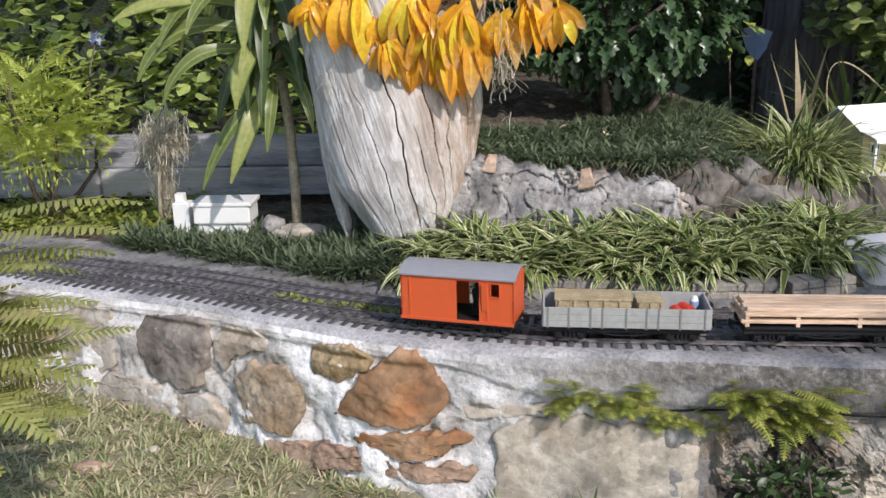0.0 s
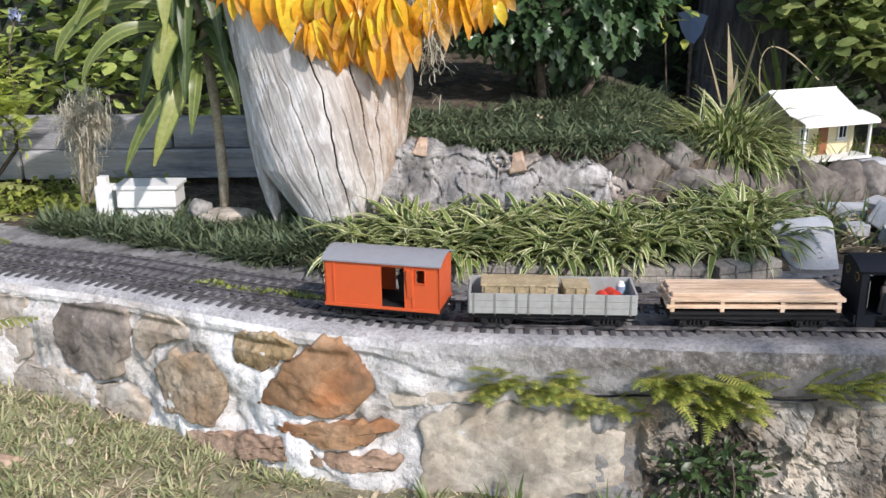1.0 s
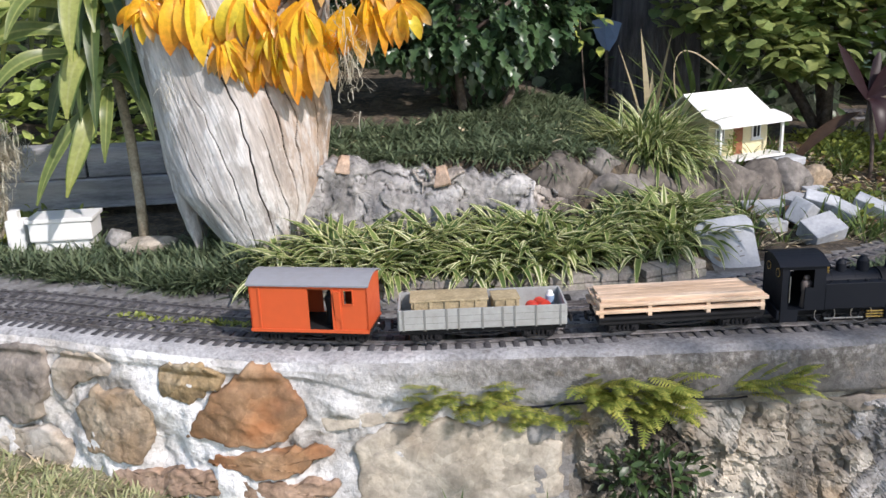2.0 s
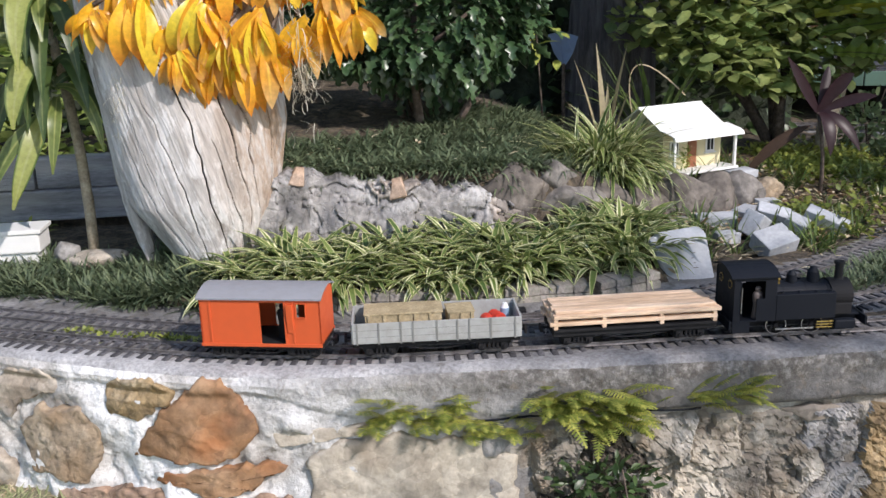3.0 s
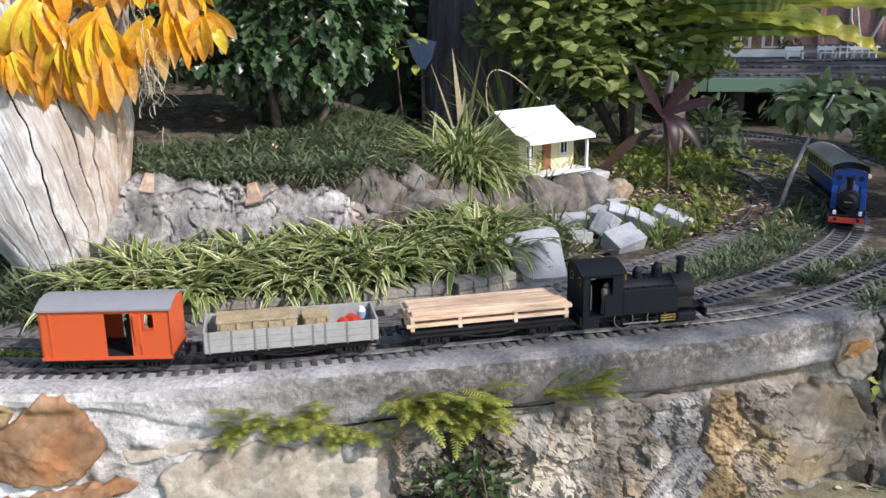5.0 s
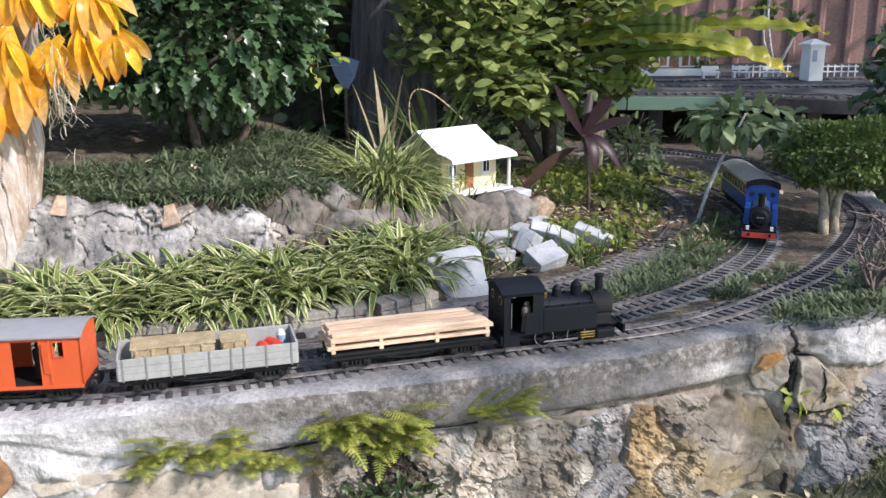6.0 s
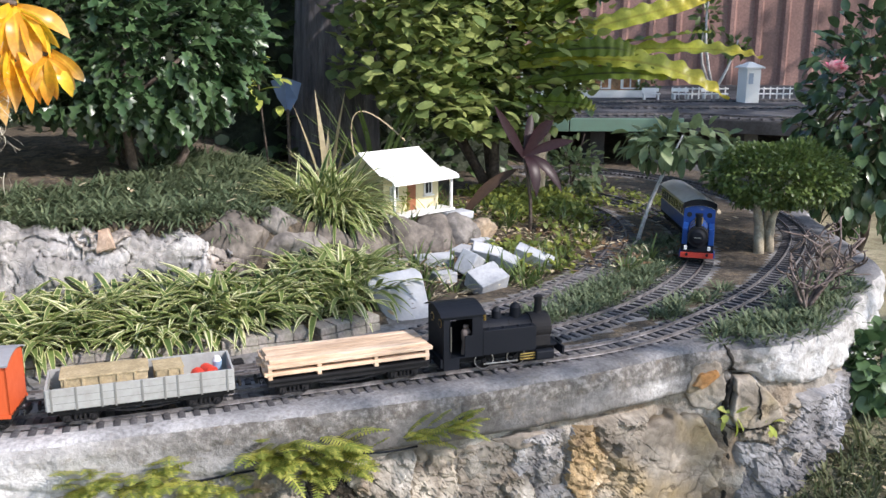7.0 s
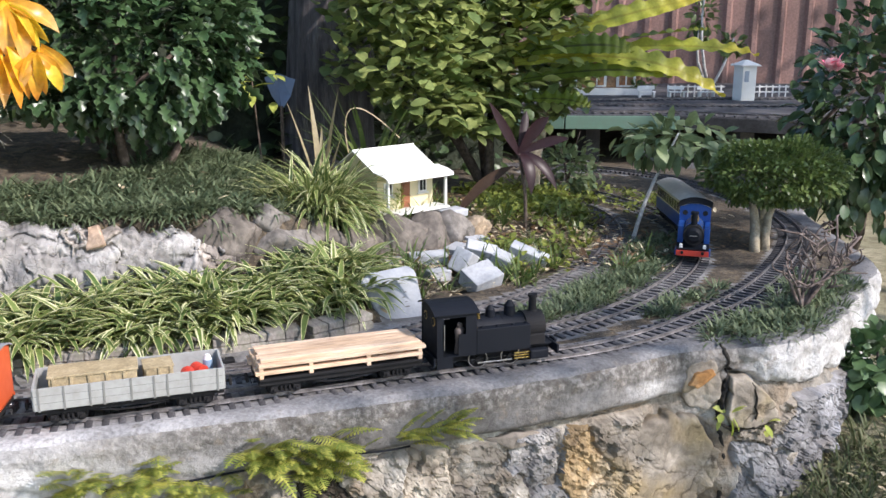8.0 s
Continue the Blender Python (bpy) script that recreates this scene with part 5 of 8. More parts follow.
def build_outcrop():
    """A broken ledge of rock along the front of the upper terrace."""
    ledge = thing("rock_ledge", "pale lichened broken rock ledge holding the upper terrace", "rock ledge", group="rocks of the terrace")
    keys = []
    verts, xs, rows = [], np.arange(-0.16, 0.47, 0.0032), 64
    for x in xs:
        top = float(np.interp(x, [-0.16, -0.1, 0.0, 0.12, 0.25, 0.4, 0.47], [0.21, 0.222, 0.206, 0.188, 0.176, 0.152, 0.1])) + 0.014 * fbm(x * 16, 4.0) + 0.006 * fbm(x * 50, 6.0)
        for j in range(rows):
            s = j / (rows - 1)
            face = min(1.0, s / 0.72)
            z = -0.01 + (top + 0.01) * math.sin(face * math.pi / 2) ** 0.8
            y = 2.0 + 0.05 * face ** 1.4 + max(0.0, s - 0.72) * 0.55
            q = Vector((x * 6 + 0.45 * fbm(x * 9, z * 9) + 0.07 * fbm(x * 40, z * 40), z * 7.5 + y * 4 + 0.45 * fbm(x * 9, z * 9, 7.0) + 0.07 * fbm(x * 40, z * 40, 5.0), y * 3))
            dist, cells = noise.voronoi(q)
            c = cells[0]
            keys.append((round(c.x, 3), round(c.y, 3)))
            r1, r2, r3 = (noise.cell(c * 7.3 + Vector((k * 11.0, 3, 5))) for k in (1, 2, 3))
            block = 0.011 * r1 + 0.02 * (r2 * (q.x - c.x) + r3 * (q.y - c.y))
            gap = -0.009 * math.exp(-((dist[1] - dist[0]) / 0.03) ** 2) - 0.006 * max(0.0, 1 - abs(fbm(x * 13 + z * 9, z * 24 - x * 6, 21.0)) / 0.035)
            out = (block + gap + facets(x, z, 0.0, 20, 0.9, 11.0) * 0.12 + 0.0016 * fbm(x * 90, z * 90, y * 90)) * min(1.0, 4 * s + 0.2)
            verts.append((x + 0.004 * fbm(z * 40, x * 40), y - out * (1 - 0.5 * max(0, s - 0.6)), z + 0.5 * out * s + (-0.05 * (s - 0.85) / 0.15 if s > 0.85 else 0)))
    n = len(xs)
    i = (np.arange(n - 1)[:, None] * rows + np.arange(rows - 1)[None]).ravel()
    f, verts = np.stack([i, i + rows, i + rows + 1, i + 1], 1), np.array(verts)
    names = {key: m for m, key in enumerate(sorted(set(keys)))}
    cell = np.array([names[key] for key in keys]).reshape(n, rows)[:-1, :-1].copy()
    pieces, seen = [], np.zeros(cell.shape, bool)
    for start in np.ndindex(*cell.shape):
        if seen[start]:
            continue
        seen[start], todo, mine, beside = True, [start], [], None
        while todo:
            i, j = todo.pop()
            mine.append((i, j))
            for p in ((i - 1, j), (i + 1, j), (i, j - 1), (i, j + 1)):
                if 0 <= p[0] < cell.shape[0] and 0 <= p[1] < cell.shape[1]:
                    if cell[p] != cell[start]:
                        beside = p
                    elif not seen[p]:
                        seen[p] = True
                        todo.append(p)
        pieces.append((mine, beside))
    # slivers go to the piece beside them
    owner = {q: k for k, (mine, _) in enumerate(pieces) for q in mine}
    into = list(range(len(pieces)))
    for k in sorted(range(len(pieces)), key=lambda k: len(pieces[k][0])):
        if len(pieces[k][0]) < 120 and pieces[k][1]:
            to = into[owner[pieces[k][1]]]
            into = [to if a == into[k] else a for a in into]
    for m in sorted(set(into)):
        mine = f[[i * (rows - 1) + j for k in range(len(pieces)) if into[k] == m for i, j in pieces[k][0]]]
        used, back = np.unique(mine, return_inverse=True)
        part("rock", mesh_of("rock", verts[used], back.reshape(-1, 4), STONES["pale" if m % 3 else "buff"]), None, ledge)


build_outcrop()
boulder((0.47, 2.11, 0.13), (0.1, 0.07, 0.085), "dun", 34, 0.4, label="rounded brown rock in the terrace edge")
boulder((0.56, 2.13, 0.155), (0.055, 0.05, 0.05), "taupe", 35, label="small grey rock in the terrace edge")
boulder((0.6, 2.13, 0.1), (0.105, 0.055, 0.068), "taupe", 36, 0.5, label="cracked grey rock in the terrace edge")
boulder((0.69, 2.17, 0.08), (0.11, 0.06, 0.068), "dun", 37, -0.3, label="dark grey rock below the variegated clump")
boulder((0.81, 2.2, 0.055), (0.12, 0.06, 0.076), "dun", 38, 0.2, label="dark brown rock under the toy cottage")
boulder((0.915, 2.21, 0.055), (0.09, 0.05, 0.074), "dun", 39, label="dark brown rock under the toy cottage")
boulder((1.015, 2.24, 0.052), (0.105, 0.06, 0.068), "dun", 40, 0.3, label="round brown rock holding up the cottage")
boulder((1.105, 2.27, 0.05), (0.075, 0.05, 0.066), "taupe", 41, label="cracked grey rock holding up the cottage")
boulder((1.175, 2.3, 0.045), (0.075, 0.05, 0.058), "tan", 42, label="rusty brown rock beside the cottage")
boulder((-0.52, 2.13, 0.03), (0.07, 0.04, 0.018), "cream", 46, label="flat pale stone lying in the ground cover")
boulder((-0.60, 2.17, 0.04), (0.03, 0.025, 0.03), "grey", 47, label="small grey stone by the thin trunk")

PAVER = surface("grey_white_paver", (0.31, 0.325, 0.35), (0.41, 0.425, 0.45), (0.5, 0.515, 0.535), 14, 120, 0.85, 0.5, 0.002, vary=0.12, grained=0.3)


def paver(at, size, turn, label):
    size = tuple(v * 0.86 for v in size)
    bm = boxed(-size[0] / 2, size[0] / 2, -size[1] / 2, size[1] / 2, 0, size[2], 0.003)
    for v in bm.verts:
        v.co += Vector((fbm(v.co.x * 60 + at[0] * 9, v.co.y * 60, v.co.z * 60), fbm(v.co.y * 60, v.co.z * 60, at[1] * 9), 0)) * 0.002
    ob = part("paver", bm, PAVER)
    ob.matrix_basis = pose(at[0] - 0.018, at[1] + 0.01, at[2], *turn)
    return tagged(ob, label, "paving block", group="heap of paving blocks")


for at, size, turn in (((0.985, 2.1, 0.006), (0.11, 0.06, 0.05), (4, -3, -14)), ((0.965, 2.0, 0.004), (0.07, 0.045, 0.032), (0, 3, 8)), ((1.03, 2.02, 0.012), (0.06, 0.055, 0.07), (18, 26, 40)),
                       ((1.17, 2.22, 0.02), (0.085, 0.045, 0.036), (4, 6, 10)), ((1.125, 2.1, 0.016), (0.095, 0.05, 0.055), (24, 14, -24)), ((1.145, 2.02, 0.012), (0.06, 0.05, 0.05), (16, 22, -40)),
                       ((1.045, 1.925, 0.004), (0.1, 0.075, 0.05), (26, -10, 14)), ((1.245, 2.06, 0.008), (0.12, 0.05, 0.045), (14, 20, -38)), ((0.9, 2.14, 0.012), (0.085, 0.055, 0.026), (4, 6, -10)),
                       ((1.09, 2.16, 0.012), (0.07, 0.05, 0.04), (0, -8, 30)), ((1.16, 2.36, 0.083), (0.1, 0.07, 0.024), (0, 0, 12))):
    paver(at, size, turn, "broken grey-white paving block lying in a loose heap")
slab = thing("leaning_slab", "white painted slab leaning on the grass border, faint dark marks", "slab", pose(0.765, 1.772, -0.006, 55, -5, -6))
bm = bmesh.new()
loft(bm, [[(x_ * 1.0, y_, z_) for x_, y_ in ((-0.044, 0), (0.052, -0.002), (0.054, 0.108), (0.04, 0.124), (-0.052, 0.12), (-0.07, 0.105))] for z_ in (-0.014, 0.0)])
bmesh.ops.recalc_face_normals(bm, faces=bm.faces)
bmesh.ops.bevel(bm, geom=list(bm.edges), offset=0.003, segments=2, affect="EDGES")
part("plate", bm, surface("whitewashed_slab", (0.29, 0.305, 0.33), (0.39, 0.405, 0.43), (0.48, 0.495, 0.52), 12, 150, 0.8, 0.4, 0.002, grained=0.25), slab)
for k in range(4):
    part("mark", boxed(0.012 + 0.003 * (k % 2), 0.023 - 0.003 * (k % 3), 0.03 + k * 0.011, 0.0318 + k * 0.011, 0.0002, 0.0006), STONES["brown"], slab)
boulder((-0.78, 1.42, float(lawn_z(-0.78, 1.42)) + 0.006), (0.035, 0.022, 0.014), "pink", 90, 0.2, label="small pinkish stone lying in the lawn")
boulder((-0.7, 1.5, float(lawn_z(-0.7, 1.5)) + 0.004), (0.02, 0.014, 0.01), "cream", 91, 0.5, label="small pale stone lying in the lawn")

# ---- stump ----
def lean_coords(nt, turn, stretch):
    """Object coordinates turned so that the grain leans, then stretched along it."""
    a, b = nt.nodes.new("ShaderNodeMapping"), nt.nodes.new("ShaderNodeMapping")
    a.inputs["Rotation"].default_value = (0, turn, 0)
    b.inputs["Scale"].default_value = stretch
    link(nt, nt.nodes.new("ShaderNodeTexCoord").outputs["Object"], a.inputs[0])
    link(nt, a.outputs[0], b.inputs[0])
    return b.outputs[0]


def bark_material():
    m, nt, b = nodes_of("silver_weathered_wood")
    streak = noise_node(nt, lean_coords(nt, 0.3, (13, 13, 2.0)), 2.0, 6, 0.65)
    fine = noise_node(nt, lean_coords(nt, 0.3, (80, 80, 10)), 2.0, 4, 0.6)
    blotch = noise_node(nt, coords(nt, (1, 1, 0.55)), 26, 5, 0.65)
    col = ramp(nt, streak, [(0.3, (0.2, 0.17, 0.145)), (0.43, (0.4, 0.375, 0.35)), (0.6, (0.58, 0.56, 0.54))])
    col = mixc(nt, ramp(nt, blotch, [(0.5, (0, 0, 0)), (0.58, (0.8, 0.8, 0.8))]), col, (0.68, 0.67, 0.655))
    sep = nt.nodes.new("ShaderNodeSeparateXYZ")
    link(nt, coords(nt), sep.inputs[0])
    # warm brown where the bark last came away, down one flank
    flank = maths(nt, "ADD", maths(nt, "MULTIPLY", maths(nt, "SUBTRACT", streak, 0.5), 0.5), maths(nt, "ADD", maths(nt, "MULTIPLY", sep.outputs[2], 0.18), sep.outputs[0]))
    stain = ramp(nt, maths(nt, "ADD", maths(nt, "MULTIPLY", flank, 3.0), 0.85), [(0.2, (0, 0, 0)), (0.5, (0.6, 0.6, 0.6)), (0.78, (1, 1, 1)), (1.0, (0.5, 0.5, 0.5))])
    col = mixc(nt, mixc(nt, 1.0, stain, ramp(nt, streak, [(0.44, (0.95, 0.95, 0.95)), (0.58, (0.22, 0.22, 0.22))]), "MULTIPLY"), col, (0.36, 0.22, 0.12))
    col = mixc(nt, 0.7, col, ramp(nt, fine, [(0.3, (0.72, 0.72, 0.72)), (0.7, (1.2, 1.2, 1.2))]), "MULTIPLY")
    link(nt, col, b.inputs["Base Color"])
    b.inputs["Roughness"].default_value = 0.8
    bump(nt, b, maths(nt, "ADD", streak, maths(nt, "MULTIPLY", fine, 0.5)), 0.7, 0.006)
    return m


WEATHERED = bark_material()
# near-black tone painted for the shade inside the stump's splits; reused on its top
CRACK = surface("split_shade_wood", (0.02, 0.016, 0.012), (0.04, 0.03, 0.022), (0.07, 0.05, 0.035), 40, 200, 0.95, 0.5, 0.002)


def stump_ring(h):
    """Centre and half-widths of the stump at a height above its foot, 0 to 1."""
    left = float(np.interp(h, [0, 0.05, 0.1, 0.17, 0.24, 0.36, 0.51, 0.63, 0.75, 1], [-0.3, -0.322, -0.348, -0.385, -0.424, -0.444, -0.458, -0.472, -0.485, -0.5]))
    right = float(np.interp(h, [0, 0.08, 0.22, 0.33, 0.48, 0.57, 1], [-0.16, -0.142, -0.1, -0.08, -0.062, -0.066, -0.05]))
    cy = 2.06 + 0.06 * h
    rx = (right - left) / 2
    return (left + right) / 2, cy, rx, 0.07 + rx * 0.45


# angle, half-width, lowest and highest point of each split
SPLITS = [(-2.62, 0.012, 0.0, 0.55), (-2.2, 0.02, -0.05, 0.5), (-1.95, 0.01, 0.1, 0.62), (-1.72, 0.013, -0.08, 0.66), (-1.36, 0.016, 0.0, 0.9), (-1.12, 0.01, 0.0, 0.45),
          (-0.95, 0.015, 0.05, 0.85), (-0.72, 0.012, 0.12, 0.7), (-0.45, 0.015, 0.1, 0.6), (0.6, 0.02, 0.0, 0.8), (1.5, 0.02, 0.1, 0.9), (2.4, 0.02, 0.0, 0.9)]


def build_stump():
    top = thing("tree_stump", "tall silver-grey weathered stump with deep vertical splits", "tree stump")
    rows, H, z0 = 170, 0.72, 0.0
    angles = np.concatenate([np.linspace(-math.pi - 0.5, 0.9, 1500, endpoint=False), np.linspace(0.9, math.pi - 0.5, 90, endpoint=False)])
    n = len(angles)
    verts, deep = [], []
    for j in range(rows):
        h = j / (rows - 1)
        cx, cy, rx, ry = stump_ring(h)
        for i in range(n):
            u = angles[i]
            a = u - 1.0 * (h - 0.3)                     # the grain leans across the trunk
            k = 1 + 0.022 * fbm(math.cos(u) * 3, math.sin(u) * 3, h * 1.2) + 0.006 * fbm(math.cos(u) * 9, math.sin(u) * 9, h * 2.0) + 0.004 * fbm(math.cos(u) * 30, math.sin(u) * 30, h * 4)
            cut = 0.0
            for sa, w, lo, hi in SPLITS:
                d = (u - sa + 0.12 * fbm(h * 3.0, sa * 5, 2.2) + 0.014 * fbm(h * 18, sa * 5, 4.2) + math.pi) % math.tau - math.pi
                if abs(d) < 0.06 and lo < h < hi:
                    span = math.sin(math.pi * (h - lo) / (hi - lo)) ** 0.5
                    cut = max(cut, span * math.exp(-(d / w / 0.55 / (0.3 + 0.7 * span) / (1 + 0.5 * fbm(h * 9, sa * 7, 1.0))) ** 4))
            deep.append(cut)
            k -= 0.085 * cut
            zz = z0 + h * H
            if j < 10:
                zz += (10 - j) / 10 * (0.02 + 0.03 * abs(fbm(a * 5, 1.0)) + 0.012 * fbm(a * 16, 3.0) + 0.022 * math.exp(-((u + math.pi - 0.75) / 0.35) ** 2))
            verts.append((cx + math.cos(a) * rx * k, cy + math.sin(a) * ry * k, zz))
    i = (np.arange(rows - 1)[:, None] * n + np.arange(n)[None])
    nx = (np.arange(rows - 1)[:, None] * n + (np.arange(n)[None] + 1) % n)
    f = np.stack([i, nx, nx + n, i + n], -1).reshape(-1, 4)
    # faces deep in a split get the painted shade tone
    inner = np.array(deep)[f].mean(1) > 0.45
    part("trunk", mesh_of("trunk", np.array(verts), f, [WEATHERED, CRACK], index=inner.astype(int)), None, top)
    cx, cy, rx, ry = stump_ring(1.0)
    bm = bmesh.new()
    rings = [[(cx + math.cos(k * math.tau / 40) * rx * s * 1.0, cy + math.sin(k * math.tau / 40) * ry * s, z0 + H - 0.03 * (1 - s) - 0.004) for k in range(40)] for s in (0.98, 0.7, 0.4, 0.1)]
    loft(bm, rings)
    part("cut_top", bm, CRACK, top, "dark sunken top", smooth=True)
    # a shell of bark standing off on one side, its foot free of the trunk
    bm = bmesh.new()
    rings = []
    for j in range(26):
        h = j / 25
        z = 0.004 + 0.6 * h
        cx, cy, rx, ry = stump_ring(z / 0.72)
        x = float(np.interp(z, [0.0, 0.03, 0.1, 0.17, 0.25, 0.36, 0.45, 0.6], [-0.378, -0.386, -0.403, -0.418, -0.43, -0.446, -0.46, -0.478]))
        w = float(np.interp(z, [0.0, 0.03, 0.08, 0.145, 0.21, 0.31, 0.48, 0.6], [0.003, 0.007, 0.015, 0.019, 0.019, 0.014, 0.009, 0.004])) * (1 + 0.25 * fbm(h * 9, 2.0))
        out = [Vector((x + s * w + 0.003 * fbm(h * 14, s, 1.0), 2.03 + 0.02 * h + 0.024 * s * s - 0.01 * s, z)) for s in np.linspace(-1, 1.2, 9)]
        rings.append(out + [p + Vector((0.002, 0.006, 0)) for p in reversed(out)])
    loft(bm, rings)
    bmesh.ops.recalc_face_normals(bm, faces=bm.faces)
    part("bark_shell", bm, WEATHERED, top, "loose grey slab of bark", smooth=True)


build_stump()

# ---- plants ----
LIRIOPE = leaf("variegated_grass", (0.075, 0.13, 0.035), (0.19, 0.25, 0.07), 0.42, 0.25, edge=(0.62, 0.6, 0.3), edge_at=0.36)
LIRIOPE_PALE = leaf("pale_variegated_grass", (0.12, 0.19, 0.04), (0.22, 0.28, 0.08), 0.42, 0.25, edge=(0.74, 0.73, 0.45), edge_at=0.2)
MONDO = leaf("dark_mondo_grass", (0.063, 0.095, 0.052), (0.19, 0.23, 0.128), 0.5, 0.25, gloss=0.3)
STRAW = leaf("dry_straw", (0.5, 0.39, 0.25), (0.75, 0.66, 0.47), 0.75, 0.2, gloss=0.2)
TURF = leaf("lawn_blade", (0.2, 0.24, 0.1), (0.48, 0.48, 0.27), 0.6, 0.25, gloss=0.3)
FERN = leaf("fern_green", (0.17, 0.225, 0.045), (0.47, 0.46, 0.11), 0.55, 0.35, gloss=0.3)
ORANGE_LEAF = leaf("orange_leaf", (0.84, 0.4, 0.02), (0.88, 0.58, 0.05), 0.34, 0.35, tip=(0.8, 0.3, 0.05))
AMBER_LEAF = leaf("amber_leaf", (0.45, 0.22, 0.02), (0.84, 0.42, 0.04), 0.34, 0.35, tip=(0.82, 0.55, 0.25), rib=(0.8, 0.5, 0.05))
YELLOW_LEAF = leaf("yellow_leaf", (0.86, 0.66, 0.05), (0.7, 0.6, 0.06), 0.34, 0.35, tip=(0.86, 0.55, 0.06))
# paler margin, also painted for the gloss along the leaf rims
HOLLY = leaf("glossy_holly", (0.025, 0.06, 0.022), (0.08, 0.14, 0.055), 0.34, 0.08, edge=(0.11, 0.16, 0.09), edge_at=0.43, gloss=0.6)
VINE = leaf("vine_leaf", (0.06, 0.105, 0.03), (0.17, 0.225, 0.065), 0.4, 0.3)
VINE_LIGHT = leaf("pale_vine_leaf", (0.13, 0.195, 0.065), (0.38, 0.43, 0.15), 0.38, 0.35)
HEDGE_LEAF = leaf("hedge_leaf", (0.16, 0.235, 0.055), (0.47, 0.55, 0.17), 0.4, 0.3)
# leaf green with the shade of hedge, crown and hollow mixed in
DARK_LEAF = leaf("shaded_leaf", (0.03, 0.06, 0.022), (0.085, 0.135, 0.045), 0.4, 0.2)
LIME = leaf("lime_leaf", (0.15, 0.2, 0.04), (0.38, 0.41, 0.09), 0.5, 0.35)
LIME_LIGHT = leaf("feathery_lime", (0.36, 0.45, 0.07), (0.6, 0.64, 0.17), 0.5, 0.4)
STRAP = leaf("strap_leaf", (0.07, 0.115, 0.028), (0.2, 0.25, 0.07), 0.38, 0.3, edge=(0.24, 0.28, 0.08), edge_at=0.36, rib=(0.3, 0.33, 0.11))
STRAP_YELLOW = leaf("yellowing_strap_leaf", (0.2, 0.24, 0.06), (0.4, 0.42, 0.13), 0.38, 0.3, edge=(0.1, 0.15, 0.03), edge_at=0.38, rib=(0.36, 0.38, 0.14))
CAMELLIA_LEAF = leaf("camellia_leaf", (0.035, 0.07, 0.03), (0.1, 0.155, 0.07), 0.25, 0.08, gloss=0.6)
NEST = leaf("nest_fern_leaf", (0.2, 0.26, 0.03), (0.6, 0.6, 0.1), 0.36, 0.45, rib=(0.34, 0.33, 0.05), tip=(0.62, 0.5, 0.06), gloss=0.5)
PURPLE = leaf("purple_cordyline", (0.016, 0.009, 0.011), (0.036, 0.019, 0.022), 0.36, 0.05, edge=(0.03, 0.011, 0.016), edge_at=0.42, gloss=0.15)
BUXUS = leaf("clipped_leaf", (0.06, 0.105, 0.028), (0.19, 0.25, 0.07), 0.36, 0.25)
MOSS = leaf("grey_hanging_moss", (0.5, 0.46, 0.37), (0.74, 0.7, 0.58), 0.85, 0.4, gloss=0.1)
SPIKE = leaf("pink_tan_spike", (0.34, 0.24, 0.18), (0.4, 0.37, 0.2), 0.45, 0.25)
GREY_LEAF = leaf("grey_green_leaf", (0.13, 0.19, 0.09), (0.28, 0.34, 0.17), 0.5, 0.3)
TWIG = surface("brown_twig", (0.05, 0.035, 0.028), (0.1, 0.075, 0.06), (0.18, 0.14, 0.115), 60, 300, 0.85, 0.5, 0.002)
PALE_BARK = surface("pale_smooth_bark", (0.2, 0.17, 0.12), (0.34, 0.29, 0.21), (0.45, 0.4, 0.3), 40, 200, 0.8, 0.5, 0.003)
DARK_BARK = surface("dark_furrowed_bark", (0.06, 0.053, 0.055), (0.13, 0.115, 0.115), (0.21, 0.19, 0.19), 12, 90, 0.92, 1.0, 0.015, stretch=(3, 3, 0.35))


def spread(n, x0, x1, y0, y1, ok=None):
    """n random places of a rectangle that pass a test."""
    got = np.zeros((0, 2))
    while len(got) < n:
        p = np.stack([rng.uniform(x0, x1, n * 2), rng.uniform(y0, y1, n * 2)], 1)
        if ok is not None:
            p = p[ok(p[:, 0], p[:, 1])]
        got = np.vstack([got, p])
    return got[:n]


def ground_at(p, fn=None, sink=0.004):
    z = (fn or bed_z)(p[:, 0], p[:, 1]) - sink
    return np.column_stack([p, z])


def tuft_blades(centres, per, length, width, lean, curl, radius=0.012, segs=5, fold=0.0):
    """Blades of many tufts: they fan out of each centre."""
    n = len(centres) * per
    c = np.repeat(centres, per, 0)
    az = rng.uniform(0, math.tau, n)
    r = radius * np.sqrt(rng.uniform(0, 1, n))
    c = c + np.stack([r * np.cos(az), r * np.sin(az), np.zeros(n)], 1)
    az = az + rng.normal(0, 0.35, n)
    return strips(c, az, rng.uniform(*length, n), rng.uniform(*width, n), rng.uniform(*lean, n), rng.uniform(*curl, n), segs, "blade", fold)


def stuff(name, geo, mats, label, category):
    v, f, u = geo
    ob = new(name, mesh_of(name, v, f, mats, u))
    return tagged(ob, label, category, kind="stuff")


# variegated border behind the kerb
def border(x, y):
    return (y > np.interp(x, [-0.3, -0.1, 0.35, 0.7, 0.8], [1.86, 1.79, 1.765, 1.82, 1.9])) & (y < np.interp(x, [-0.3, -0.1, 0.5, 0.8], [1.95, 1.97, 1.975, 2.08]))


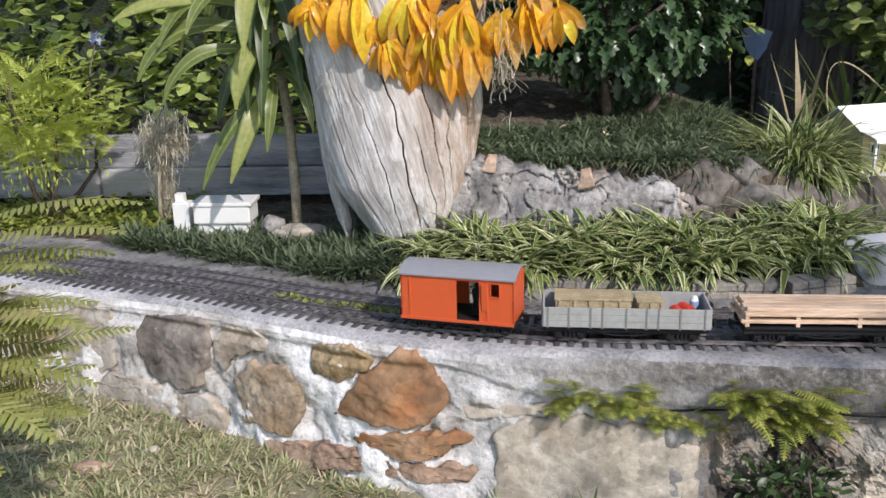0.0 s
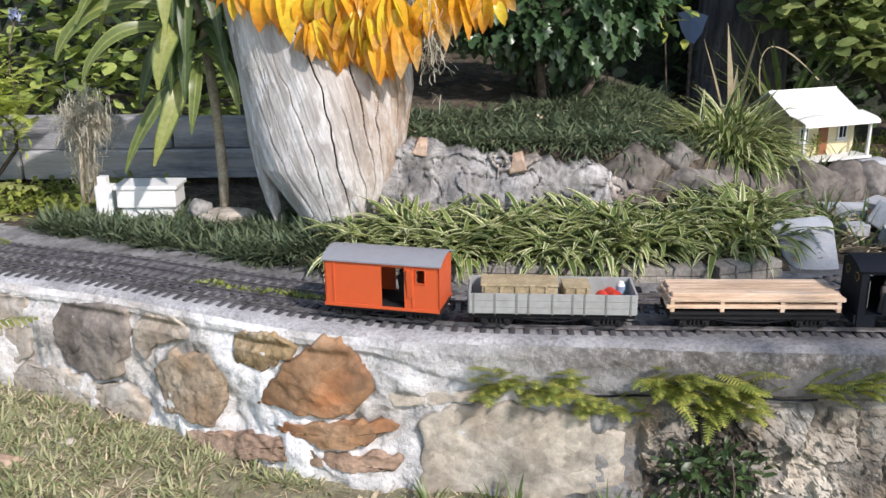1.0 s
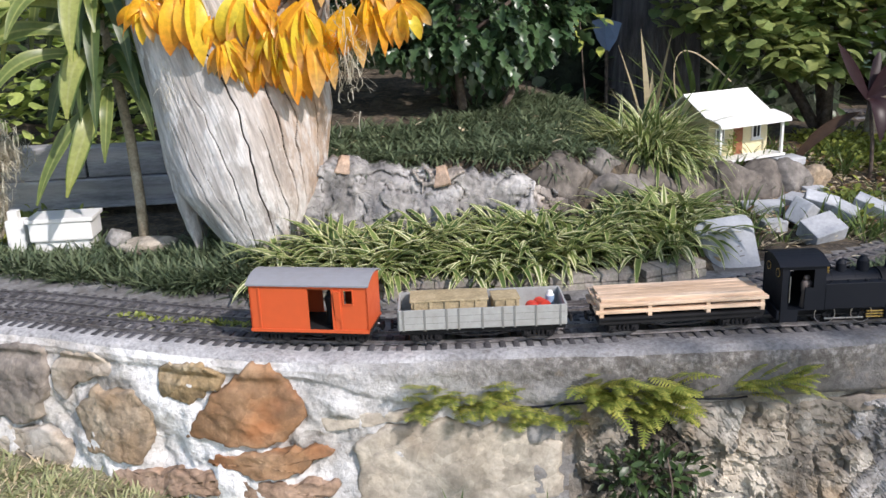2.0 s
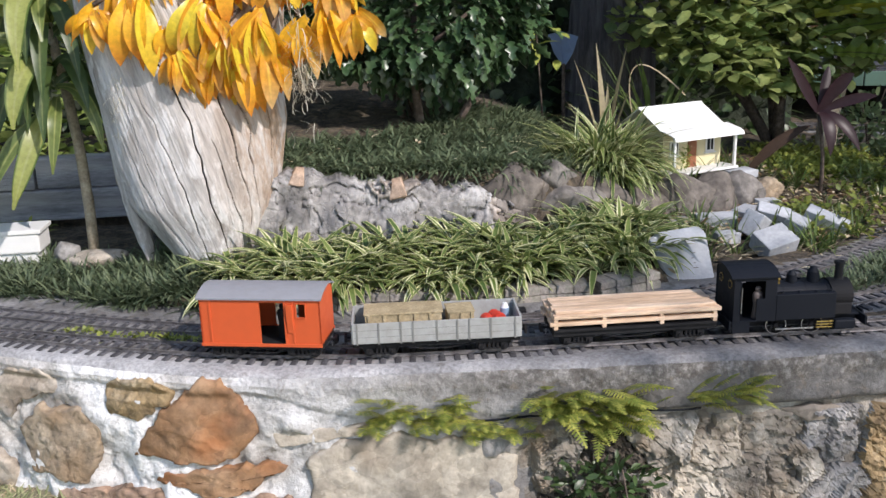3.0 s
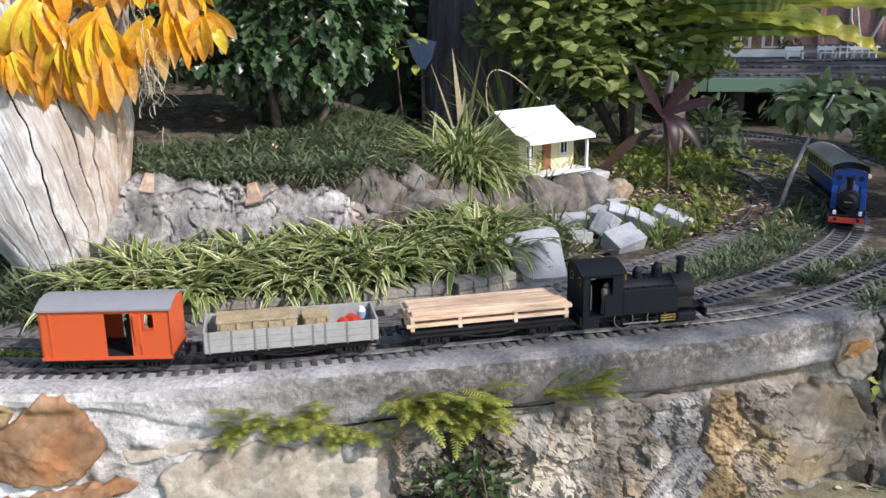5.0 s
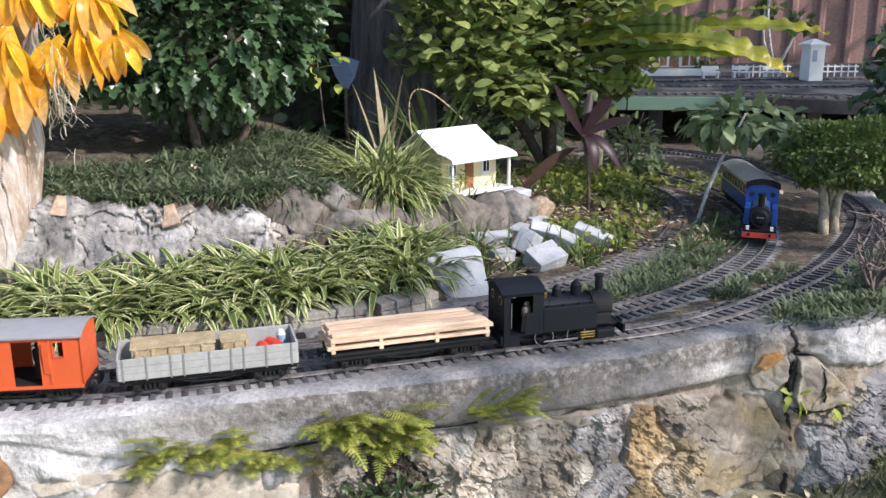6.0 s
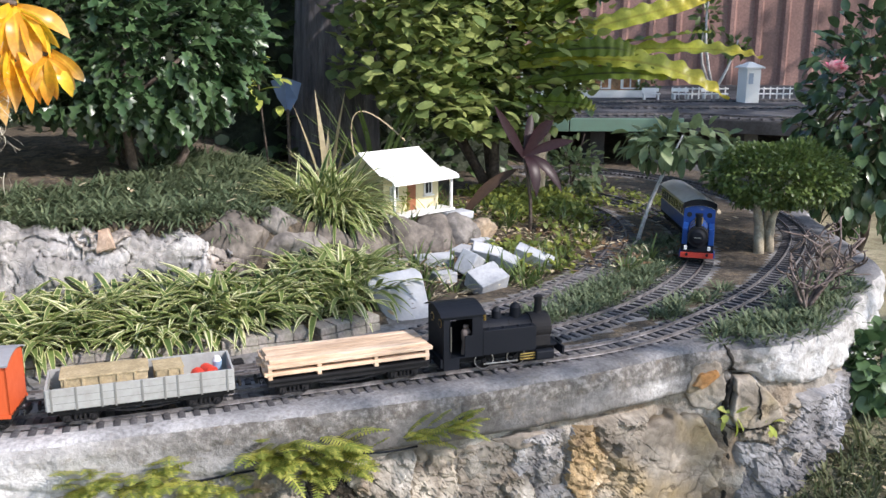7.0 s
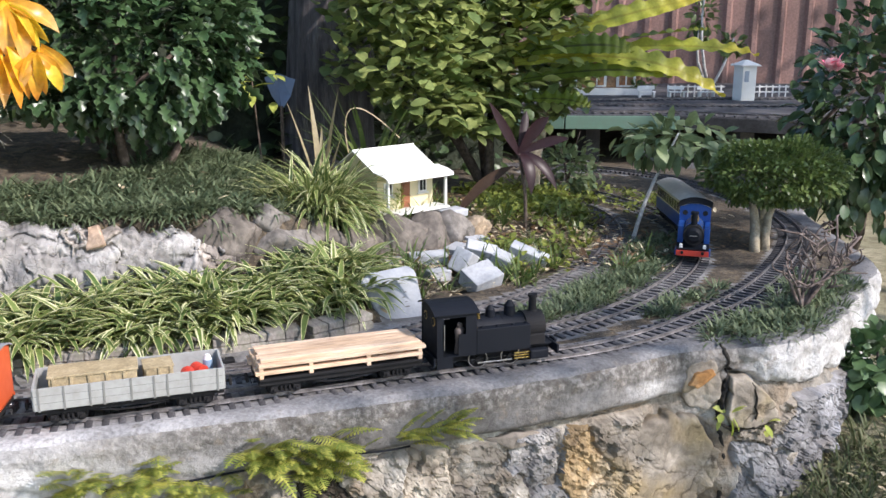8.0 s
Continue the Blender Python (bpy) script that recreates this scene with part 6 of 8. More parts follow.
p = ground_at(spread(100, -0.2, 0.76, 1.76, 2.12, border))
for geo, mat_, label_ in ((joined([tuft_blades(p, 14, (0.09, 0.165), (0.011, 0.0155), (0.45, 1.15), (0.8, 1.9), 0.018, 8, 0.12),
                                   tuft_blades(p[::2], 8, (0.06, 0.12), (0.005, 0.008), (0.8, 1.3), (0.4, 1.0), 0.012, 5)]), LIRIOPE, "green and cream striped grass border arching over the kerb"),
                          (tuft_blades(p, 7, (0.09, 0.16), (0.011, 0.0155), (0.6, 1.25), (0.7, 1.7), 0.016, 8, 0.12), LIRIOPE_PALE, "cream striped blades among the green border grass")):
    stuff("variegated_border", geo, mat_, label_, "border grass")


def dry_leaves(n, area, fn, size=(0.012, 0.03), name="fallen_leaves"):
    p = ground_at(area(n), fn, -0.006)
    return strips(p, rng.uniform(0, 6.28, n), rng.uniform(*size, n), rng.uniform(0.006, 0.014, n), rng.uniform(1.2, 1.7, n), rng.uniform(-0.5, 0.5, n), 3, "leaf", 0.1)


stuff("fallen_leaves", joined([dry_leaves(130, lambda n: spread(n, -0.3, 1.4, 1.75, 2.5), lambda x, y: bed_z(x, y) + 0.01),
                               dry_leaves(420, lambda n: spread(n, 0.82, 1.65, 1.95, 2.65), lambda x, y: bed_z(x, y) + 0.004), dry_leaves(90, lambda n: spread(n, 1.3, 2.2, 2.3, 3.0), bed_z),
                               dry_leaves(170, lambda n: spread(n, -1.2, 1.6, 0.9, 1.36), lawn_z), dry_leaves(90, lambda n: spread(n, 1.35, 2.3, 0.95, 1.45), lawn_z), dry_leaves(60, lambda n: spread(n, -0.3, 0.4, 1.2, 1.38), lawn_z, (0.02, 0.04))]), STRAW, "curled dry brown leaves scattered over soil and lawn", "dead leaves")

BROWN_LEAF = leaf("brown_dead_leaf", (0.1, 0.06, 0.035), (0.27, 0.175, 0.1), 0.7, 0.15, gloss=0.2)
stuff("brown_leaf_litter", joined([dry_leaves(900, lambda n: spread(n, 0.82, 1.75, 1.95, 2.85), lambda x, y: bed_z(x, y) + 0.004, (0.014, 0.04)), dry_leaves(160, lambda n: spread(n, 1.4, 2.0, 2.0, 2.5), bed_z)]), BROWN_LEAF,
      "brown dead leaves thick on the soil beside the cottage", "dead leaves")

# tall variegated clump beside the cottage
clump = thing("variegated_clump", "large fountain of cream-striped grass leaves beside the cottage", "ornamental grass")
c = np.array([(0.74 + dx, 2.33 + dy, float(bed_z(0.74, 2.33)) - 0.01) for dx, dy in rng.normal(0, 0.035, (16, 2))])
for k in range(len(c)):
    v, f, u = tuft_blades(c[k:k + 1], 46, (0.15, 0.26), (0.008, 0.0125), (0.1, 1.15), (0.9, 2.5), 0.03, 9, 0.12)
    part("tuft", mesh_of("tuft", v, f, LIRIOPE if k % 4 else LIRIOPE_PALE, u), None, clump)
spikes = thing("bromeliad_spikes", "upright pink and tan pointed bromeliad leaves behind the grass clump", "bromeliad")
z = float(bed_z(0.8, 2.45))
for az, ln, le in ((2.6, 0.33, 0.24), (1.9, 0.36, 0.1), (0.2, 0.36, 0.12), (0.0, 0.24, 0.22), (2.9, 0.24, 0.45), (1.2, 0.25, 0.1)):
    v, f, u = strips([(0.79, 2.46, z)], az, ln, 0.02, le, 0.12, 6, "blade", 0.2)
    part("leaf", mesh_of("leaf", v, f, SPIKE, u), None, spikes)
clump = thing("strap_clump", "upright green strap-leaved clump behind the cottage", "ornamental grass")
c = np.array([(1.02, 2.72, float(bed_z(1.02, 2.72)))] * 3)
v, f, u = tuft_blades(c, 9, (0.25, 0.42), (0.012, 0.018), (0.05, 0.5), (0.2, 1.3), 0.03, 8, 0.15)
part("leaves", mesh_of("leaves", v, f, VINE, u), None, clump)

# dark mondo grass: upper terrace, left border, islands between the tracks, bed on the wall
upper = ground_at(spread(740, -0.12, 0.95, 2.07, 2.95, lambda x, y: (y > np.interp(x, [-0.1, 0.5, 0.95], [2.075, 2.1, 2.35])) & (y < np.interp(x, [0.1, 0.3, 0.45, 0.7], [2.48, 2.56, 2.8, 2.95]))))
upper = upper[np.argsort(upper[:, 1])]
stuff("mondo_grass_terrace", tuft_blades(upper, 24, (0.032, 0.066), (0.0038, 0.006), (0.4, 1.35), (0.6, 2.0), 0.026, 5), MONDO, "dense dark green mondo grass covering the upper terrace", "ground cover")
left = ground_at(spread(330, -1.0, -0.22, 1.78, 2.22, lambda x, y: (far_from_tracks(x, y, 0.06)) & (y > np.interp(x, KERB_X, KERB_Y) - 0.01) & (y < np.interp(x, [-1, -0.22], [2.34, 2.06]))))
stuff("mondo_grass_border", tuft_blades(left, 20, (0.035, 0.07), (0.004, 0.0065), (0.3, 1.25), (0.3, 1.4), 0.024, 4), MONDO, "dark green mondo grass beside the inner track", "ground cover")


def island(x, y):
    b = np.interp(x, TRACK_B.q[:, 0][: int(len(TRACK_B.q) * 0.8)], TRACK_B.q[:, 1][: int(len(TRACK_B.q) * 0.8)])
    cc = np.interp(x, TRACK_C.q[:, 0][: int(len(TRACK_C.q) * 0.7)], TRACK_C.q[:, 1][: int(len(TRACK_C.q) * 0.7)])
    return far_from_tracks(x, y, 0.048) & (y < b) & (y > cc)


p = ground_at(spread(330, 0.92, 1.85, 1.6, 2.4, island))
stuff("mondo_grass_island", tuft_blades(p, 18, (0.02, 0.038), (0.003, 0.005), (0.4, 1.3), (0.2, 1.4), 0.024, 4), MONDO, "low dark mondo grass between the curving tracks", "ground cover")


def rim(x, y):
    e = np.interp(x, EDGE.q[:, 0][: int(len(EDGE.q) * 0.8)], EDGE.q[:, 1][: int(len(EDGE.q) * 0.8)])
    return far_from_tracks(x, y, 0.05) & (y > e + 0.02) & (x > 1.26) & (y < 1.7)


p = ground_at(spread(150, 1.26, 1.95, 1.33, 1.7, rim), sink=-0.002)
stuff("mondo_grass_rim", tuft_blades(p, 20, (0.02, 0.036), (0.003, 0.005), (0.4, 1.4), (0.2, 1.4), 0.024, 4), MONDO, "dark mondo grass on top of the white wall corner", "ground cover")

p = ground_at(spread(60, 0.83, 1.6, 1.93, 2.6, lambda x, y: far_from_tracks(x, y, 0.06)))
p = np.vstack([p, ground_at(spread(16, 0.84, 1.25, 1.87, 2.04, lambda x, y: far_from_tracks(x, y, 0.06)))])
stuff("stray_grass", tuft_blades(p, 12, (0.04, 0.1), (0.003, 0.006), (0.2, 1.1), (0.2, 1.3), 0.012, 5), VINE, "stray green grass among leaf litter and paving blocks", "grass")
p = ground_at(spread(150, 0.83, 1.62, 1.9, 2.65, lambda x, y: far_from_tracks(x, y, 0.055)))
stuff("dry_grass", tuft_blades(p, 9, (0.02, 0.06), (0.003, 0.006), (0.9, 1.6), (0.0, 0.6), 0.02, 4), STRAW, "dry straw and dead blades among the paving blocks", "straw")
# weeds between the tracks and beside the planter
p = ground_at(spread(60, -0.5, -0.06, 1.5, 1.8, lambda x, y: far_from_tracks(x, y, 0.04) & (y > np.interp(x, [-0.5, -0.1], [1.675, 1.53])) & (y < np.interp(x, [-0.5, -0.1], [1.775, 1.64]))))
stuff("track_weeds", strips(np.repeat(p, 14, 0) + rng.normal(0, 0.008, (840, 3)) * (1, 1, 0.3), rng.uniform(0, 6.28, 840), rng.uniform(0.008, 0.018, 840), rng.uniform(0.006, 0.011, 840),
                            rng.uniform(0.3, 1.4, 840), rng.uniform(0.2, 0.8, 840), 2, "leaf", 0.1), LIME, "small lime green weeds growing between the tracks", "weeds")
p = ground_at(np.vstack([spread(260, -1.7, -0.75, 2.25, 2.56), spread(100, 1.5, 2.1, 2.45, 3.1, lambda x, y: far_from_tracks(x, y, 0.05)), spread(26, 1.2, 1.6, 2.15, 2.6, lambda x, y: far_from_tracks(x, y, 0.05)), spread(40, 1.12, 1.4, 1.98, 2.2, lambda x, y: far_from_tracks(x, y, 0.055)), spread(200, 1.42, 1.75, 2.5, 2.95, lambda x, y: far_from_tracks(x, y, 0.05))]))
m = len(p) * 12
stuff("creeping_ground_cover", strips(np.repeat(p, 12, 0) + rng.normal(0, 0.02, (m, 3)) * (1, 1, 0.6) + (0, 0, 0.012), rng.uniform(0, 6.28, m), rng.uniform(0.012, 0.03, m), rng.uniform(0.01, 0.018, m),
                                      rng.uniform(0.5, 1.5, m), rng.uniform(0.2, 0.9, m), 3, "leaf", 0.12), LIME, "creeping green ground cover among the rocks", "ground cover")

# lawn
near = spread(6200, -1.9, 0.75, 0.75, 1.75, lambda x, y: (y < np.interp(x, EDGE.q[:, 0], EDGE.q[:, 1]) - 0.05) & (((x + 0.27) / 0.15) ** 2 + ((y - 1.34) / 0.07) ** 2 > rng.uniform(0.5, 1.3, len(x))))
p = ground_at(near, lawn_z)
k = rng.random(len(p))
patch = np.array([fbm(x * 3, y * 3, 4.0) for x, y in near])
stuff("lawn_grass", tuft_blades(p[patch > -0.2], 8, (0.016, 0.044), (0.0026, 0.0048), (0.3, 1.4), (0.2, 1.4), 0.014, 3), TURF, "short patchy lawn grass", "grass")
stuff("lawn_straw", tuft_blades(p[k < 0.75], 7, (0.015, 0.045), (0.0018, 0.0036), (0.9, 1.6), (0.0, 0.5), 0.02, 3), STRAW, "dry straw lying in the lawn", "straw")
# TURF's tone darkened: tree shade at the wall's end painted into the blades
SHADED_TURF = leaf("shaded_grass_blade", (0.055, 0.078, 0.03), (0.17, 0.18, 0.09), 0.6, 0.2, gloss=0.3)
right = ground_at(spread(1500, 1.3, 2.7, 0.9, 1.7, lambda x, y: y < np.interp(x, EDGE.q[:, 0][: int(len(EDGE.q) * 0.8)], EDGE.q[:, 1][: int(len(EDGE.q) * 0.8)]) - 0.04), lawn_z)
stuff("rough_grass", tuft_blades(right, 8, (0.025, 0.065), (0.0025, 0.005), (0.2, 1.3), (0.2, 1.3), 0.018, 4), SHADED_TURF, "rough grass at the foot of the wall", "grass")
for x, y in ((-0.03, 1.34), (0.12, 1.33), (0.27, 1.32), (0.4, 1.31), (0.33, 1.32), (0.08, 1.34), (0.55, 1.3)):
    t = thing("weed_tuft", "dark green weed tuft sprouting at the wall's foot", "weed", pose(x, y, float(lawn_z(x, y)) - 0.004), "weeds along the wall")
    v, f, u = tuft_blades(np.zeros((1, 3)), 12, (0.04, 0.085), (0.004, 0.007), (0.1, 0.8), (0.2, 0.9), 0.006, 4, 0.1)
    part("leaves", mesh_of("leaves", v, f, VINE, u), None, t)

# ---- shrubs, ferns and trees ----
def cloud(n, centre, radii, size, wide, shell=0.55, segs=3, shape="leaf", fold=0.12, droop=0.0, floor=-9):
    """Leaves in an uneven ellipsoid, thickest towards its outside, facing out and up."""
    d = rng.normal(0, 1, (n, 3))
    d /= np.linalg.norm(d, axis=1)[:, None]
    r = shell + (1 - shell) * rng.random(n) ** 0.6
    lump = np.array([1 + 0.28 * fbm(a[0] * 2.2 + centre[0] * 7, a[1] * 2.2, a[2] * 2.2 + centre[1]) for a in d])
    pos = np.array(centre) + d * r[:, None] * lump[:, None] * np.array(radii)
    pos[:, 2] = np.maximum(pos[:, 2], floor + rng.random(n) * 0.03)
    az = np.arctan2(d[:, 1], d[:, 0]) + rng.normal(0, 0.8, n)
    lean = np.clip(np.arccos(np.clip(d[:, 2], -1, 1)) + rng.normal(0.1 + droop, 0.5, n), 0.1, 2.9)
    return strips(pos, az, rng.uniform(*size, n), rng.uniform(*wide, n), lean, rng.uniform(0.1, 0.9, n), segs, shape, fold, roll=rng.normal(0, 0.5, n))


def stems(bm, base, tips, r0, r1, bend=0.15, seg=7):
    """Bent tapering stems from a base to each tip."""
    for tip in tips:
        a, b = Vector(base), Vector(tip)
        side = Vector((rng.normal(), rng.normal(), 0)) * bend * (b - a).length
        pts = [a.lerp(b, t) + side * math.sin(math.pi * t) for t in (0, 0.25, 0.5, 0.75, 1)]
        way = (b - a).to_track_quat("Z", "Y")
        rings = []
        for i, q in enumerate(pts):
            r = r0 + (r1 - r0) * i / 4
            rings.append([q + way @ Vector((r * math.cos(k * math.tau / seg), r * math.sin(k * math.tau / seg), 0)) for k in range(seg)])
        loft(bm, rings)
    return bm


def shrub(name, label, category, crown, mat, base=None, tips=(), r0=0.01, r1=0.004, bark=TWIG, crown_name="foliage"):
    t = thing(name, label, category)
    v, f, u = crown
    part(crown_name, mesh_of(crown_name, v, f, mat, u), None, t)
    if base is not None:
        for tip in tips:
            part("stem", stems(bmesh.new(), base, [tip], r0, r1), bark, t, smooth=True)
    return t


def frond(root, az, length, lean, curl, width, pairs=24, segs=18, droop=0.25):
    """A fern frond: arching midrib with pairs of pointed leaflets."""
    p = np.array(root, float)
    pts, tans, sides, ups = [], [], [], []
    for k in range(segs + 1):
        s = k / segs
        th = lean + curl * s
        t = np.array((math.sin(th) * math.cos(az), math.sin(th) * math.sin(az), math.cos(th)))
        pts.append(p.copy()), tans.append(t)
        sides.append(np.array((-math.sin(az), math.cos(az), 0.0)))
        ups.append(np.cross(t, sides[-1]) * -1)
        p = p + t * length / segs
    v, f, u = [], [], []
    at = np.linspace(0.1, 0.99, pairs)
    for s in at:
        x = s * segs
        i = min(segs - 1, int(x))
        w = x - i
        q = pts[i] * (1 - w) + pts[i + 1] * w
        t, sd, up = tans[i], sides[i], ups[i]
        ln = width * (math.sin(math.pi * (0.12 + 0.86 * s)) ** 0.7) * rng.uniform(0.85, 1.1)
        th = length / pairs * 0.6
        for sgn in (-1, 1):
            d = sd * sgn * 0.93 + t * 0.36 - np.array((0, 0, droop)) * rng.uniform(0.3, 1.2)
            b = len(v)
            v += [q - t * th * 0.4, q + t * th * 0.6, q + d * ln * 0.5 + t * th * 0.7, q + d * ln, q + d * ln * 0.5 - t * th * 0.4]
            u += [(0.4, 0), (0.6, 0), (0.7, 0.5), (0.5, 1), (0.3, 0.5)]
            f += [(b, b + 1, b + 2, b + 4), (b + 4, b + 2, b + 3, b + 3)]
    tri = [(a, b_, c) for a, b_, c, d in f if c == d]
    quad = [(a, b_, c, d) for a, b_, c, d in f]
    for i in range(segs):
        b = len(v)
        h = 0.0014 + 0.001 * (1 - i / segs)
        v += [pts[i] + sides[i] * h, pts[i] - sides[i] * h, pts[i + 1] - sides[i] * h * 0.8, pts[i + 1] + sides[i] * h * 0.8]
        u += [(0.5, 0)] * 4
        quad.append((b, b + 1, b + 2, b + 3))
    # the pointed ends are triangles: give each its own corner
    out = []
    for a, b_, c, d in quad:
        if c == d:
            v.append(np.array(v[c]) + 1e-4)
            u.append(u[c])
            d = len(v) - 1
        out.append((a, b_, c, d))
    return np.array(v, float), np.array(out), np.array(u, float)


def ribbon(a, b, c, width, face=(0, -1, 0.45), segs=16, fold=0.1, wave=0.0, waves=5.0, blunt=0.0, twist=0.0):
    """A strap leaf that bends from a past b to c, its upper side turned towards face."""
    a, b, c, face = Vector(a), Vector(b), Vector(c), Vector(face).normalized()
    v, u, f = [], [], []
    for k in range(segs + 1):
        s = k / segs
        p = a.lerp(b, s).lerp(b.lerp(c, s), s)
        t = ((b - a) * (1 - s) + (c - b) * s).normalized()
        side = t.cross(face).normalized()
        side = Matrix.Rotation(twist * (s - 0.3), 3, t) @ side
        up = side.cross(t)
        w = width / 2 * max(0.03 + blunt, min(1.0, 0.4 + 1.3 * s) * (1 - max(0.0, (s - 0.5) / 0.5) ** 2.6))
        e1, e2 = wave * width * math.sin(waves * math.tau * s), wave * width * math.sin(waves * math.tau * s + 1.9)
        v += [p + side * (w + 0.3 * e1) + up * (fold * w * 2 + e1), p, p - side * (w + 0.3 * e2) + up * (fold * w * 2 + e2)]
        u += [(0, s), (0.5, s), (1, s)]
        if k:
            q = 3 * k - 3
            f += [(q, q + 1, q + 4, q + 3), (q + 1, q + 2, q + 5, q + 4)]
    return np.array(v), np.array(f), np.array(u)


def fern(name, label, fronds, mat, group=""):
    t = thing(name, label, "fern", group=group)
    for args in fronds:
        v, f, u = frond(*args)
        part("frond", mesh_of("frond", v, f, mat, u), None, t)
    return t


def wall_fern(x, z, n, way, fan, long, wide, label):
    """A clump of short fronds fanning out of a crack in the wall."""
    spec = []
    for _ in range(n):
        dx = rng.uniform(-wide, wide)
        r = wall_at(x + dx, z + rng.normal(0, 0.012), 0.0)
        az = way + dx / max(wide, 0.01) * 0.5 * fan + rng.normal(0, 0.5 * fan)
        spec.append(((r.x, r.y + 0.004, r.z), az, rng.uniform(*long), rng.uniform(0.55, 1.45), rng.uniform(0.4, 1.15), rng.uniform(0.014, 0.022), int(rng.uniform(13, 18)), 12, 0.15))
    return fern("wall_fern", label, spec, FERN, "ferns growing out of the wall")


wall_fern(0.15, -0.075, 44, -1.75, 0.8, (0.04, 0.075), 0.075, "yellow-green fern hanging from a crack under the concrete edge")
wall_fern(0.27, -0.11, 18, -1.5, 1.0, (0.035, 0.065), 0.04, "small fern sprig in a wall crack")
wall_fern(0.42, -0.07, 62, -1.2, 0.8, (0.05, 0.1), 0.07, "lush green fern hanging over the stones")
wall_fern(0.47, -0.115, 30, -1.1, 0.7, (0.05, 0.095), 0.045, "green fern spreading below the concrete edge")
wall_fern(0.63, -0.066, 22, -0.7, 0.7, (0.04, 0.085), 0.055, "fern sprouting along the wall edge")
# fern in front of the wall at its end
SOFT_FERN = leaf("soft_pale_fern", (0.3, 0.34, 0.09), (0.48, 0.48, 0.18), 0.6, 0.45)
spec = [((-0.84, 1.0, 0.2), 0.05, 0.44, 0.55, 1.25, 0.055, 44, 24, 0.15), ((-0.84, 1.0, 0.19), -0.05, 0.42, 0.6, 1.2, 0.055, 42, 24, 0.15), ((-0.85, 0.98, 0.16), 0.12, 0.4, 0.55, 1.3, 0.055, 40, 24, 0.15)]
for k in range(36):
    spec.append(((-0.84 + rng.normal(0, 0.03), 0.99 + rng.normal(0, 0.05), 0.02 + rng.uniform(0, 0.17)), rng.uniform(-0.3, 0.4), rng.uniform(0.24, 0.36), rng.uniform(0.35, 1.0), rng.uniform(0.8, 1.5), 0.052, 36, 18, 0.2))
fern("lawn_fern", "large soft pale fern arching over the lawn edge", spec, SOFT_FERN)

# orange epiphyte on the stump
epi = thing("orange_epiphyte", "cluster of hanging orange and yellow leaves on top of the stump", "epiphyte plant")
# rosettes: place, leaves, length, how wide they fan
ROSETTES = [((-0.42, 1.96, 0.595), 6, 0.085, 1.1), ((-0.335, 1.95, 0.625), 4, 0.145, 0.35), ((-0.345, 1.97, 0.66), 5, 0.12, 0.7), ((-0.256, 1.93, 0.505), 8, 0.085, 0.8), ((-0.2, 1.945, 0.5), 5, 0.105, 0.5), ((-0.3, 1.95, 0.57), 5, 0.1, 0.5), ((-0.21, 1.94, 0.6), 7, 0.11, 0.7),
            ((-0.168, 1.93, 0.55), 8, 0.125, 0.6), ((-0.14, 1.945, 0.495), 6, 0.11, 0.4), ((-0.11, 1.94, 0.575), 8, 0.125, 0.7), ((-0.085, 1.95, 0.515), 6, 0.12, 0.5), ((-0.02, 1.95, 0.565), 5, 0.115, 0.6), ((0.035, 1.96, 0.575), 4, 0.1, 0.5),
            ((0.095, 1.96, 0.565), 6, 0.09, 1.2), ((-0.42, 2.0, 0.7), 8, 0.11, 1.1), ((-0.27, 1.97, 0.69), 9, 0.12, 0.9), ((-0.17, 1.97, 0.68), 9, 0.12, 0.9), ((-0.06, 1.97, 0.69), 9, 0.12, 0.9), ((0.05, 1.98, 0.66), 8, 0.11, 1.1)]
for (x, y, z), n, long, fan in ROSETTES:
    n, z = round(n * 1.3), z - 0.012
    for k in range(n):
        t = (k + 0.5 + rng.normal(0, 0.25)) / n * 2 - 1
        ln = long * rng.uniform(0.8, 1.15)
        turn = t * fan
        fore = rng.uniform(0.12, 0.4)                   # how far it bows towards the camera
        tip = (x + ln * math.sin(turn) * 0.9, y - ln * fore * 0.6 + 0.02 * abs(t), z - ln * math.cos(turn) * rng.uniform(0.85, 1.0))
        mid = (x + ln * math.sin(turn * 1.2) * 0.5, y - ln * fore - 0.01, z - ln * math.cos(turn) * 0.38 + 0.012)
        v, f, u = ribbon((x + rng.normal(0, 0.008), y + rng.normal(0, 0.012), z + rng.normal(0, 0.012)), mid, tip, ln * rng.uniform(0.27, 0.36), (rng.normal(0.25, 0.7), -1, rng.uniform(-0.2, 0.5)), 14, 0.19, 0.02, 1.5, 0.0, rng.normal(0, 0.5))
        part("leaf", mesh_of("leaf", v, f, (ORANGE_LEAF, AMBER_LEAF, YELLOW_LEAF)[int(rng.choice(3, p=(0.45, 0.37, 0.18)))], u), None, epi)
bm = stems(bmesh.new(), (-0.15, 2.08, 0.72), [r_[0] for r_ in ROSETTES], 0.008, 0.005)
part("stem", bm, TWIG, epi, smooth=True)


def moss(name, label, centre, radii, n, long=(0.03, 0.07), width=0.0016):
    d = rng.normal(0, 0.5, (n, 3))
    pos = np.array(centre) + d * np.array(radii)
    t = thing(name, label, "hanging moss")
    v, f, u = strips(pos, rng.uniform(0, 6.28, n), rng.uniform(*long, n), width, rng.uniform(0.4, 2.6, n), rng.normal(0, 2.2, n), 5, "plain")
    part("tangle", mesh_of("tangle", v, f, MOSS, u), None, t)
    return t


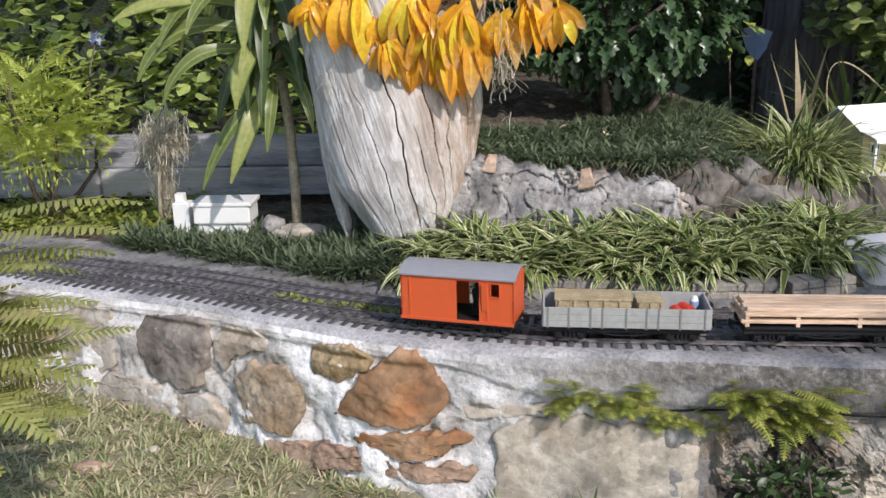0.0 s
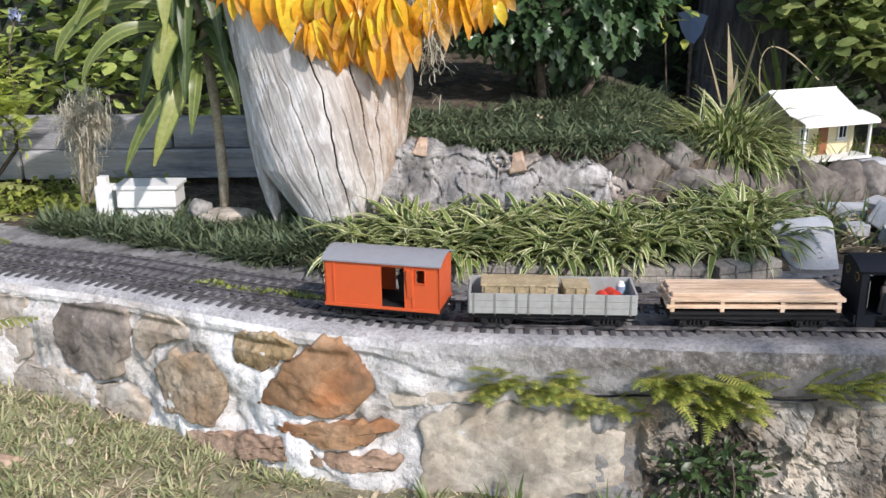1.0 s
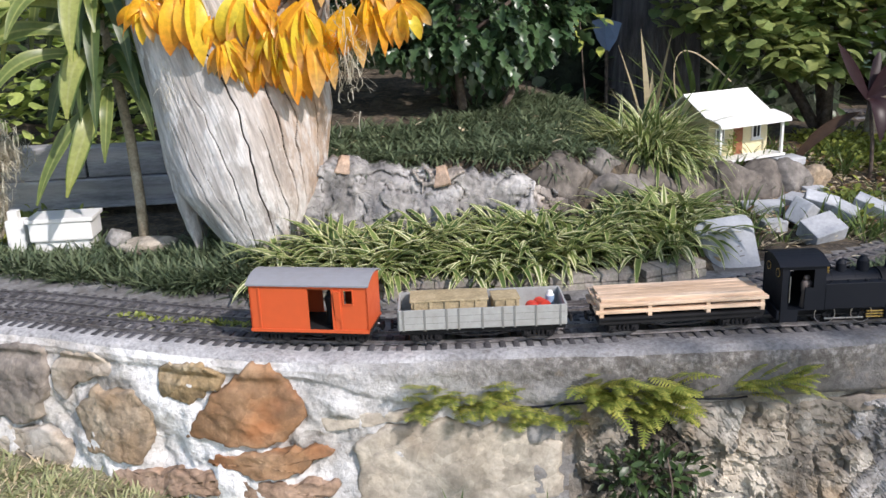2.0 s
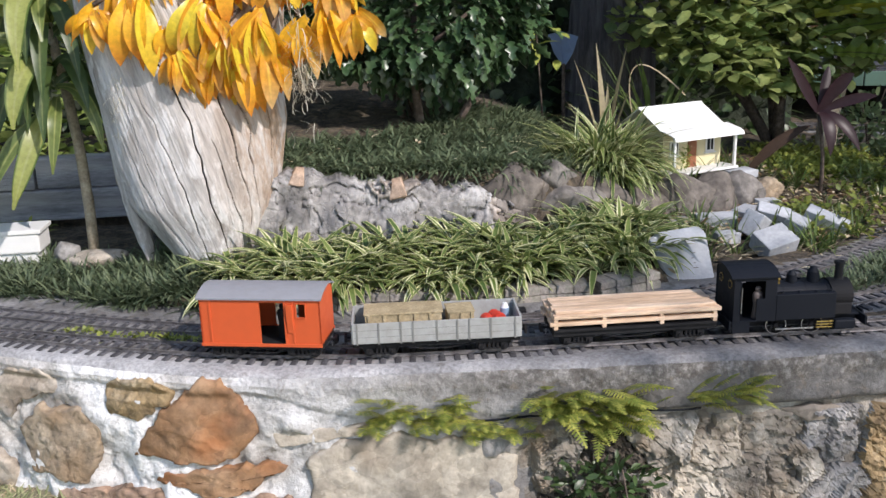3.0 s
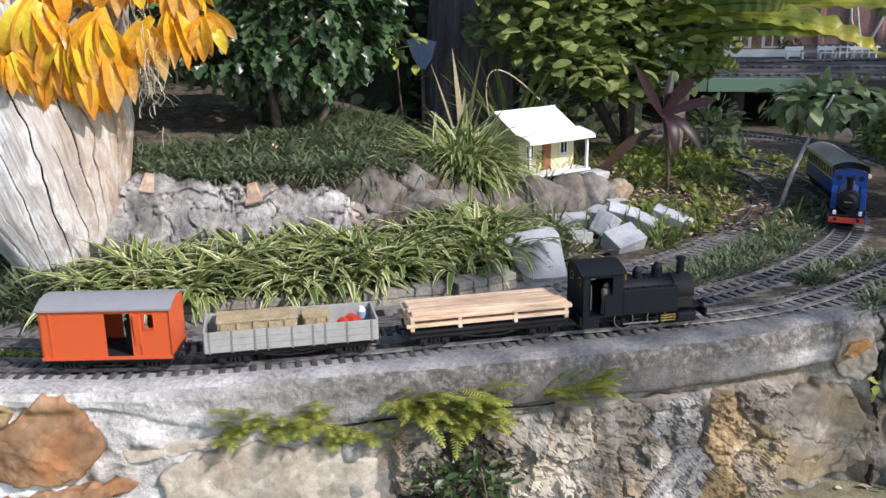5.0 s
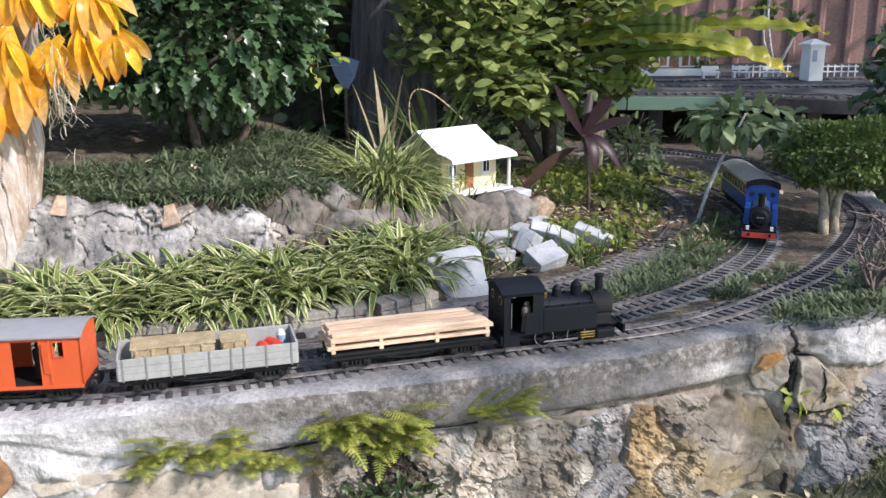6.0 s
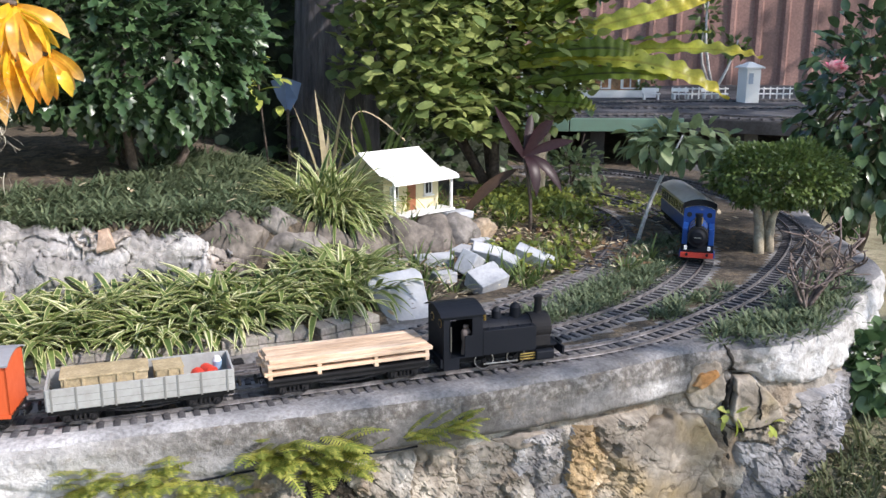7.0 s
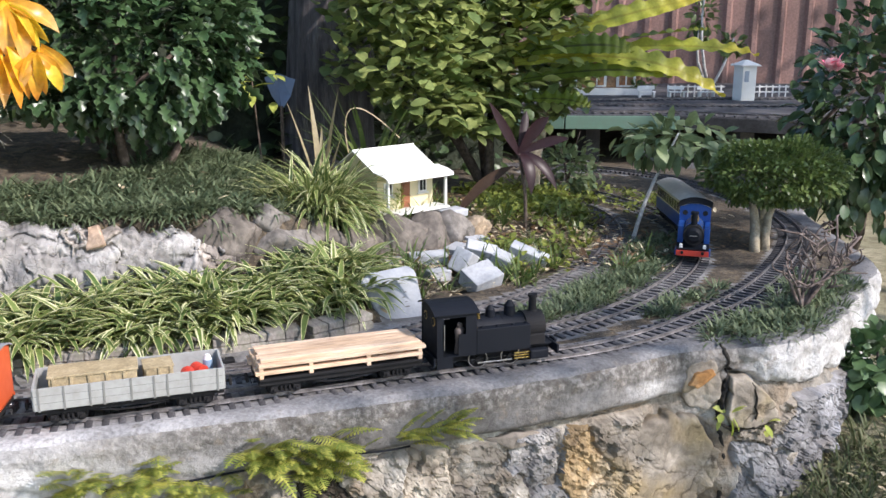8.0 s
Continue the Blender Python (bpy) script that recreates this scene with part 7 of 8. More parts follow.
moss("hanging_moss", "grey hanging moss trailing below the orange leaves", (-0.02, 1.94, 0.47), (0.02, 0.014, 0.09), 260)
moss("stump_moss", "grey moss clinging to the shaded side of the stump", (-0.385, 1.985, 0.4), (0.03, 0.012, 0.075), 220, (0.02, 0.045), 0.0012)
bush = moss("moss_bush", "dry grey bush draped in tangled moss beside the planter", (-0.895, 2.28, 0.24), (0.055, 0.045, 0.06), 1500, (0.03, 0.06), 0.0021)
v, f, u = strips(np.array((-0.91, 2.28, 0.13)) + rng.normal(0, 0.5, (420, 3)) * (0.024, 0.02, 0.09), rng.uniform(0, 6.28, 420), rng.uniform(0.03, 0.06, 420), 0.002, rng.uniform(0.1, 0.9, 420), rng.normal(0, 1.4, 420), 5, "plain")
part("lower_tangle", mesh_of("lower_tangle", v, f, MOSS, u), None, bush)
for tip in ((-0.89, 2.28, 0.26), (-0.92, 2.27, 0.22), (-0.87, 2.29, 0.23)):
    part("stem", stems(bmesh.new(), (-0.925, 2.28, 0.0), [tip], 0.006, 0.003), PALE_BARK, bush, smooth=True)

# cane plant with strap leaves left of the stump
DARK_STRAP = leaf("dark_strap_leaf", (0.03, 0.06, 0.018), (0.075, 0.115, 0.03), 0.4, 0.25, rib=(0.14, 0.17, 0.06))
cane = thing("dracaena", "cane plant with broad drooping green and yellow strap leaves", "dracaena")
part("cane", stems(bmesh.new(), (-0.535, 2.16, 0.0), [(-0.566, 2.16, 0.56)], 0.0125, 0.011, 0.03, 10), PALE_BARK, cane, "thin ringed pale cane", smooth=True)
heart = (-0.567, 2.16)
arching = [(0.5, (-0.78, 2.1, 0.6), (-0.87, 2.08, 0.41), 0.05, 0.3), (0.46, (-0.74, 2.06, 0.53), (-0.803, 2.05, 0.362), 0.04, 0.5), (0.47, (-0.595, 2.0, 0.52), (-0.619, 2.0, 0.352), 0.06, 0.1),
           (0.56, (-0.575, 1.98, 0.7), (-0.582, 1.97, 0.472), 0.058, -0.1), (0.39, (-0.59, 2.04, 0.36), (-0.655, 2.03, 0.176), 0.052, -0.2), (0.38, (-0.66, 2.09, 0.34), (-0.74, 2.08, 0.15), 0.04, 0.6),
           (0.4, (-0.54, 2.04, 0.4), (-0.566, 2.04, 0.247), 0.034, 0.1), (0.42, (-0.47, 2.05, 0.45), (-0.456, 2.05, 0.288), 0.034, 0.2), (0.56, (-0.74, 2.1, 0.64), (-0.9, 2.05, 0.55), 0.055, 0.2)]
for k in range(11):                                     # upper leaves, arching out to all sides
    a_, r_ = 2.2 + k * 0.52, rng.uniform(0.14, 0.36)
    x_, y_ = heart[0] + r_ * math.cos(a_), heart[1] + 0.5 * r_ * math.sin(a_)
    arching.append((rng.uniform(0.54, 0.6), (heart[0] + 0.6 * (x_ - heart[0]), heart[1] + 0.6 * (y_ - heart[1]), rng.uniform(0.68, 0.8)), (x_, y_, rng.uniform(0.46, 0.56)), rng.uniform(0.042, 0.055), rng.normal(0.1, 0.2)))
for z_, b_, c_, w_, tw in arching:
    v, f, u = ribbon((heart[0], heart[1], z_), b_, c_, w_ * 0.85, (0.15, -1, 0.5), 20, 0.14, 0.06, 2.5, 0.12, tw)
    part("leaf", mesh_of("leaf", v, f, STRAP_YELLOW if w_ > 0.05 else STRAP, u), None, cane)

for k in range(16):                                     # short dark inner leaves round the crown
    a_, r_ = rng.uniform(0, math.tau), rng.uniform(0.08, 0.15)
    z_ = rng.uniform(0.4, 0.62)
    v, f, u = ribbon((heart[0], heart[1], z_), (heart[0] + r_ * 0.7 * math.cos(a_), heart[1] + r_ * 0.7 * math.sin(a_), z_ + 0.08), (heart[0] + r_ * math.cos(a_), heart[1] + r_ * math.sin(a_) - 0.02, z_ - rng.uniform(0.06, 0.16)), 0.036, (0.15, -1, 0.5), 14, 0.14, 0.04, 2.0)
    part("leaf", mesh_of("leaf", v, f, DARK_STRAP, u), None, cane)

# hedge and bushes at the back left
n = 3000
v, f, u = strips(np.stack([rng.uniform(-2.3, -0.3, n), rng.normal(2.84, 0.08, n), rng.uniform(0.16, 0.85, n)], 1), rng.normal(-1.57, 0.8, n), rng.uniform(0.03, 0.055, n),
                 rng.uniform(0.03, 0.048, n), rng.uniform(0.9, 2.0, n), rng.uniform(0.1, 0.6, n), 5, "leaf", 0.1, roll=rng.normal(0, 0.35, n))
stuff("round_leaf_hedge", (v, f, u), HEDGE_LEAF, "hedge of small round green leaves in dappled light", "hedge")
feather = thing("feathery_bush", "bright lime feathery bush at the garden's end", "bush")
for tip in ((-1.35, 2.33, 0.35), (-1.22, 2.34, 0.32), (-1.3, 2.3, 0.42), (-1.15, 2.36, 0.25)):
    part("stem", stems(bmesh.new(), (-1.28, 2.36, 0.0), [tip], 0.008, 0.003), TWIG, feather, smooth=True)
for k in range(200):
    d = rng.normal(0, 1, 3)
    d /= np.linalg.norm(d)
    c = np.array((-1.27, 2.33, 0.29)) + d * (0.2, 0.1, 0.19) * rng.uniform(0.4, 1)
    v, f, u = frond((c[0], c[1], max(0.06, c[2])), math.atan2(d[1], d[0]) + rng.normal(0, 0.6), rng.uniform(0.08, 0.14), rng.uniform(0.5, 1.5), rng.uniform(0.2, 1.0), rng.uniform(0.018, 0.028), 16, 8, 0.2)
    part("spray", mesh_of("spray", v, f, LIME_LIGHT, u), None, feather)
v, f, u = cloud(1700, (-1.27, 2.33, 0.28), (0.2, 0.1, 0.19), (0.012, 0.026), (0.004, 0.008), 0.25, 2, "leaf", 0.0, floor=0.05)
part("fine_foliage", mesh_of("fine_foliage", v, f, LIME_LIGHT, u), None, feather)
bl = thing("blue_flower", "pale blue flower head in the hedge", "flower", pose(-1.235, 2.72, 0.475))
v, f, u = strips(rng.normal(0, 0.008, (26, 3)), rng.uniform(0, 6.28, 26), rng.uniform(0.02, 0.034, 26), rng.uniform(0.007, 0.011, 26), rng.uniform(0.2, 2.0, 26), rng.uniform(0.0, 0.6, 26), 3, "leaf", 0.1)
part("petals", mesh_of("petals", v, f, leaf("blue_petal", (0.3, 0.35, 0.65), (0.55, 0.6, 0.8), 0.5, 0.3), u), None, bl)
part("stalk", stems(bmesh.new(), (-0.01, 0.02, -0.31), [(0, 0, 0)], 0.004, 0.003), TWIG, bl, smooth=True)
# dark hedge behind everything: leaves before a sheet coloured as the shade inside
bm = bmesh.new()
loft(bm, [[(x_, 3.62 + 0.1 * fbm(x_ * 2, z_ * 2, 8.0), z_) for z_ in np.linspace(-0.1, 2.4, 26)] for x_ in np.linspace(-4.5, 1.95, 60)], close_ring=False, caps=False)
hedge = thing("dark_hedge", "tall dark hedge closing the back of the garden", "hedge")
part("shade_backing", bm, surface("hedge_inner_shade", (0.014, 0.02, 0.012), (0.03, 0.04, 0.024), (0.055, 0.068, 0.042), 9, 60, 0.95, 0.9, 0.02), hedge, smooth=True)
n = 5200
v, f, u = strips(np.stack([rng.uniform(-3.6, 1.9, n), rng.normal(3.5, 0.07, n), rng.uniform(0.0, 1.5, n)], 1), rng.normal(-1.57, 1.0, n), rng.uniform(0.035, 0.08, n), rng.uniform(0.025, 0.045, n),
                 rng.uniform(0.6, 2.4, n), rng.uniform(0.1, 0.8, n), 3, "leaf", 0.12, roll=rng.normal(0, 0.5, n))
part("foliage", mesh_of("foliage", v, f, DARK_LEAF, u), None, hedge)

# holly
holly = shrub("holly_bush", "dense glossy dark holly bush with spiny leaves", "holly bush", joined([cloud(2900, (0.3, 2.62, 0.6), (0.37, 0.22, 0.27), (0.046, 0.066), (0.03, 0.042), 0.62, 6, "holly", 0.2, -0.1)]), HOLLY,
              (0.32, 2.66, 0.12), [(0.15, 2.62, 0.55), (0.45, 2.62, 0.55), (0.3, 2.6, 0.65), (0.5, 2.68, 0.45), (0.1, 2.66, 0.45)], 0.016, 0.006)
# big trunk with climbing vine
trunk = thing("garden_tree", "large dark furrowed tree trunk with a climbing vine", "tree")
bm = bmesh.new()
rings = []
for k in range(30):
    h = k / 29
    r = 0.125 + 0.05 * (1 - h) ** 3
    rings.append([(1.08 + 0.05 * h + math.cos(a) * r * (1 + 0.05 * math.sin(a * 9 + h * 2) + 0.05 * fbm(a * 2, h * 4)), 3.36 + math.sin(a) * r, -0.05 + 2.6 * h) for a in np.linspace(0, math.tau, 40, endpoint=False)])
loft(bm, rings)
part("trunk", bm, DARK_BARK, trunk, smooth=True)
for tip in ((0.4, 2.3, 2.3), (1.9, 2.5, 2.3), (1.2, 2.0, 2.4), (2.6, 3.4, 2.5), (0.0, 3.4, 2.5)):
    part("limb", stems(bmesh.new(), (1.12, 3.36, 1.7), [tip], 0.06, 0.02, 0.08), DARK_BARK, trunk, smooth=True)
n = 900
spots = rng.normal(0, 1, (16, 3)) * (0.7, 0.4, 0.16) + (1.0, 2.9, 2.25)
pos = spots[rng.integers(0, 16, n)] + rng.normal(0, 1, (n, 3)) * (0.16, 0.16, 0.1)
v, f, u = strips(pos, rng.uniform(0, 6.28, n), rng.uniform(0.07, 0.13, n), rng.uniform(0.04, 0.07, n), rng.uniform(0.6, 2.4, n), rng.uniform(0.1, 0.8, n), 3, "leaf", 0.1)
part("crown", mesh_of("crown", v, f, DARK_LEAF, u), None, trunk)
vine = thing("climbing_vine", "climbing vine with broad green leaves hiding the trunk", "vine")
n = 3600
xs = 0.97 + 0.88 * rng.random(n) ** 0.9
low = np.interp(xs, [1.0, 1.3, 1.6, 1.85], [0.42, 0.28, 0.22, 0.34])
pos = np.stack([xs, rng.normal(2.9, 0.09, n) + 0.05 * np.sin(xs * 9), low + (0.95 - low) * rng.random(n)], 1)
v, f, u = strips(pos, rng.normal(-1.57, 0.9, n), rng.uniform(0.04, 0.068, n), rng.uniform(0.03, 0.05, n), rng.uniform(0.9, 2.2, n), rng.uniform(0.1, 0.7, n), 4, "leaf", 0.12, roll=rng.normal(0, 0.4, n))
part("foliage", mesh_of("foliage", v, f, VINE_LIGHT, u), None, vine)
part("stem", stems(bmesh.new(), (1.58, 3.0, 0.0), [(1.5, 3.0, 0.9), (1.3, 3.0, 0.8), (1.7, 2.98, 0.8), (1.2, 3.02, 0.5)], 0.022, 0.008), TWIG, vine, smooth=True)
part("old_trunk", stems(bmesh.new(), (1.68, 2.86, -0.02), [(1.73, 2.86, 0.36)], 0.035, 0.03, 0.03, 12), PALE_BARK, vine, "pale old vine trunk", smooth=True)
# nest fern
nest = thing("birds_nest_fern", "large fern with long wavy yellow-green fronds", "fern")
NEST_GREEN = leaf("green_nest_fern_leaf", (0.07, 0.12, 0.02), (0.17, 0.22, 0.035), 0.36, 0.4, rib=(0.05, 0.06, 0.02), tip=(0.3, 0.33, 0.05), gloss=0.4)
# each frond: root, a place half way, tip, width, the way its upper side faces, material
for a_, m_, c_, w_, face, mat in (((1.6, 2.88, 0.54), (1.933, 2.72, 0.65), (2.191, 2.6, 0.712), 0.068, (-0.1, -1, 0.5), NEST), ((1.62, 2.88, 0.51), (2.006, 2.72, 0.58), (2.237, 2.64, 0.607), 0.05, (0, -0.05, 1), NEST_GREEN),
                                  ((1.62, 2.88, 0.52), (2.123, 2.68, 0.55), (2.365, 2.52, 0.52), 0.06, (0, -0.8, 0.8), NEST), ((1.6, 2.86, 0.49), (1.929, 2.62, 0.508), (2.17, 2.45, 0.388), 0.074, (-0.2, -1, 0.6), NEST),
                                  ((1.6, 2.86, 0.43), (1.833, 2.66, 0.472), (2.03, 2.55, 0.45), 0.06, (0, -1, 0.6), NEST_GREEN), ((1.57, 2.84, 0.37), (1.682, 2.66, 0.378), (1.733, 2.58, 0.356), 0.06, (0, -1, 0.7), NEST_GREEN),
                                  ((1.6, 2.88, 0.6), (1.874, 2.74, 0.718), (2.046, 2.66, 0.75), 0.07, (0, -0.4, 0.9), NEST_GREEN), ((1.6, 2.88, 0.6), (1.74, 2.74, 0.712), (1.818, 2.66, 0.791), 0.07, (0, -0.7, 0.8), NEST_GREEN),
                                  ((1.6, 2.88, 0.52), (1.785, 2.66, 0.555), (1.887, 2.58, 0.53), 0.07, (-0.1, -1, 0.4), NEST_GREEN), ((1.6, 2.88, 0.62), (1.92, 2.7, 0.79), (2.19, 2.6, 0.82), 0.08, (0, -1, 0.5), NEST)):
    b_ = Vector(m_) * 2 - (Vector(a_) + Vector(c_)) / 2
    v, f, u = ribbon(a_, b_, c_, w_, face, 70, 0.14, 0.13, 10.0)
    part("frond", mesh_of("frond", v, f, mat, u), None, nest)
DEAD_LEAF = leaf("dead_brown_leaf", (0.035, 0.022, 0.015), (0.07, 0.042, 0.028), 0.6, 0.1, gloss=0.2)
dead = thing("dead_strap_leaf", "long dead brown strap leaf leaning beside the cottage", "dead leaf")
v, f, u = ribbon((1.19, 2.44, 0.06), (1.25, 2.42, 0.17), (1.36, 2.4, 0.21), 0.032, (0, -1, 0.5), 14, 0.2)
part("blade", mesh_of("blade", v, f, DEAD_LEAF, u), None, dead)
# purple cordyline
cord = thing("cordyline", "young cordyline with dark purple pointed leaves", "cordyline")
part("stem", stems(bmesh.new(), (1.39, 2.38, 0.0), [(1.361, 2.37, 0.25)], 0.006, 0.005, 0.05), TWIG, cord, smooth=True)
for b_, c_, w_ in (((1.32, 2.36, 0.3), (1.251, 2.35, 0.405), 0.04), ((1.4, 2.36, 0.33), (1.445, 2.35, 0.355), 0.046), ((1.43, 2.35, 0.29), (1.5, 2.32, 0.295), 0.034), ((1.37, 2.32, 0.25), (1.367, 2.3, 0.14), 0.046),
                   ((1.41, 2.33, 0.25), (1.452, 2.3, 0.148), 0.04), ((1.39, 2.4, 0.33), (1.41, 2.42, 0.37), 0.034)):
    v, f, u = ribbon((1.361, 2.37, 0.249), b_, c_, w_ * 0.85, (0.1, -1, 0.35), 12, 0.14)
    part("leaf", mesh_of("leaf", v, f, PURPLE, u), None, cord)
# clipped tree on the island
bon = shrub("clipped_tree", "small clipped tree with a dense flat-topped crown", "topiary tree", joined([cloud(8200, (1.99, 2.0, 0.21), (0.195, 0.17, 0.088), (0.011, 0.019), (0.008, 0.012), 0.7, 2, "leaf", 0.1)]), BUXUS,
            None, crown_name="crown")
for b, tip, r in (((1.89, 1.95, -0.01), (1.87, 1.97, 0.19), 0.016), ((1.91, 1.97, -0.01), (1.94, 1.99, 0.19), 0.014), ((1.93, 1.95, -0.01), (2.03, 2.0, 0.19), 0.015)):
    part("trunk", stems(bmesh.new(), b, [tip], r, r * 0.6, 0.08, 10), PALE_BARK, bon, "pale smooth forked trunk", smooth=True)
# camellia
shrub("camellia", "dark glossy camellia bush with a pink flower", "camellia", cloud(1300, (2.85, 2.43, 0.3), (0.33, 0.24, 0.42), (0.05, 0.075), (0.03, 0.045), 0.45, 4, "leaf", 0.14, 0.3), CAMELLIA_LEAF, (2.85, 2.5, -0.3),
      [(2.75, 2.45, 0.4), (2.6, 2.4, 0.3), (2.95, 2.45, 0.5)], 0.02, 0.008)
PETAL = leaf("pink_petal", (0.75, 0.12, 0.22), (0.85, 0.7, 0.72), 0.5, 0.3)
flower = thing("camellia_flower", "pink and white open camellia flower", "flower", pose(2.5, 2.32, 0.483))
v, f, u = strips(np.zeros((30, 3)) + rng.normal(0, 0.006, (30, 3)), rng.uniform(0, 6.28, 30), rng.uniform(0.028, 0.05, 30), rng.uniform(0.024, 0.036, 30), rng.uniform(0.2, 1.6, 30), rng.uniform(0.0, 0.6, 30), 3, "leaf", 0.1)
part("petals", mesh_of("petals", v, f, PETAL, u), None, flower)
# thin leaning sapling
SAP_BARK = surface("pale_grey_sapling_bark", (0.3, 0.29, 0.27), (0.45, 0.44, 0.42), (0.56, 0.55, 0.53), 40, 200, 0.8, 0.5, 0.003)
sap = shrub("leaning_sapling", "thin leaning grey sapling with sparse pale leaves", "sapling", cloud(260, (1.85, 2.27, 0.28), (0.2, 0.14, 0.06), (0.04, 0.065), (0.022, 0.034), 0.35, 3, "leaf", 0.1, 0.5), GREY_LEAF)
part("trunk", stems(bmesh.new(), (1.669, 2.218, -0.005), [(1.785, 2.25, 0.215)], 0.0068, 0.005, 0.03, 8), SAP_BARK, sap, "thin pale grey trunk", smooth=True)
part("branch", stems(bmesh.new(), (1.785, 2.25, 0.213), [(1.72, 2.26, 0.28), (1.86, 2.28, 0.3), (1.98, 2.28, 0.29), (1.93, 2.3, 0.26)], 0.005, 0.003), SAP_BARK, sap, smooth=True)
shrub("grey_shrub", "small grey-green shrub in front of the bridge", "shrub", cloud(420, (1.86, 2.92, 0.1), (0.13, 0.1, 0.12), (0.02, 0.04), (0.014, 0.024), 0.3, 3), GREY_LEAF, (1.86, 2.92, -0.02), [(1.9, 2.9, 0.24), (1.82, 2.9, 0.18)], 0.005, 0.002)
# bare twigs on the wall bed
GREY_TWIG = surface("grey_twig", (0.07, 0.05, 0.045), (0.13, 0.1, 0.09), (0.22, 0.18, 0.165), 60, 300, 0.85, 0.4, 0.002)
tw = thing("bare_shrub", "bare twiggy shrub growing on the wall bed", "shrub")
for tip in ((1.56, 1.5, 0.14), (1.66, 1.5, 0.19), (1.72, 1.52, 0.2), (1.78, 1.5, 0.15), (1.6, 1.46, 0.11), (1.74, 1.46, 0.11), (1.64, 1.53, 0.17), (1.69, 1.44, 0.14), (1.55, 1.46, 0.08), (1.8, 1.54, 0.11)):
    branch = part("branch", stems(bmesh.new(), (1.6, 1.48, 0.0), [tip], 0.005, 0.0022, 0.1, 6), GREY_TWIG, tw, smooth=True)
    for _ in range(8):
        b = Vector((1.6, 1.48, 0)).lerp(Vector(tip), rng.uniform(0.4, 1))
        part("twig", stems(bmesh.new(), b, [b + Vector((rng.normal(0, 0.03), rng.normal(0, 0.02), rng.uniform(0.0, 0.05)))], 0.0026, 0.0013, 0.12, 5), GREY_TWIG, branch, smooth=True)
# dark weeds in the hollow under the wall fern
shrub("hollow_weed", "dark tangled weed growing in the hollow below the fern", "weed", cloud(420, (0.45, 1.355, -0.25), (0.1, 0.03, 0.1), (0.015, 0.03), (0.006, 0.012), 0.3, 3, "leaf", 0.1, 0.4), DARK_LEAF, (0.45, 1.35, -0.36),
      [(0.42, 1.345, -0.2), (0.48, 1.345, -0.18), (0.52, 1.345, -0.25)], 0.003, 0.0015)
# ivy at the foot of the wall, sprigs in its cracks
IVY = leaf("ivy_leaf", (0.05, 0.1, 0.04), (0.11, 0.18, 0.075), 0.4, 0.15)
for x_, z_ in ((1.29, -0.135), (1.37, -0.165)):
    r_ = wall_at(x_, z_, 0.012)
    shrub("crack_sprig", "small yellow-green sprig rooted in a wall crack", "weed", cloud(9, (r_.x, r_.y, r_.z), (0.02, 0.012, 0.014), (0.02, 0.036), (0.01, 0.016), 0.3, 4), LIME_LIGHT, (r_.x, r_.y + 0.016, r_.z - 0.008), [(r_.x, r_.y, r_.z)], 0.002, 0.001)
shrub("ivy_patch", "dark ivy growing at the foot of the wall", "ivy", cloud(380, (1.79, 1.425, -0.15), (0.15, 0.07, 0.1), (0.026, 0.042), (0.026, 0.04), 0.3, 4, "leaf", 0.1, 0.4), IVY, (1.85, 1.4, -0.25), [(1.78, 1.42, -0.1), (1.9, 1.44, -0.1)], 0.006, 0.003)

# unseen tree added beside the camera to throw dappled shade over the end of the garden
shade = thing("shade_tree", "unseen tree added to throw dappled shade over the garden's end", "tree")
part("trunk", stems(bmesh.new(), (4.9, -2.0, -0.45), [(4.7, -1.7, 2.0)], 0.13, 0.08, 0.03, 14), DARK_BARK, shade, smooth=True)
spots = []
for k in range(30):
    x_, y_ = (rng.uniform(1.3, 2.3), rng.uniform(2.1, 3.3)) if k % 5 else (rng.uniform(0.6, 1.35), rng.uniform(1.3, 1.9))
    spots.append(Vector((x_, y_, 0)) + sun_way * (rng.uniform(1.7, 2.5) / sun_way.z))
for k in range(0, 30, 3):
    part("limb", stems(bmesh.new(), (4.7, -1.7, 1.95), [spots[k]], 0.045, 0.012, 0.08), DARK_BARK, shade, smooth=True)
n = 30 * 20
pos = np.array([spots[k // 20] for k in range(n)]) + rng.normal(0, 1, (n, 3)) * (0.12, 0.12, 0.07)
v, f, u = strips(pos, rng.uniform(0, 6.28, n), rng.uniform(0.06, 0.1, n), rng.uniform(0.035, 0.055, n), rng.uniform(0.9, 2.2, n), rng.uniform(0.1, 0.8, n), 3, "leaf", 0.1)
part("crown", mesh_of("crown", v, f, VINE, u), None, shade)

# unseen dense tree added beyond the wall's end, keeping the deck and the fence in shade
dense = thing("fence_shade_tree", "unseen dense tree added to keep the fence in shade", "tree")
part("trunk", stems(bmesh.new(), (7.0, 1.3, -0.45), [(6.8, 1.5, 2.4)], 0.16, 0.1, 0.03, 14), DARK_BARK, dense, smooth=True)
spots = [Vector((rng.uniform(2.7, 5.4), rng.uniform(3.4, 5.7), rng.uniform(0.2, 0.9))) + sun_way * (rng.uniform(1.9, 2.5) / sun_way.z) for k in range(44)]
for k in range(0, 44, 5):
    part("limb", stems(bmesh.new(), (6.8, 1.5, 2.3), [spots[k]], 0.05, 0.014, 0.08), DARK_BARK, dense, smooth=True)
n = 44 * 34
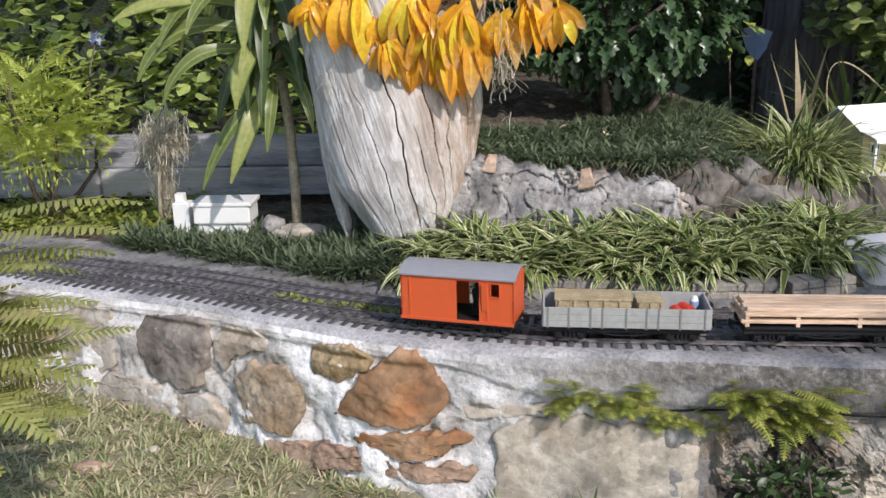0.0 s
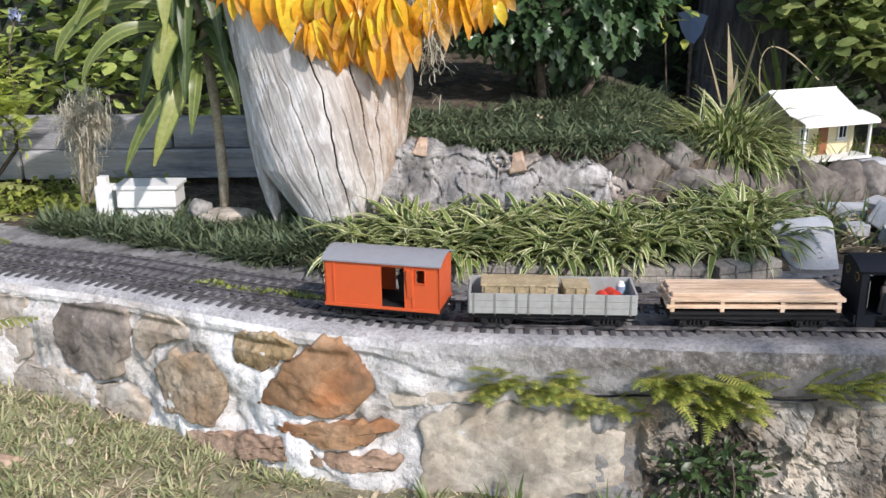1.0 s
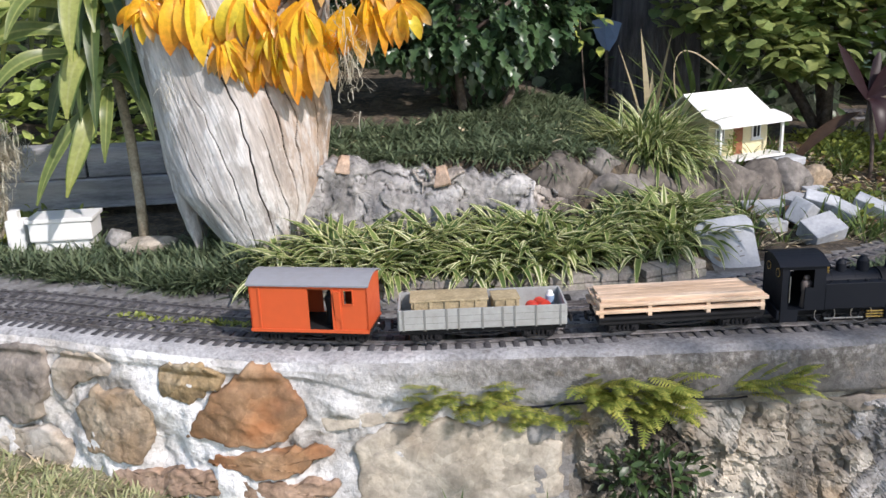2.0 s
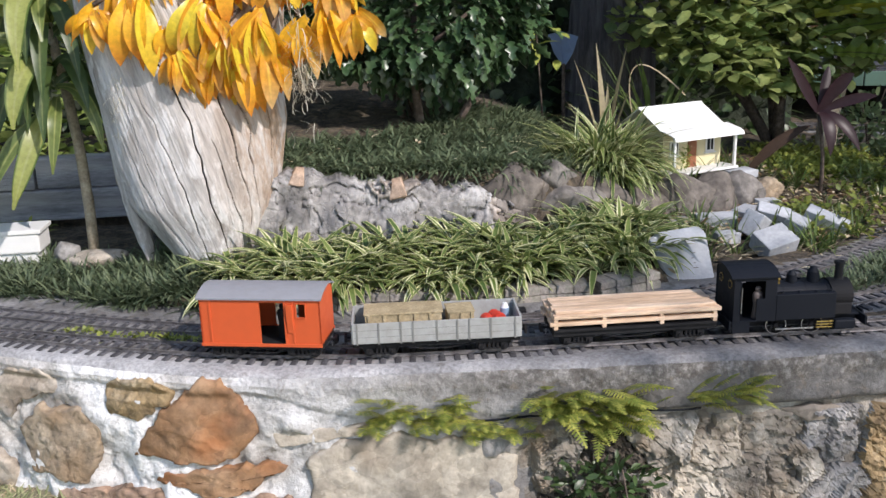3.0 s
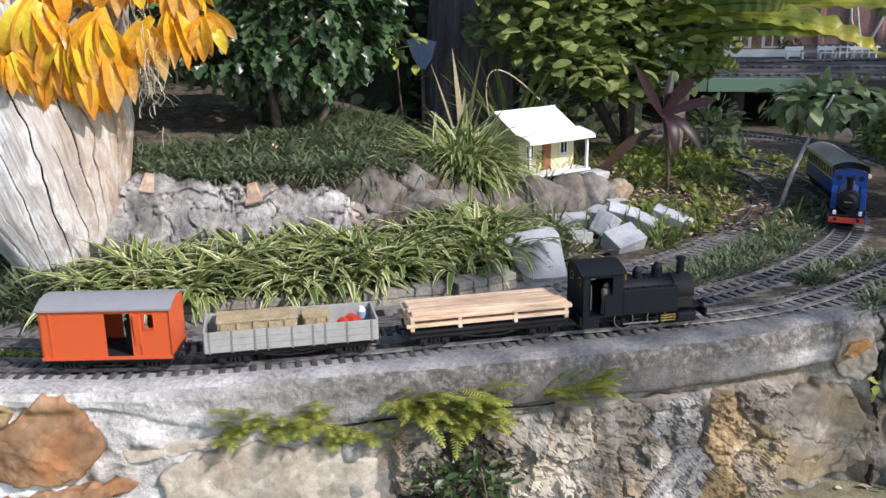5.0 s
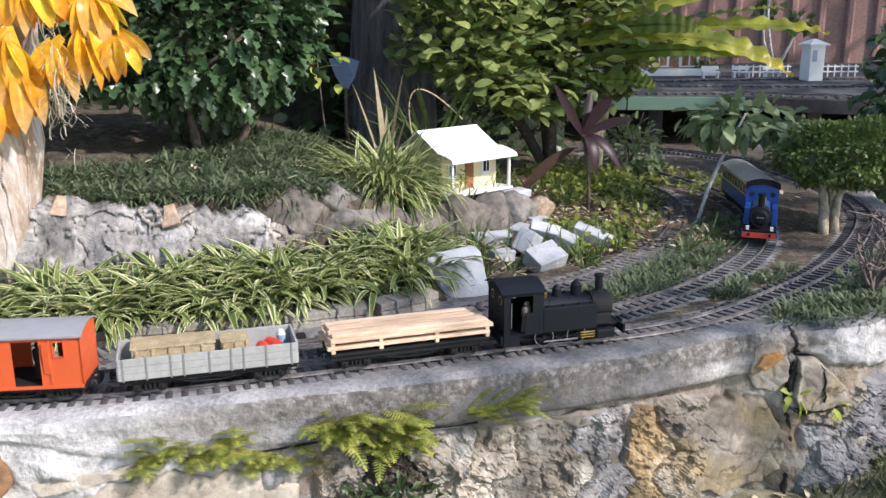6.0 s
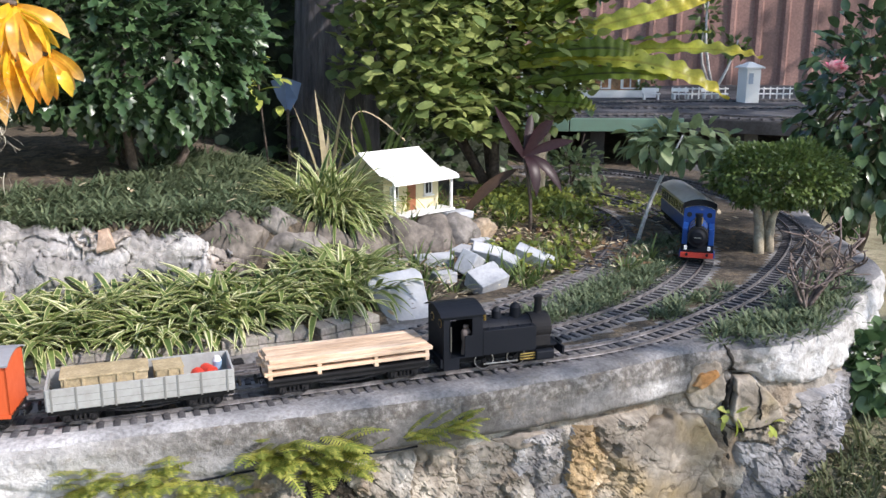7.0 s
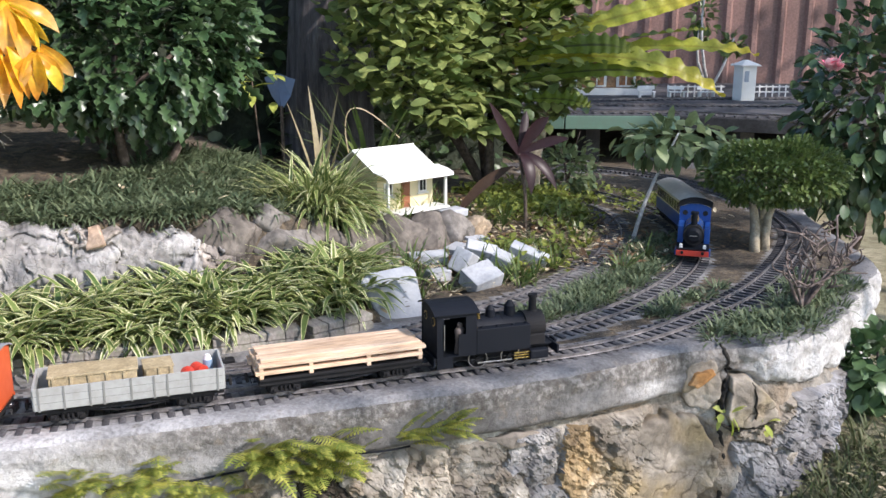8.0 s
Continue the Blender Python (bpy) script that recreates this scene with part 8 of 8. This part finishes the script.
pos = np.array([spots[k // 34] for k in range(n)]) + rng.normal(0, 1, (n, 3)) * (0.2, 0.2, 0.12)
v, f, u = strips(pos, rng.uniform(0, 6.28, n), rng.uniform(0.1, 0.16, n), rng.uniform(0.06, 0.09, n), rng.uniform(0.9, 2.2, n), rng.uniform(0.1, 0.8, n), 3, "leaf", 0.1)
part("crown", mesh_of("crown", v, f, VINE, u), None, dense)

# yellowing sprig beside the trunk and a thin arching stalk behind the cottage
sprig = thing("yellow_sprig", "small sprig of yellowing green leaves beside the dark trunk", "vine")
part("stem", stems(bmesh.new(), (0.76, 3.06, 0.1), [(0.72, 3.02, 0.5)], 0.004, 0.002, 0.05), TWIG, sprig, smooth=True)
for k in range(11):
    v, f, u = strips([(rng.uniform(0.68, 0.8), rng.uniform(2.98, 3.04), rng.uniform(0.36, 0.54))], rng.normal(-1.57, 0.9), rng.uniform(0.05, 0.075), rng.uniform(0.026, 0.036), rng.uniform(1.2, 2.3), 0.4, 5, "leaf", 0.12)
    part("leaf", mesh_of("leaf", v, f, LIME_LIGHT, u), None, sprig)
stalk = thing("arching_stalk", "thin pale arching stalk hanging behind the cottage", "plant stalk")
bm = bmesh.new()
rings = []
for t in np.linspace(0, 1, 16):
    q = Vector((0.99, 2.76, 0.12)).lerp(Vector((0.87, 2.74, 0.52)), t).lerp(Vector((0.87, 2.74, 0.52)).lerp(Vector((1.12, 2.72, 0.27)), t), t)
    rings.append([q + Vector((0.0022 * math.cos(a), 0, 0.0022 * math.sin(a))) for a in np.linspace(0, math.tau, 6, endpoint=False)])
loft(bm, rings)
part("stem", bm, STRAW, stalk, smooth=True)

# ---- small buildings and edging ----
CREAM = paint("cream_boards", (0.74, 0.66, 0.42), 0.6, 0.1, 60)
DOOR_RED = paint("brown_red_door", (0.28, 0.1, 0.045), 0.5, 0.12, 60)
GLASS_DARK = paint("dark_pane", (0.02, 0.022, 0.026), 0.12, 0.05, 60)


def build_cottage(at):
    c = thing("toy_cottage", "small cream toy cottage with a white roof and veranda on posts", "model house", at)
    W, H = 0.18, 0.088
    part("veranda_floor", boxed(-0.006, W + 0.008, -0.004, 0.05, -0.004, 0.002, 0.001), WHITE, c)
    part("base", boxed(0, W, 0.045, 0.2, -0.012, 0.0, 0.001), WHITE, c)
    t = 0.003
    wall = part("front_wall", boxed(0.004, W - 0.004, 0.046, 0.046 + t, 0.0022, H + 0.012), CREAM, c)
    for x0, x1, y0, y1 in ((0.004, 0.004 + t, 0.0495, 0.196), (W - 0.004 - t, W - 0.004, 0.0495, 0.196), (0.0075, W - 0.0075, 0.193, 0.196)):
        part("wall", boxed(x0, x1, y0, y1, 0.0005, H), CREAM, c)
    for z in np.arange(0.012, H, 0.011):
        part("weatherboard", boxed(0.004, W - 0.004, 0.0452, 0.0458, z, z + 0.001), CREAM, wall)
    for x in (0.022, 0.128):
        w = part("window", boxed(x, x + 0.026, 0.0425, 0.0448, 0.036, 0.072), WHITE, c)
        part("pane", boxed(x + 0.004, x + 0.0215, 0.0416, 0.0423, 0.041, 0.068), GLASS_DARK, w)
        part("glazing_bar", boxed(x + 0.012, x + 0.0135, 0.0408, 0.0415, 0.041, 0.068), WHITE, w)
        part("sill", boxed(x - 0.004, x + 0.03, 0.039, 0.0448, 0.0325, 0.0357, 0.0005), WHITE, w)
    d = part("door", boxed(0.076, 0.101, 0.043, 0.0455, 0.0026, 0.07), DOOR_RED, c, "brown-red door")
    for z in (0.012, 0.042):
        part("door_panel", boxed(0.08, 0.097, 0.042, 0.0428, z, z + 0.022), DOOR_RED, d)
    part("door_knob", rodded((0.097, 0.042, 0.036), (0.097, 0.0395, 0.036), 0.0014, None, 8), BRASS, d)
    for x in (0.0, 0.178):
        part("post", boxed(x - 0.003, x + 0.003, -0.002, 0.004, 0.0022, H + 0.002, 0.0006), WHITE, c)
    a = [(-0.014, 0.084), (-0.011, 0.0905), (0.0, 0.0955), (0.02, 0.1), (0.045, 0.1045)]
    bm = bmesh.new()
    loft(bm, [[(x, y, z) for y, z in a] + [(x, y, z - 0.0022) for y, z in reversed(a)] for x in (-0.01, W + 0.012)])
    bmesh.ops.recalc_face_normals(bm, faces=bm.faces)
    part("veranda_roof", bm, WHITE, c, "curved white veranda roof")
    a = [(0.04, 0.1052), (0.118, 0.15), (0.205, 0.093)]
    bm = bmesh.new()
    loft(bm, [[(x, y, z) for y, z in a] + [(x, y, z - 0.0025) for y, z in reversed(a)] for x in (-0.012, W - 0.004)])
    bmesh.ops.recalc_face_normals(bm, faces=bm.faces)
    roof = part("roof", bm, WHITE, c, "plain white gabled roof")
    part("ridge_cap", rodded((-0.012, 0.118, 0.1505), (W - 0.004, 0.118, 0.1505), 0.002, None, 8), WHITE, roof)
    for x in (0.0042, W - 0.0075):
        bm = bmesh.new()
        loft(bm, [[(xx, 0.05, H), (xx, 0.118, 0.1465), (xx, 0.195, H)] for xx in (x, x + t)])
        bmesh.ops.recalc_face_normals(bm, faces=bm.faces)
        part("gable", bm, CREAM, c)
    p = thing("porch_plant", "tiny pale green plant standing by the cottage door", "pot plant", at @ pose(0.06, 0.03, 0.0022))
    v, f, u = cloud(60, (0, 0, 0.03), (0.011, 0.009, 0.026), (0.006, 0.012), (0.004, 0.007), 0.3, 2)
    part("foliage", mesh_of("foliage", v, f, LIME, u), None, p)


build_cottage(pose(0.928, 2.3, 0.112, 0, 0, 20) @ Matrix.Diagonal((1.2, 1.15, 1.1, 1)))

# white planter: a box on a foot and a pillar beside it
pl = thing("white_planter", "white painted concrete trough on a plinth with a pillar", "planter", pose(-0.725, 2.2, float(bed_z(-0.725, 2.2)) - 0.006))
part("plinth", boxed(-0.066, 0.064, -0.035, 0.035, 0, 0.05, 0.003), WHITE, pl)
part("trough", boxed(-0.073, 0.072, -0.043, 0.043, 0.0505, 0.096, 0.004), WHITE, pl)
part("rim", boxed(-0.078, 0.078, -0.047, 0.047, 0.0962, 0.106, 0.002), WHITE, pl)
part("pillar", boxed(-0.133, -0.09, -0.02, 0.02, 0, 0.1, 0.003), WHITE, pl)
part("pillar_cap", boxed(-0.127, -0.104, -0.012, 0.012, 0.1002, 0.122, 0.002), WHITE, pl)

SLEEPER_WOOD = surface("painted_grey_timber", (0.16, 0.16, 0.178), (0.34, 0.345, 0.372), (0.55, 0.55, 0.57), 7, 90, 0.85, 0.7, 0.006, stretch=(0.3, 1, 2), spots=(0.42, 0.4, 0.37), spot_scale=5)
edge = thing("timber_edging", "weathered grey timber retaining edge under the hedge", "retaining edge")
for k, (x0, x1, z0, z1) in enumerate(((-2.4, -1.22, 0.02, 0.105), (-1.215, -0.36, 0.02, 0.105), (-2.4, -1.5, 0.107, 0.195), (-1.495, -0.78, 0.107, 0.198), (-0.775, -0.3, 0.107, 0.192))):
    part("timber", boxed(x0, x1, 2.58 + 0.004 * k, 2.66, z0, z1, 0.006), SLEEPER_WOOD, edge)

# points motor and rods by the turnout
pm = thing("points_motor", "dark metal points lever lying beside the turnout", "points lever")
part("box", boxed(0.26, 0.38, 1.632, 1.652, 0.0, 0.012, 0.002), BLACK_ROUGH, pm)
part("throw_rod", rodded((0.29, 1.58, 0.008), (0.29, 1.64, 0.008), 0.0015, None, 6), STEEL, pm)
for x in (0.27, 0.31, 0.36):
    part("bolt", rodded((x, 1.642, 0.012), (x, 1.642, 0.015), 0.0025, None, 8), STEEL, pm)
cable = thing("wall_cable", "thin dark cable running under the concrete edge", "cable")
bm = bmesh.new()
rings = []
for x in np.linspace(0.12, 0.62, 26):
    q = wall_at(x, -0.088 - 0.003 * math.sin(x * 30), 0.006)
    rings.append([q + Vector((0, 0.0018 * math.cos(t), 0.0018 * math.sin(t))) for t in np.linspace(0, math.tau, 6, endpoint=False)])
loft(bm, rings)
part("sheath", bm, BLACK, cable, smooth=True)

# ---- blue train ----
def build_blue_train():
    at = on_track(TRACK_C, 1.7, 1.98, 0.013) @ Matrix.Rotation(math.pi, 4, "Z")
    m = thing("blue_locomotive", "bright blue steam locomotive with red buffer beam", "model locomotive", at)
    W = 0.042
    part("frame", boxed(-0.11, 0.105, -0.033, 0.033, 0.012, 0.03, 0.001), BLACK_ROUGH, m)
    part("running_plate", boxed(-0.115, 0.112, -W, W, 0.029, 0.0325, 0.0008), BLACK, m)
    part("boiler", rodded((-0.04, 0, 0.066), (0.07, 0, 0.066), 0.025, None, 28), BLUE, m)
    for x in (-0.02, 0.025, 0.06):
        part("boiler_band", rodded((x - 0.001, 0, 0.066), (x + 0.001, 0, 0.066), 0.0257, None, 28), BRASS, m)
    sb = part("smokebox", rodded((0.0705, 0, 0.066), (0.1, 0, 0.066), 0.027, None, 28), BLACK_ROUGH, m)
    part("smokebox_door", rodded((0.1, 0, 0.066), (0.105, 0, 0.066), 0.022, 0.014, 24), BLACK, sb)
    part("door_handle", boxed(0.1052, 0.107, -0.009, 0.009, 0.065, 0.067), STEEL, sb)
    bm = rodded((0.084, 0, 0.09), (0.084, 0, 0.122), 0.0078, 0.0085, 18)
    rod(bm, (0.084, 0, 0.122), (0.084, 0, 0.127), 0.0105, None, 18)
    part("chimney", bm, BLACK, m)
    bm = rodded((0.02, 0, 0.088), (0.02, 0, 0.104), 0.011, 0.0105, 18)
    rod(bm, (0.02, 0, 0.104), (0.02, 0, 0.113), 0.0105, 0.004, 18)
    part("dome", bm, BRASS, m)
    for sy in (-1, 1):
        y0, y1 = sorted((sy * 0.027, sy * W))
        part("side_tank", boxed(-0.04, 0.045, y0, y1, 0.0328, 0.078, 0.002), BLUE, m)
        y0, y1 = sorted((sy * (W - 0.003), sy * W))
        side = part("cab_side", boxed(-0.112, -0.0405, y0, y1, 0.0328, 0.082, 0.0006), BLUE, m)
        part("cab_post", boxed(-0.048, -0.0405, y0, y1, 0.0822, 0.116), BLUE, side)
        part("cab_post", boxed(-0.112, -0.104, y0, y1, 0.0822, 0.116), BLUE, side)
        part("cylinder", boxed(0.068, 0.1, min(sy * 0.03, sy * 0.046), max(sy * 0.03, sy * 0.046), 0.01, 0.028, 0.004), BLUE, m)
        part("coupling_rod", boxed(-0.05, 0.045, min(sy * 0.03, sy * 0.032), max(sy * 0.03, sy * 0.032), 0.011, 0.014), STEEL, m)
        for x in (-0.045, 0.0, 0.042):
            part("wheel", rodded((x, sy * 0.0215, 0.017), (x, sy * 0.0275, 0.017), 0.0165, None, 24), BLACK_ROUGH, m)
    bm = bmesh.new()
    prof = [(-W + 0.003, 0.033)] + [(y, 0.116 + z) for y, z in arch(W - 0.003, 0.01)] + [(W - 0.003, 0.033)]
    loft(bm, [[(x, y, z) for y, z in prof] for x in (-0.044, -0.041)])
    bmesh.ops.recalc_face_normals(bm, faces=bm.faces)
    front = part("cab_front", bm, BLUE, m)
    for sy in (-1, 1):
        part("spectacle", rodded((-0.0405, sy * 0.027, 0.1), (-0.039, sy * 0.027, 0.1), 0.007, None, 16), GLASS_DARK, front)
    a = arch(W + 0.004, 0.012)
    bm = bmesh.new()
    loft(bm, [[(x, y, 0.116 + z) for y, z in a] + [(x, y, 0.1185 + z) for y, z in reversed(a)] for x in (-0.118, -0.034)])
    bmesh.ops.recalc_face_normals(bm, faces=bm.faces)
    part("cab_roof", bm, BLACK, m)
    beam = part("buffer_beam", boxed(0.1125, 0.117, -W, W, 0.014, 0.028, 0.0006), RED, m, "red buffer beam")
    for sy in (-1, 1):
        part("buffer", rodded((0.117, sy * 0.026, 0.024), (0.126, sy * 0.026, 0.024), 0.0035, None, 12), BLACK, beam)
        part("lamp", boxed(0.1, 0.108, sy * 0.03 - 0.004, sy * 0.03 + 0.004, 0.0327, 0.043, 0.001), WHITE, m)
    at = on_track(TRACK_C, 1.88, 2.26, 0.013) @ Matrix.Rotation(math.pi, 4, "Z")
    c = thing("passenger_coach", "blue and cream model coach with a pale grey roof", "model coach", at)
    L = 0.17
    part("body_lower", boxed(-L, L, -W, W, 0.028, 0.065, 0.001), BLUE, c)
    part("body_upper", boxed(-L, L, -W + 0.001, W - 0.001, 0.0652, 0.106, 0.001), CREAM, c)
    for sy in (-1, 1):
        for x in np.arange(-0.15, 0.16, 0.033):
            w = part("window", boxed(x - 0.0115, x + 0.0115, sy * (W - 0.0002) - 0.0008, sy * (W - 0.0002) + 0.0008, 0.071, 0.098), GLASS_DARK, c)
            part("window_frame", boxed(x - 0.0135, x + 0.0135, sy * (W + 0.0008) - 0.0006, sy * (W + 0.0008) + 0.0006, 0.0985, 0.1005), CREAM, w)
    a = arch(W + 0.004, 0.016)
    bm = bmesh.new()
    loft(bm, [[(x, y, 0.1062 + z) for y, z in a] + [(x, y, 0.1085 + z) for y, z in reversed(a)] for x in (-L - 0.005, L + 0.005)])
    bmesh.ops.recalc_face_normals(bm, faces=bm.faces)
    part("roof", bm, paint("pale_coach_roof", (0.62, 0.6, 0.56), 0.6, 0.15, 60), c, "pale grey arched roof")
    underframe(c, L, 0.019, 0.0275)
    for x in (-0.12, 0.12):
        bogie(c, x)


build_blue_train()

# ---- raised deck with station, and the fence ----
DECK = surface("dark_deck", (0.03, 0.03, 0.033), (0.055, 0.055, 0.06), (0.1, 0.098, 0.102), 8, 120, 0.85, 0.6, 0.004)
GREEN = paint("faded_green_girder", (0.12, 0.22, 0.17), 0.55, 0.2, 20)
RUST_METAL = surface("brown_fence_steel", (0.2, 0.115, 0.1), (0.25, 0.145, 0.125), (0.3, 0.18, 0.155), 2.2, 60, 0.55, 0.15, 0.002)
deck = thing("railway_deck", "raised dark railway deck with a green girder edge", "railway deck")
poly = [(1.55, 4.2), (2.33, 3.72), (2.82, 3.5), (3.2, 3.12), (4.4, 2.95), (5.6, 3.2), (6.6, 4.6), (4.6, 5.6), (1.6, 5.9)]
bm = bmesh.new()
loft(bm, [[(x, y, 0.185) for x, y in poly], [(x, y, 0.215) for x, y in poly]])
bmesh.ops.recalc_face_normals(bm, faces=bm.faces)
part("platform", bm, DECK, deck)
for (xa, ya), (xb, yb) in zip(poly[:3], poly[1:4]):
    h = math.atan2(yb - ya, xb - xa)
    ln_ = math.hypot(xb - xa, yb - ya)
    g = part("girder", boxed(0, ln_ - 0.004, -0.012, 0.0, 0.15, 0.212, 0.003), GREEN if xb < 3 else DECK, deck, "faded green girder" if xb < 3 else "")
    g.matrix_basis = Matrix.Translation((xa, ya, 0)) @ Matrix.Rotation(h, 4, "Z")
for x, y in ((1.8, 4.2), (2.5, 3.78), (3.1, 3.4), (4.2, 3.2), (2.2, 5.2), (4.4, 5.2)):
    part("leg", boxed(x - 0.04, x + 0.04, y - 0.04, y + 0.04, -0.3, 0.185), DECK, deck)
for pts, name in (([(1.6, 4.28), (2.36, 3.8), (2.86, 3.58), (3.25, 3.2), (4.3, 3.05), (5.2, 3.3)], "deck_track"), ([(1.7, 4.62), (2.6, 4.2), (3.3, 3.85), (4.0, 3.62), (4.7, 3.75), (5.0, 4.2), (4.6, 4.7)], "deck_track"),
                  ([(2.0, 4.8), (2.9, 4.4), (3.6, 4.25), (4.3, 4.05), (4.6, 4.25), (4.4, 4.6)], "deck_track")):
    build_track(name, Line(pts), 0.0, Line(pts).length, 0.216, 0.045, "model railway track on the raised deck")
tower = thing("signal_tower", "small white signal tower with a peaked roof on the deck", "model tower", pose(3.735, 4.12, 0.216, 0, 0, -12))
part("body", boxed(-0.042, 0.042, -0.05, 0.05, 0, 0.19, 0.002), WHITE, tower)
bm = bmesh.new()
loft(bm, [[(-0.058, -0.066, 0.191), (0.058, -0.066, 0.191), (0.058, 0.066, 0.191), (-0.058, 0.066, 0.191)], [(-0.058, -0.066, 0.198), (0.058, -0.066, 0.198), (0.058, 0.066, 0.198), (-0.058, 0.066, 0.198)],
          [(-0.008, -0.008, 0.225), (0.008, -0.008, 0.225), (0.008, 0.008, 0.225), (-0.008, 0.008, 0.225)]])
part("roof", bm, WHITE, tower)
w = part("window", boxed(-0.03, -0.004, -0.053, -0.0502, 0.105, 0.165), paint("pale_blue_pane", (0.3, 0.36, 0.45), 0.3, 0.05, 60), tower)
part("window_frame", boxed(-0.034, 0.0, -0.0545, -0.0532, 0.165, 0.169), WHITE, w)
st = thing("model_station", "brick model station with white windows on the raised deck", "model station", pose(3.05, 4.9, 0.216, 0, 0, -22))
part("body", boxed(-0.45, 0.45, 0, 0.25, 0, 0.2, 0.002), STONES["rust"], st)
part("roof", boxed(-0.5, 0.5, -0.12, 0.3, 0.201, 0.22, 0.004), ROOF_GREY, st)
part("platform_edge", boxed(-0.5, 0.5, -0.1, -0.001, 0, 0.04, 0.002), WHITE, st)
for x in np.arange(-0.36, 0.4, 0.18):
    w = part("window", boxed(x - 0.06, x + 0.06, -0.006, -0.0005, 0.045, 0.15), WHITE, st)
    for dx in (-0.024, 0.024):
        part("pane", boxed(x + dx - 0.019, x + dx + 0.019, -0.0085, -0.0062, 0.055, 0.14), STONES["rust"], w)
for k in range(3):
    x, y = 3.35 + 0.16 * k, 4.5 - 0.07 * k
    b = thing("platform_bench", "white model platform bench", "bench", pose(x, y, 0.216, 0, 0, -22), "white platform benches")
    part("seat", boxed(-0.05, 0.05, -0.02, 0.02, 0.03, 0.036), WHITE, b)
    part("backrest", boxed(-0.05, 0.05, 0.0205, 0.026, 0.045, 0.066), WHITE, b)
    for dx in (-0.04, 0.04):
        part("leg", boxed(dx - 0.005, dx + 0.005, -0.018, 0.018, 0, 0.0298), WHITE, b)
for k, (x, y) in enumerate(((3.43, 4.72), (3.5, 4.69))):
    pot = thing("potted_plant", "tiny green plant in a red clay pot on the deck", "pot plant", pose(x, y, 0.216), "potted plants on the deck")
    part("pot", rodded((0, 0, 0), (0, 0, 0.035), 0.018, 0.024, 16), DOOR_RED, pot)
    v, f, u = cloud(60, (0, 0, 0.058), (0.03, 0.03, 0.03), (0.02, 0.03), (0.01, 0.016), 0.3, 3)
    part("foliage", mesh_of("foliage", v, f, VINE, u), None, pot)
rail_fence = thing("picket_fence", "low white model picket fence beside the deck track", "model fence")
for x, y, ln_ in ((3.5, 4.5, 0.34), (3.98, 4.32, 0.22)):
    for dz in (0.025, 0.055):
        g = part("fence_rail", boxed(0, ln_, -0.003, 0.003, dz, dz + 0.008), WHITE, rail_fence)
        g.matrix_basis = pose(x, y, 0.216, 0, 0, -20)
    for k in range(int(ln_ / 0.04) + 1):
        g = part("fence_post", boxed(k * 0.04 - 0.004, k * 0.04 + 0.004, -0.007, -0.0032, 0.0, 0.07), WHITE, rail_fence)
        g.matrix_basis = pose(x, y, 0.216, 0, 0, -20)
creeper = shrub("fence_creeper", "spindly dark leafy creeper climbing up by the fence", "creeper", joined([cloud(70, (4.13, 5.0, 0.68), (0.1, 0.06, 0.16), (0.05, 0.08), (0.03, 0.05), 0.2, 3), cloud(46, (4.4, 5.0, 0.5), (0.1, 0.06, 0.07), (0.05, 0.08), (0.03, 0.05), 0.2, 3)]), VINE,
                (4.22, 5.0, 0.2), [(4.13, 5.0, 0.85), (4.4, 5.0, 0.55), (4.1, 5.0, 0.6)], 0.012, 0.006, SAP_BARK)
fence = thing("steel_fence", "brown ribbed steel boundary fence in shade", "fence")
h = radians(-26)
fx, fy = 4.6, 5.75
for k in range(-16, 18):
    x0 = k * 0.2
    bm = bmesh.new()
    prof = [(0, 0), (0.055, 0), (0.075, -0.028), (0.105, -0.028), (0.125, 0), (0.2, 0)]
    loft(bm, [[(x0 + a, b, z) for a, b in prof] + [(x0 + a, b + 0.004, z) for a, b in reversed(prof)] for z in (-0.4, 2.2)])
    bmesh.ops.recalc_face_normals(bm, faces=bm.faces)
    s = part("sheet", bm, RUST_METAL, fence)
    s.matrix_basis = Matrix.Translation((fx, fy, 0)) @ Matrix.Rotation(h, 4, "Z")
# blue-grey garden ornament by the trunk
orn = thing("garden_scoop", "faded blue plastic scoop stuck in the soil by the tree", "scoop", pose(0.86, 3.2, 0.0))
bm = bmesh.new()
loft(bm, [[(-0.055, 0, 0.44), (0.0, 0.02, 0.45), (0.055, 0, 0.43), (0.05, 0.012, 0.43), (0.0, 0.032, 0.45), (-0.05, 0.012, 0.44)], [(-0.035, -0.01, 0.38), (0.0, 0.01, 0.38), (0.035, -0.01, 0.375), (0.03, 0.0, 0.375), (0, 0.02, 0.38), (-0.03, 0.0, 0.38)],
          [(-0.006, -0.012, 0.335), (0, -0.006, 0.335), (0.008, -0.012, 0.335), (0.006, -0.004, 0.335), (0, 0.002, 0.335), (-0.005, -0.004, 0.335)]])
bmesh.ops.recalc_face_normals(bm, faces=bm.faces)
part("blade", bm, paint("faded_blue", (0.16, 0.22, 0.34), 0.5, 0.15, 40), orn)
part("shaft", rodded((0, -0.01, -0.05), (0, -0.01, 0.34), 0.006, None, 8), TWIG, orn)
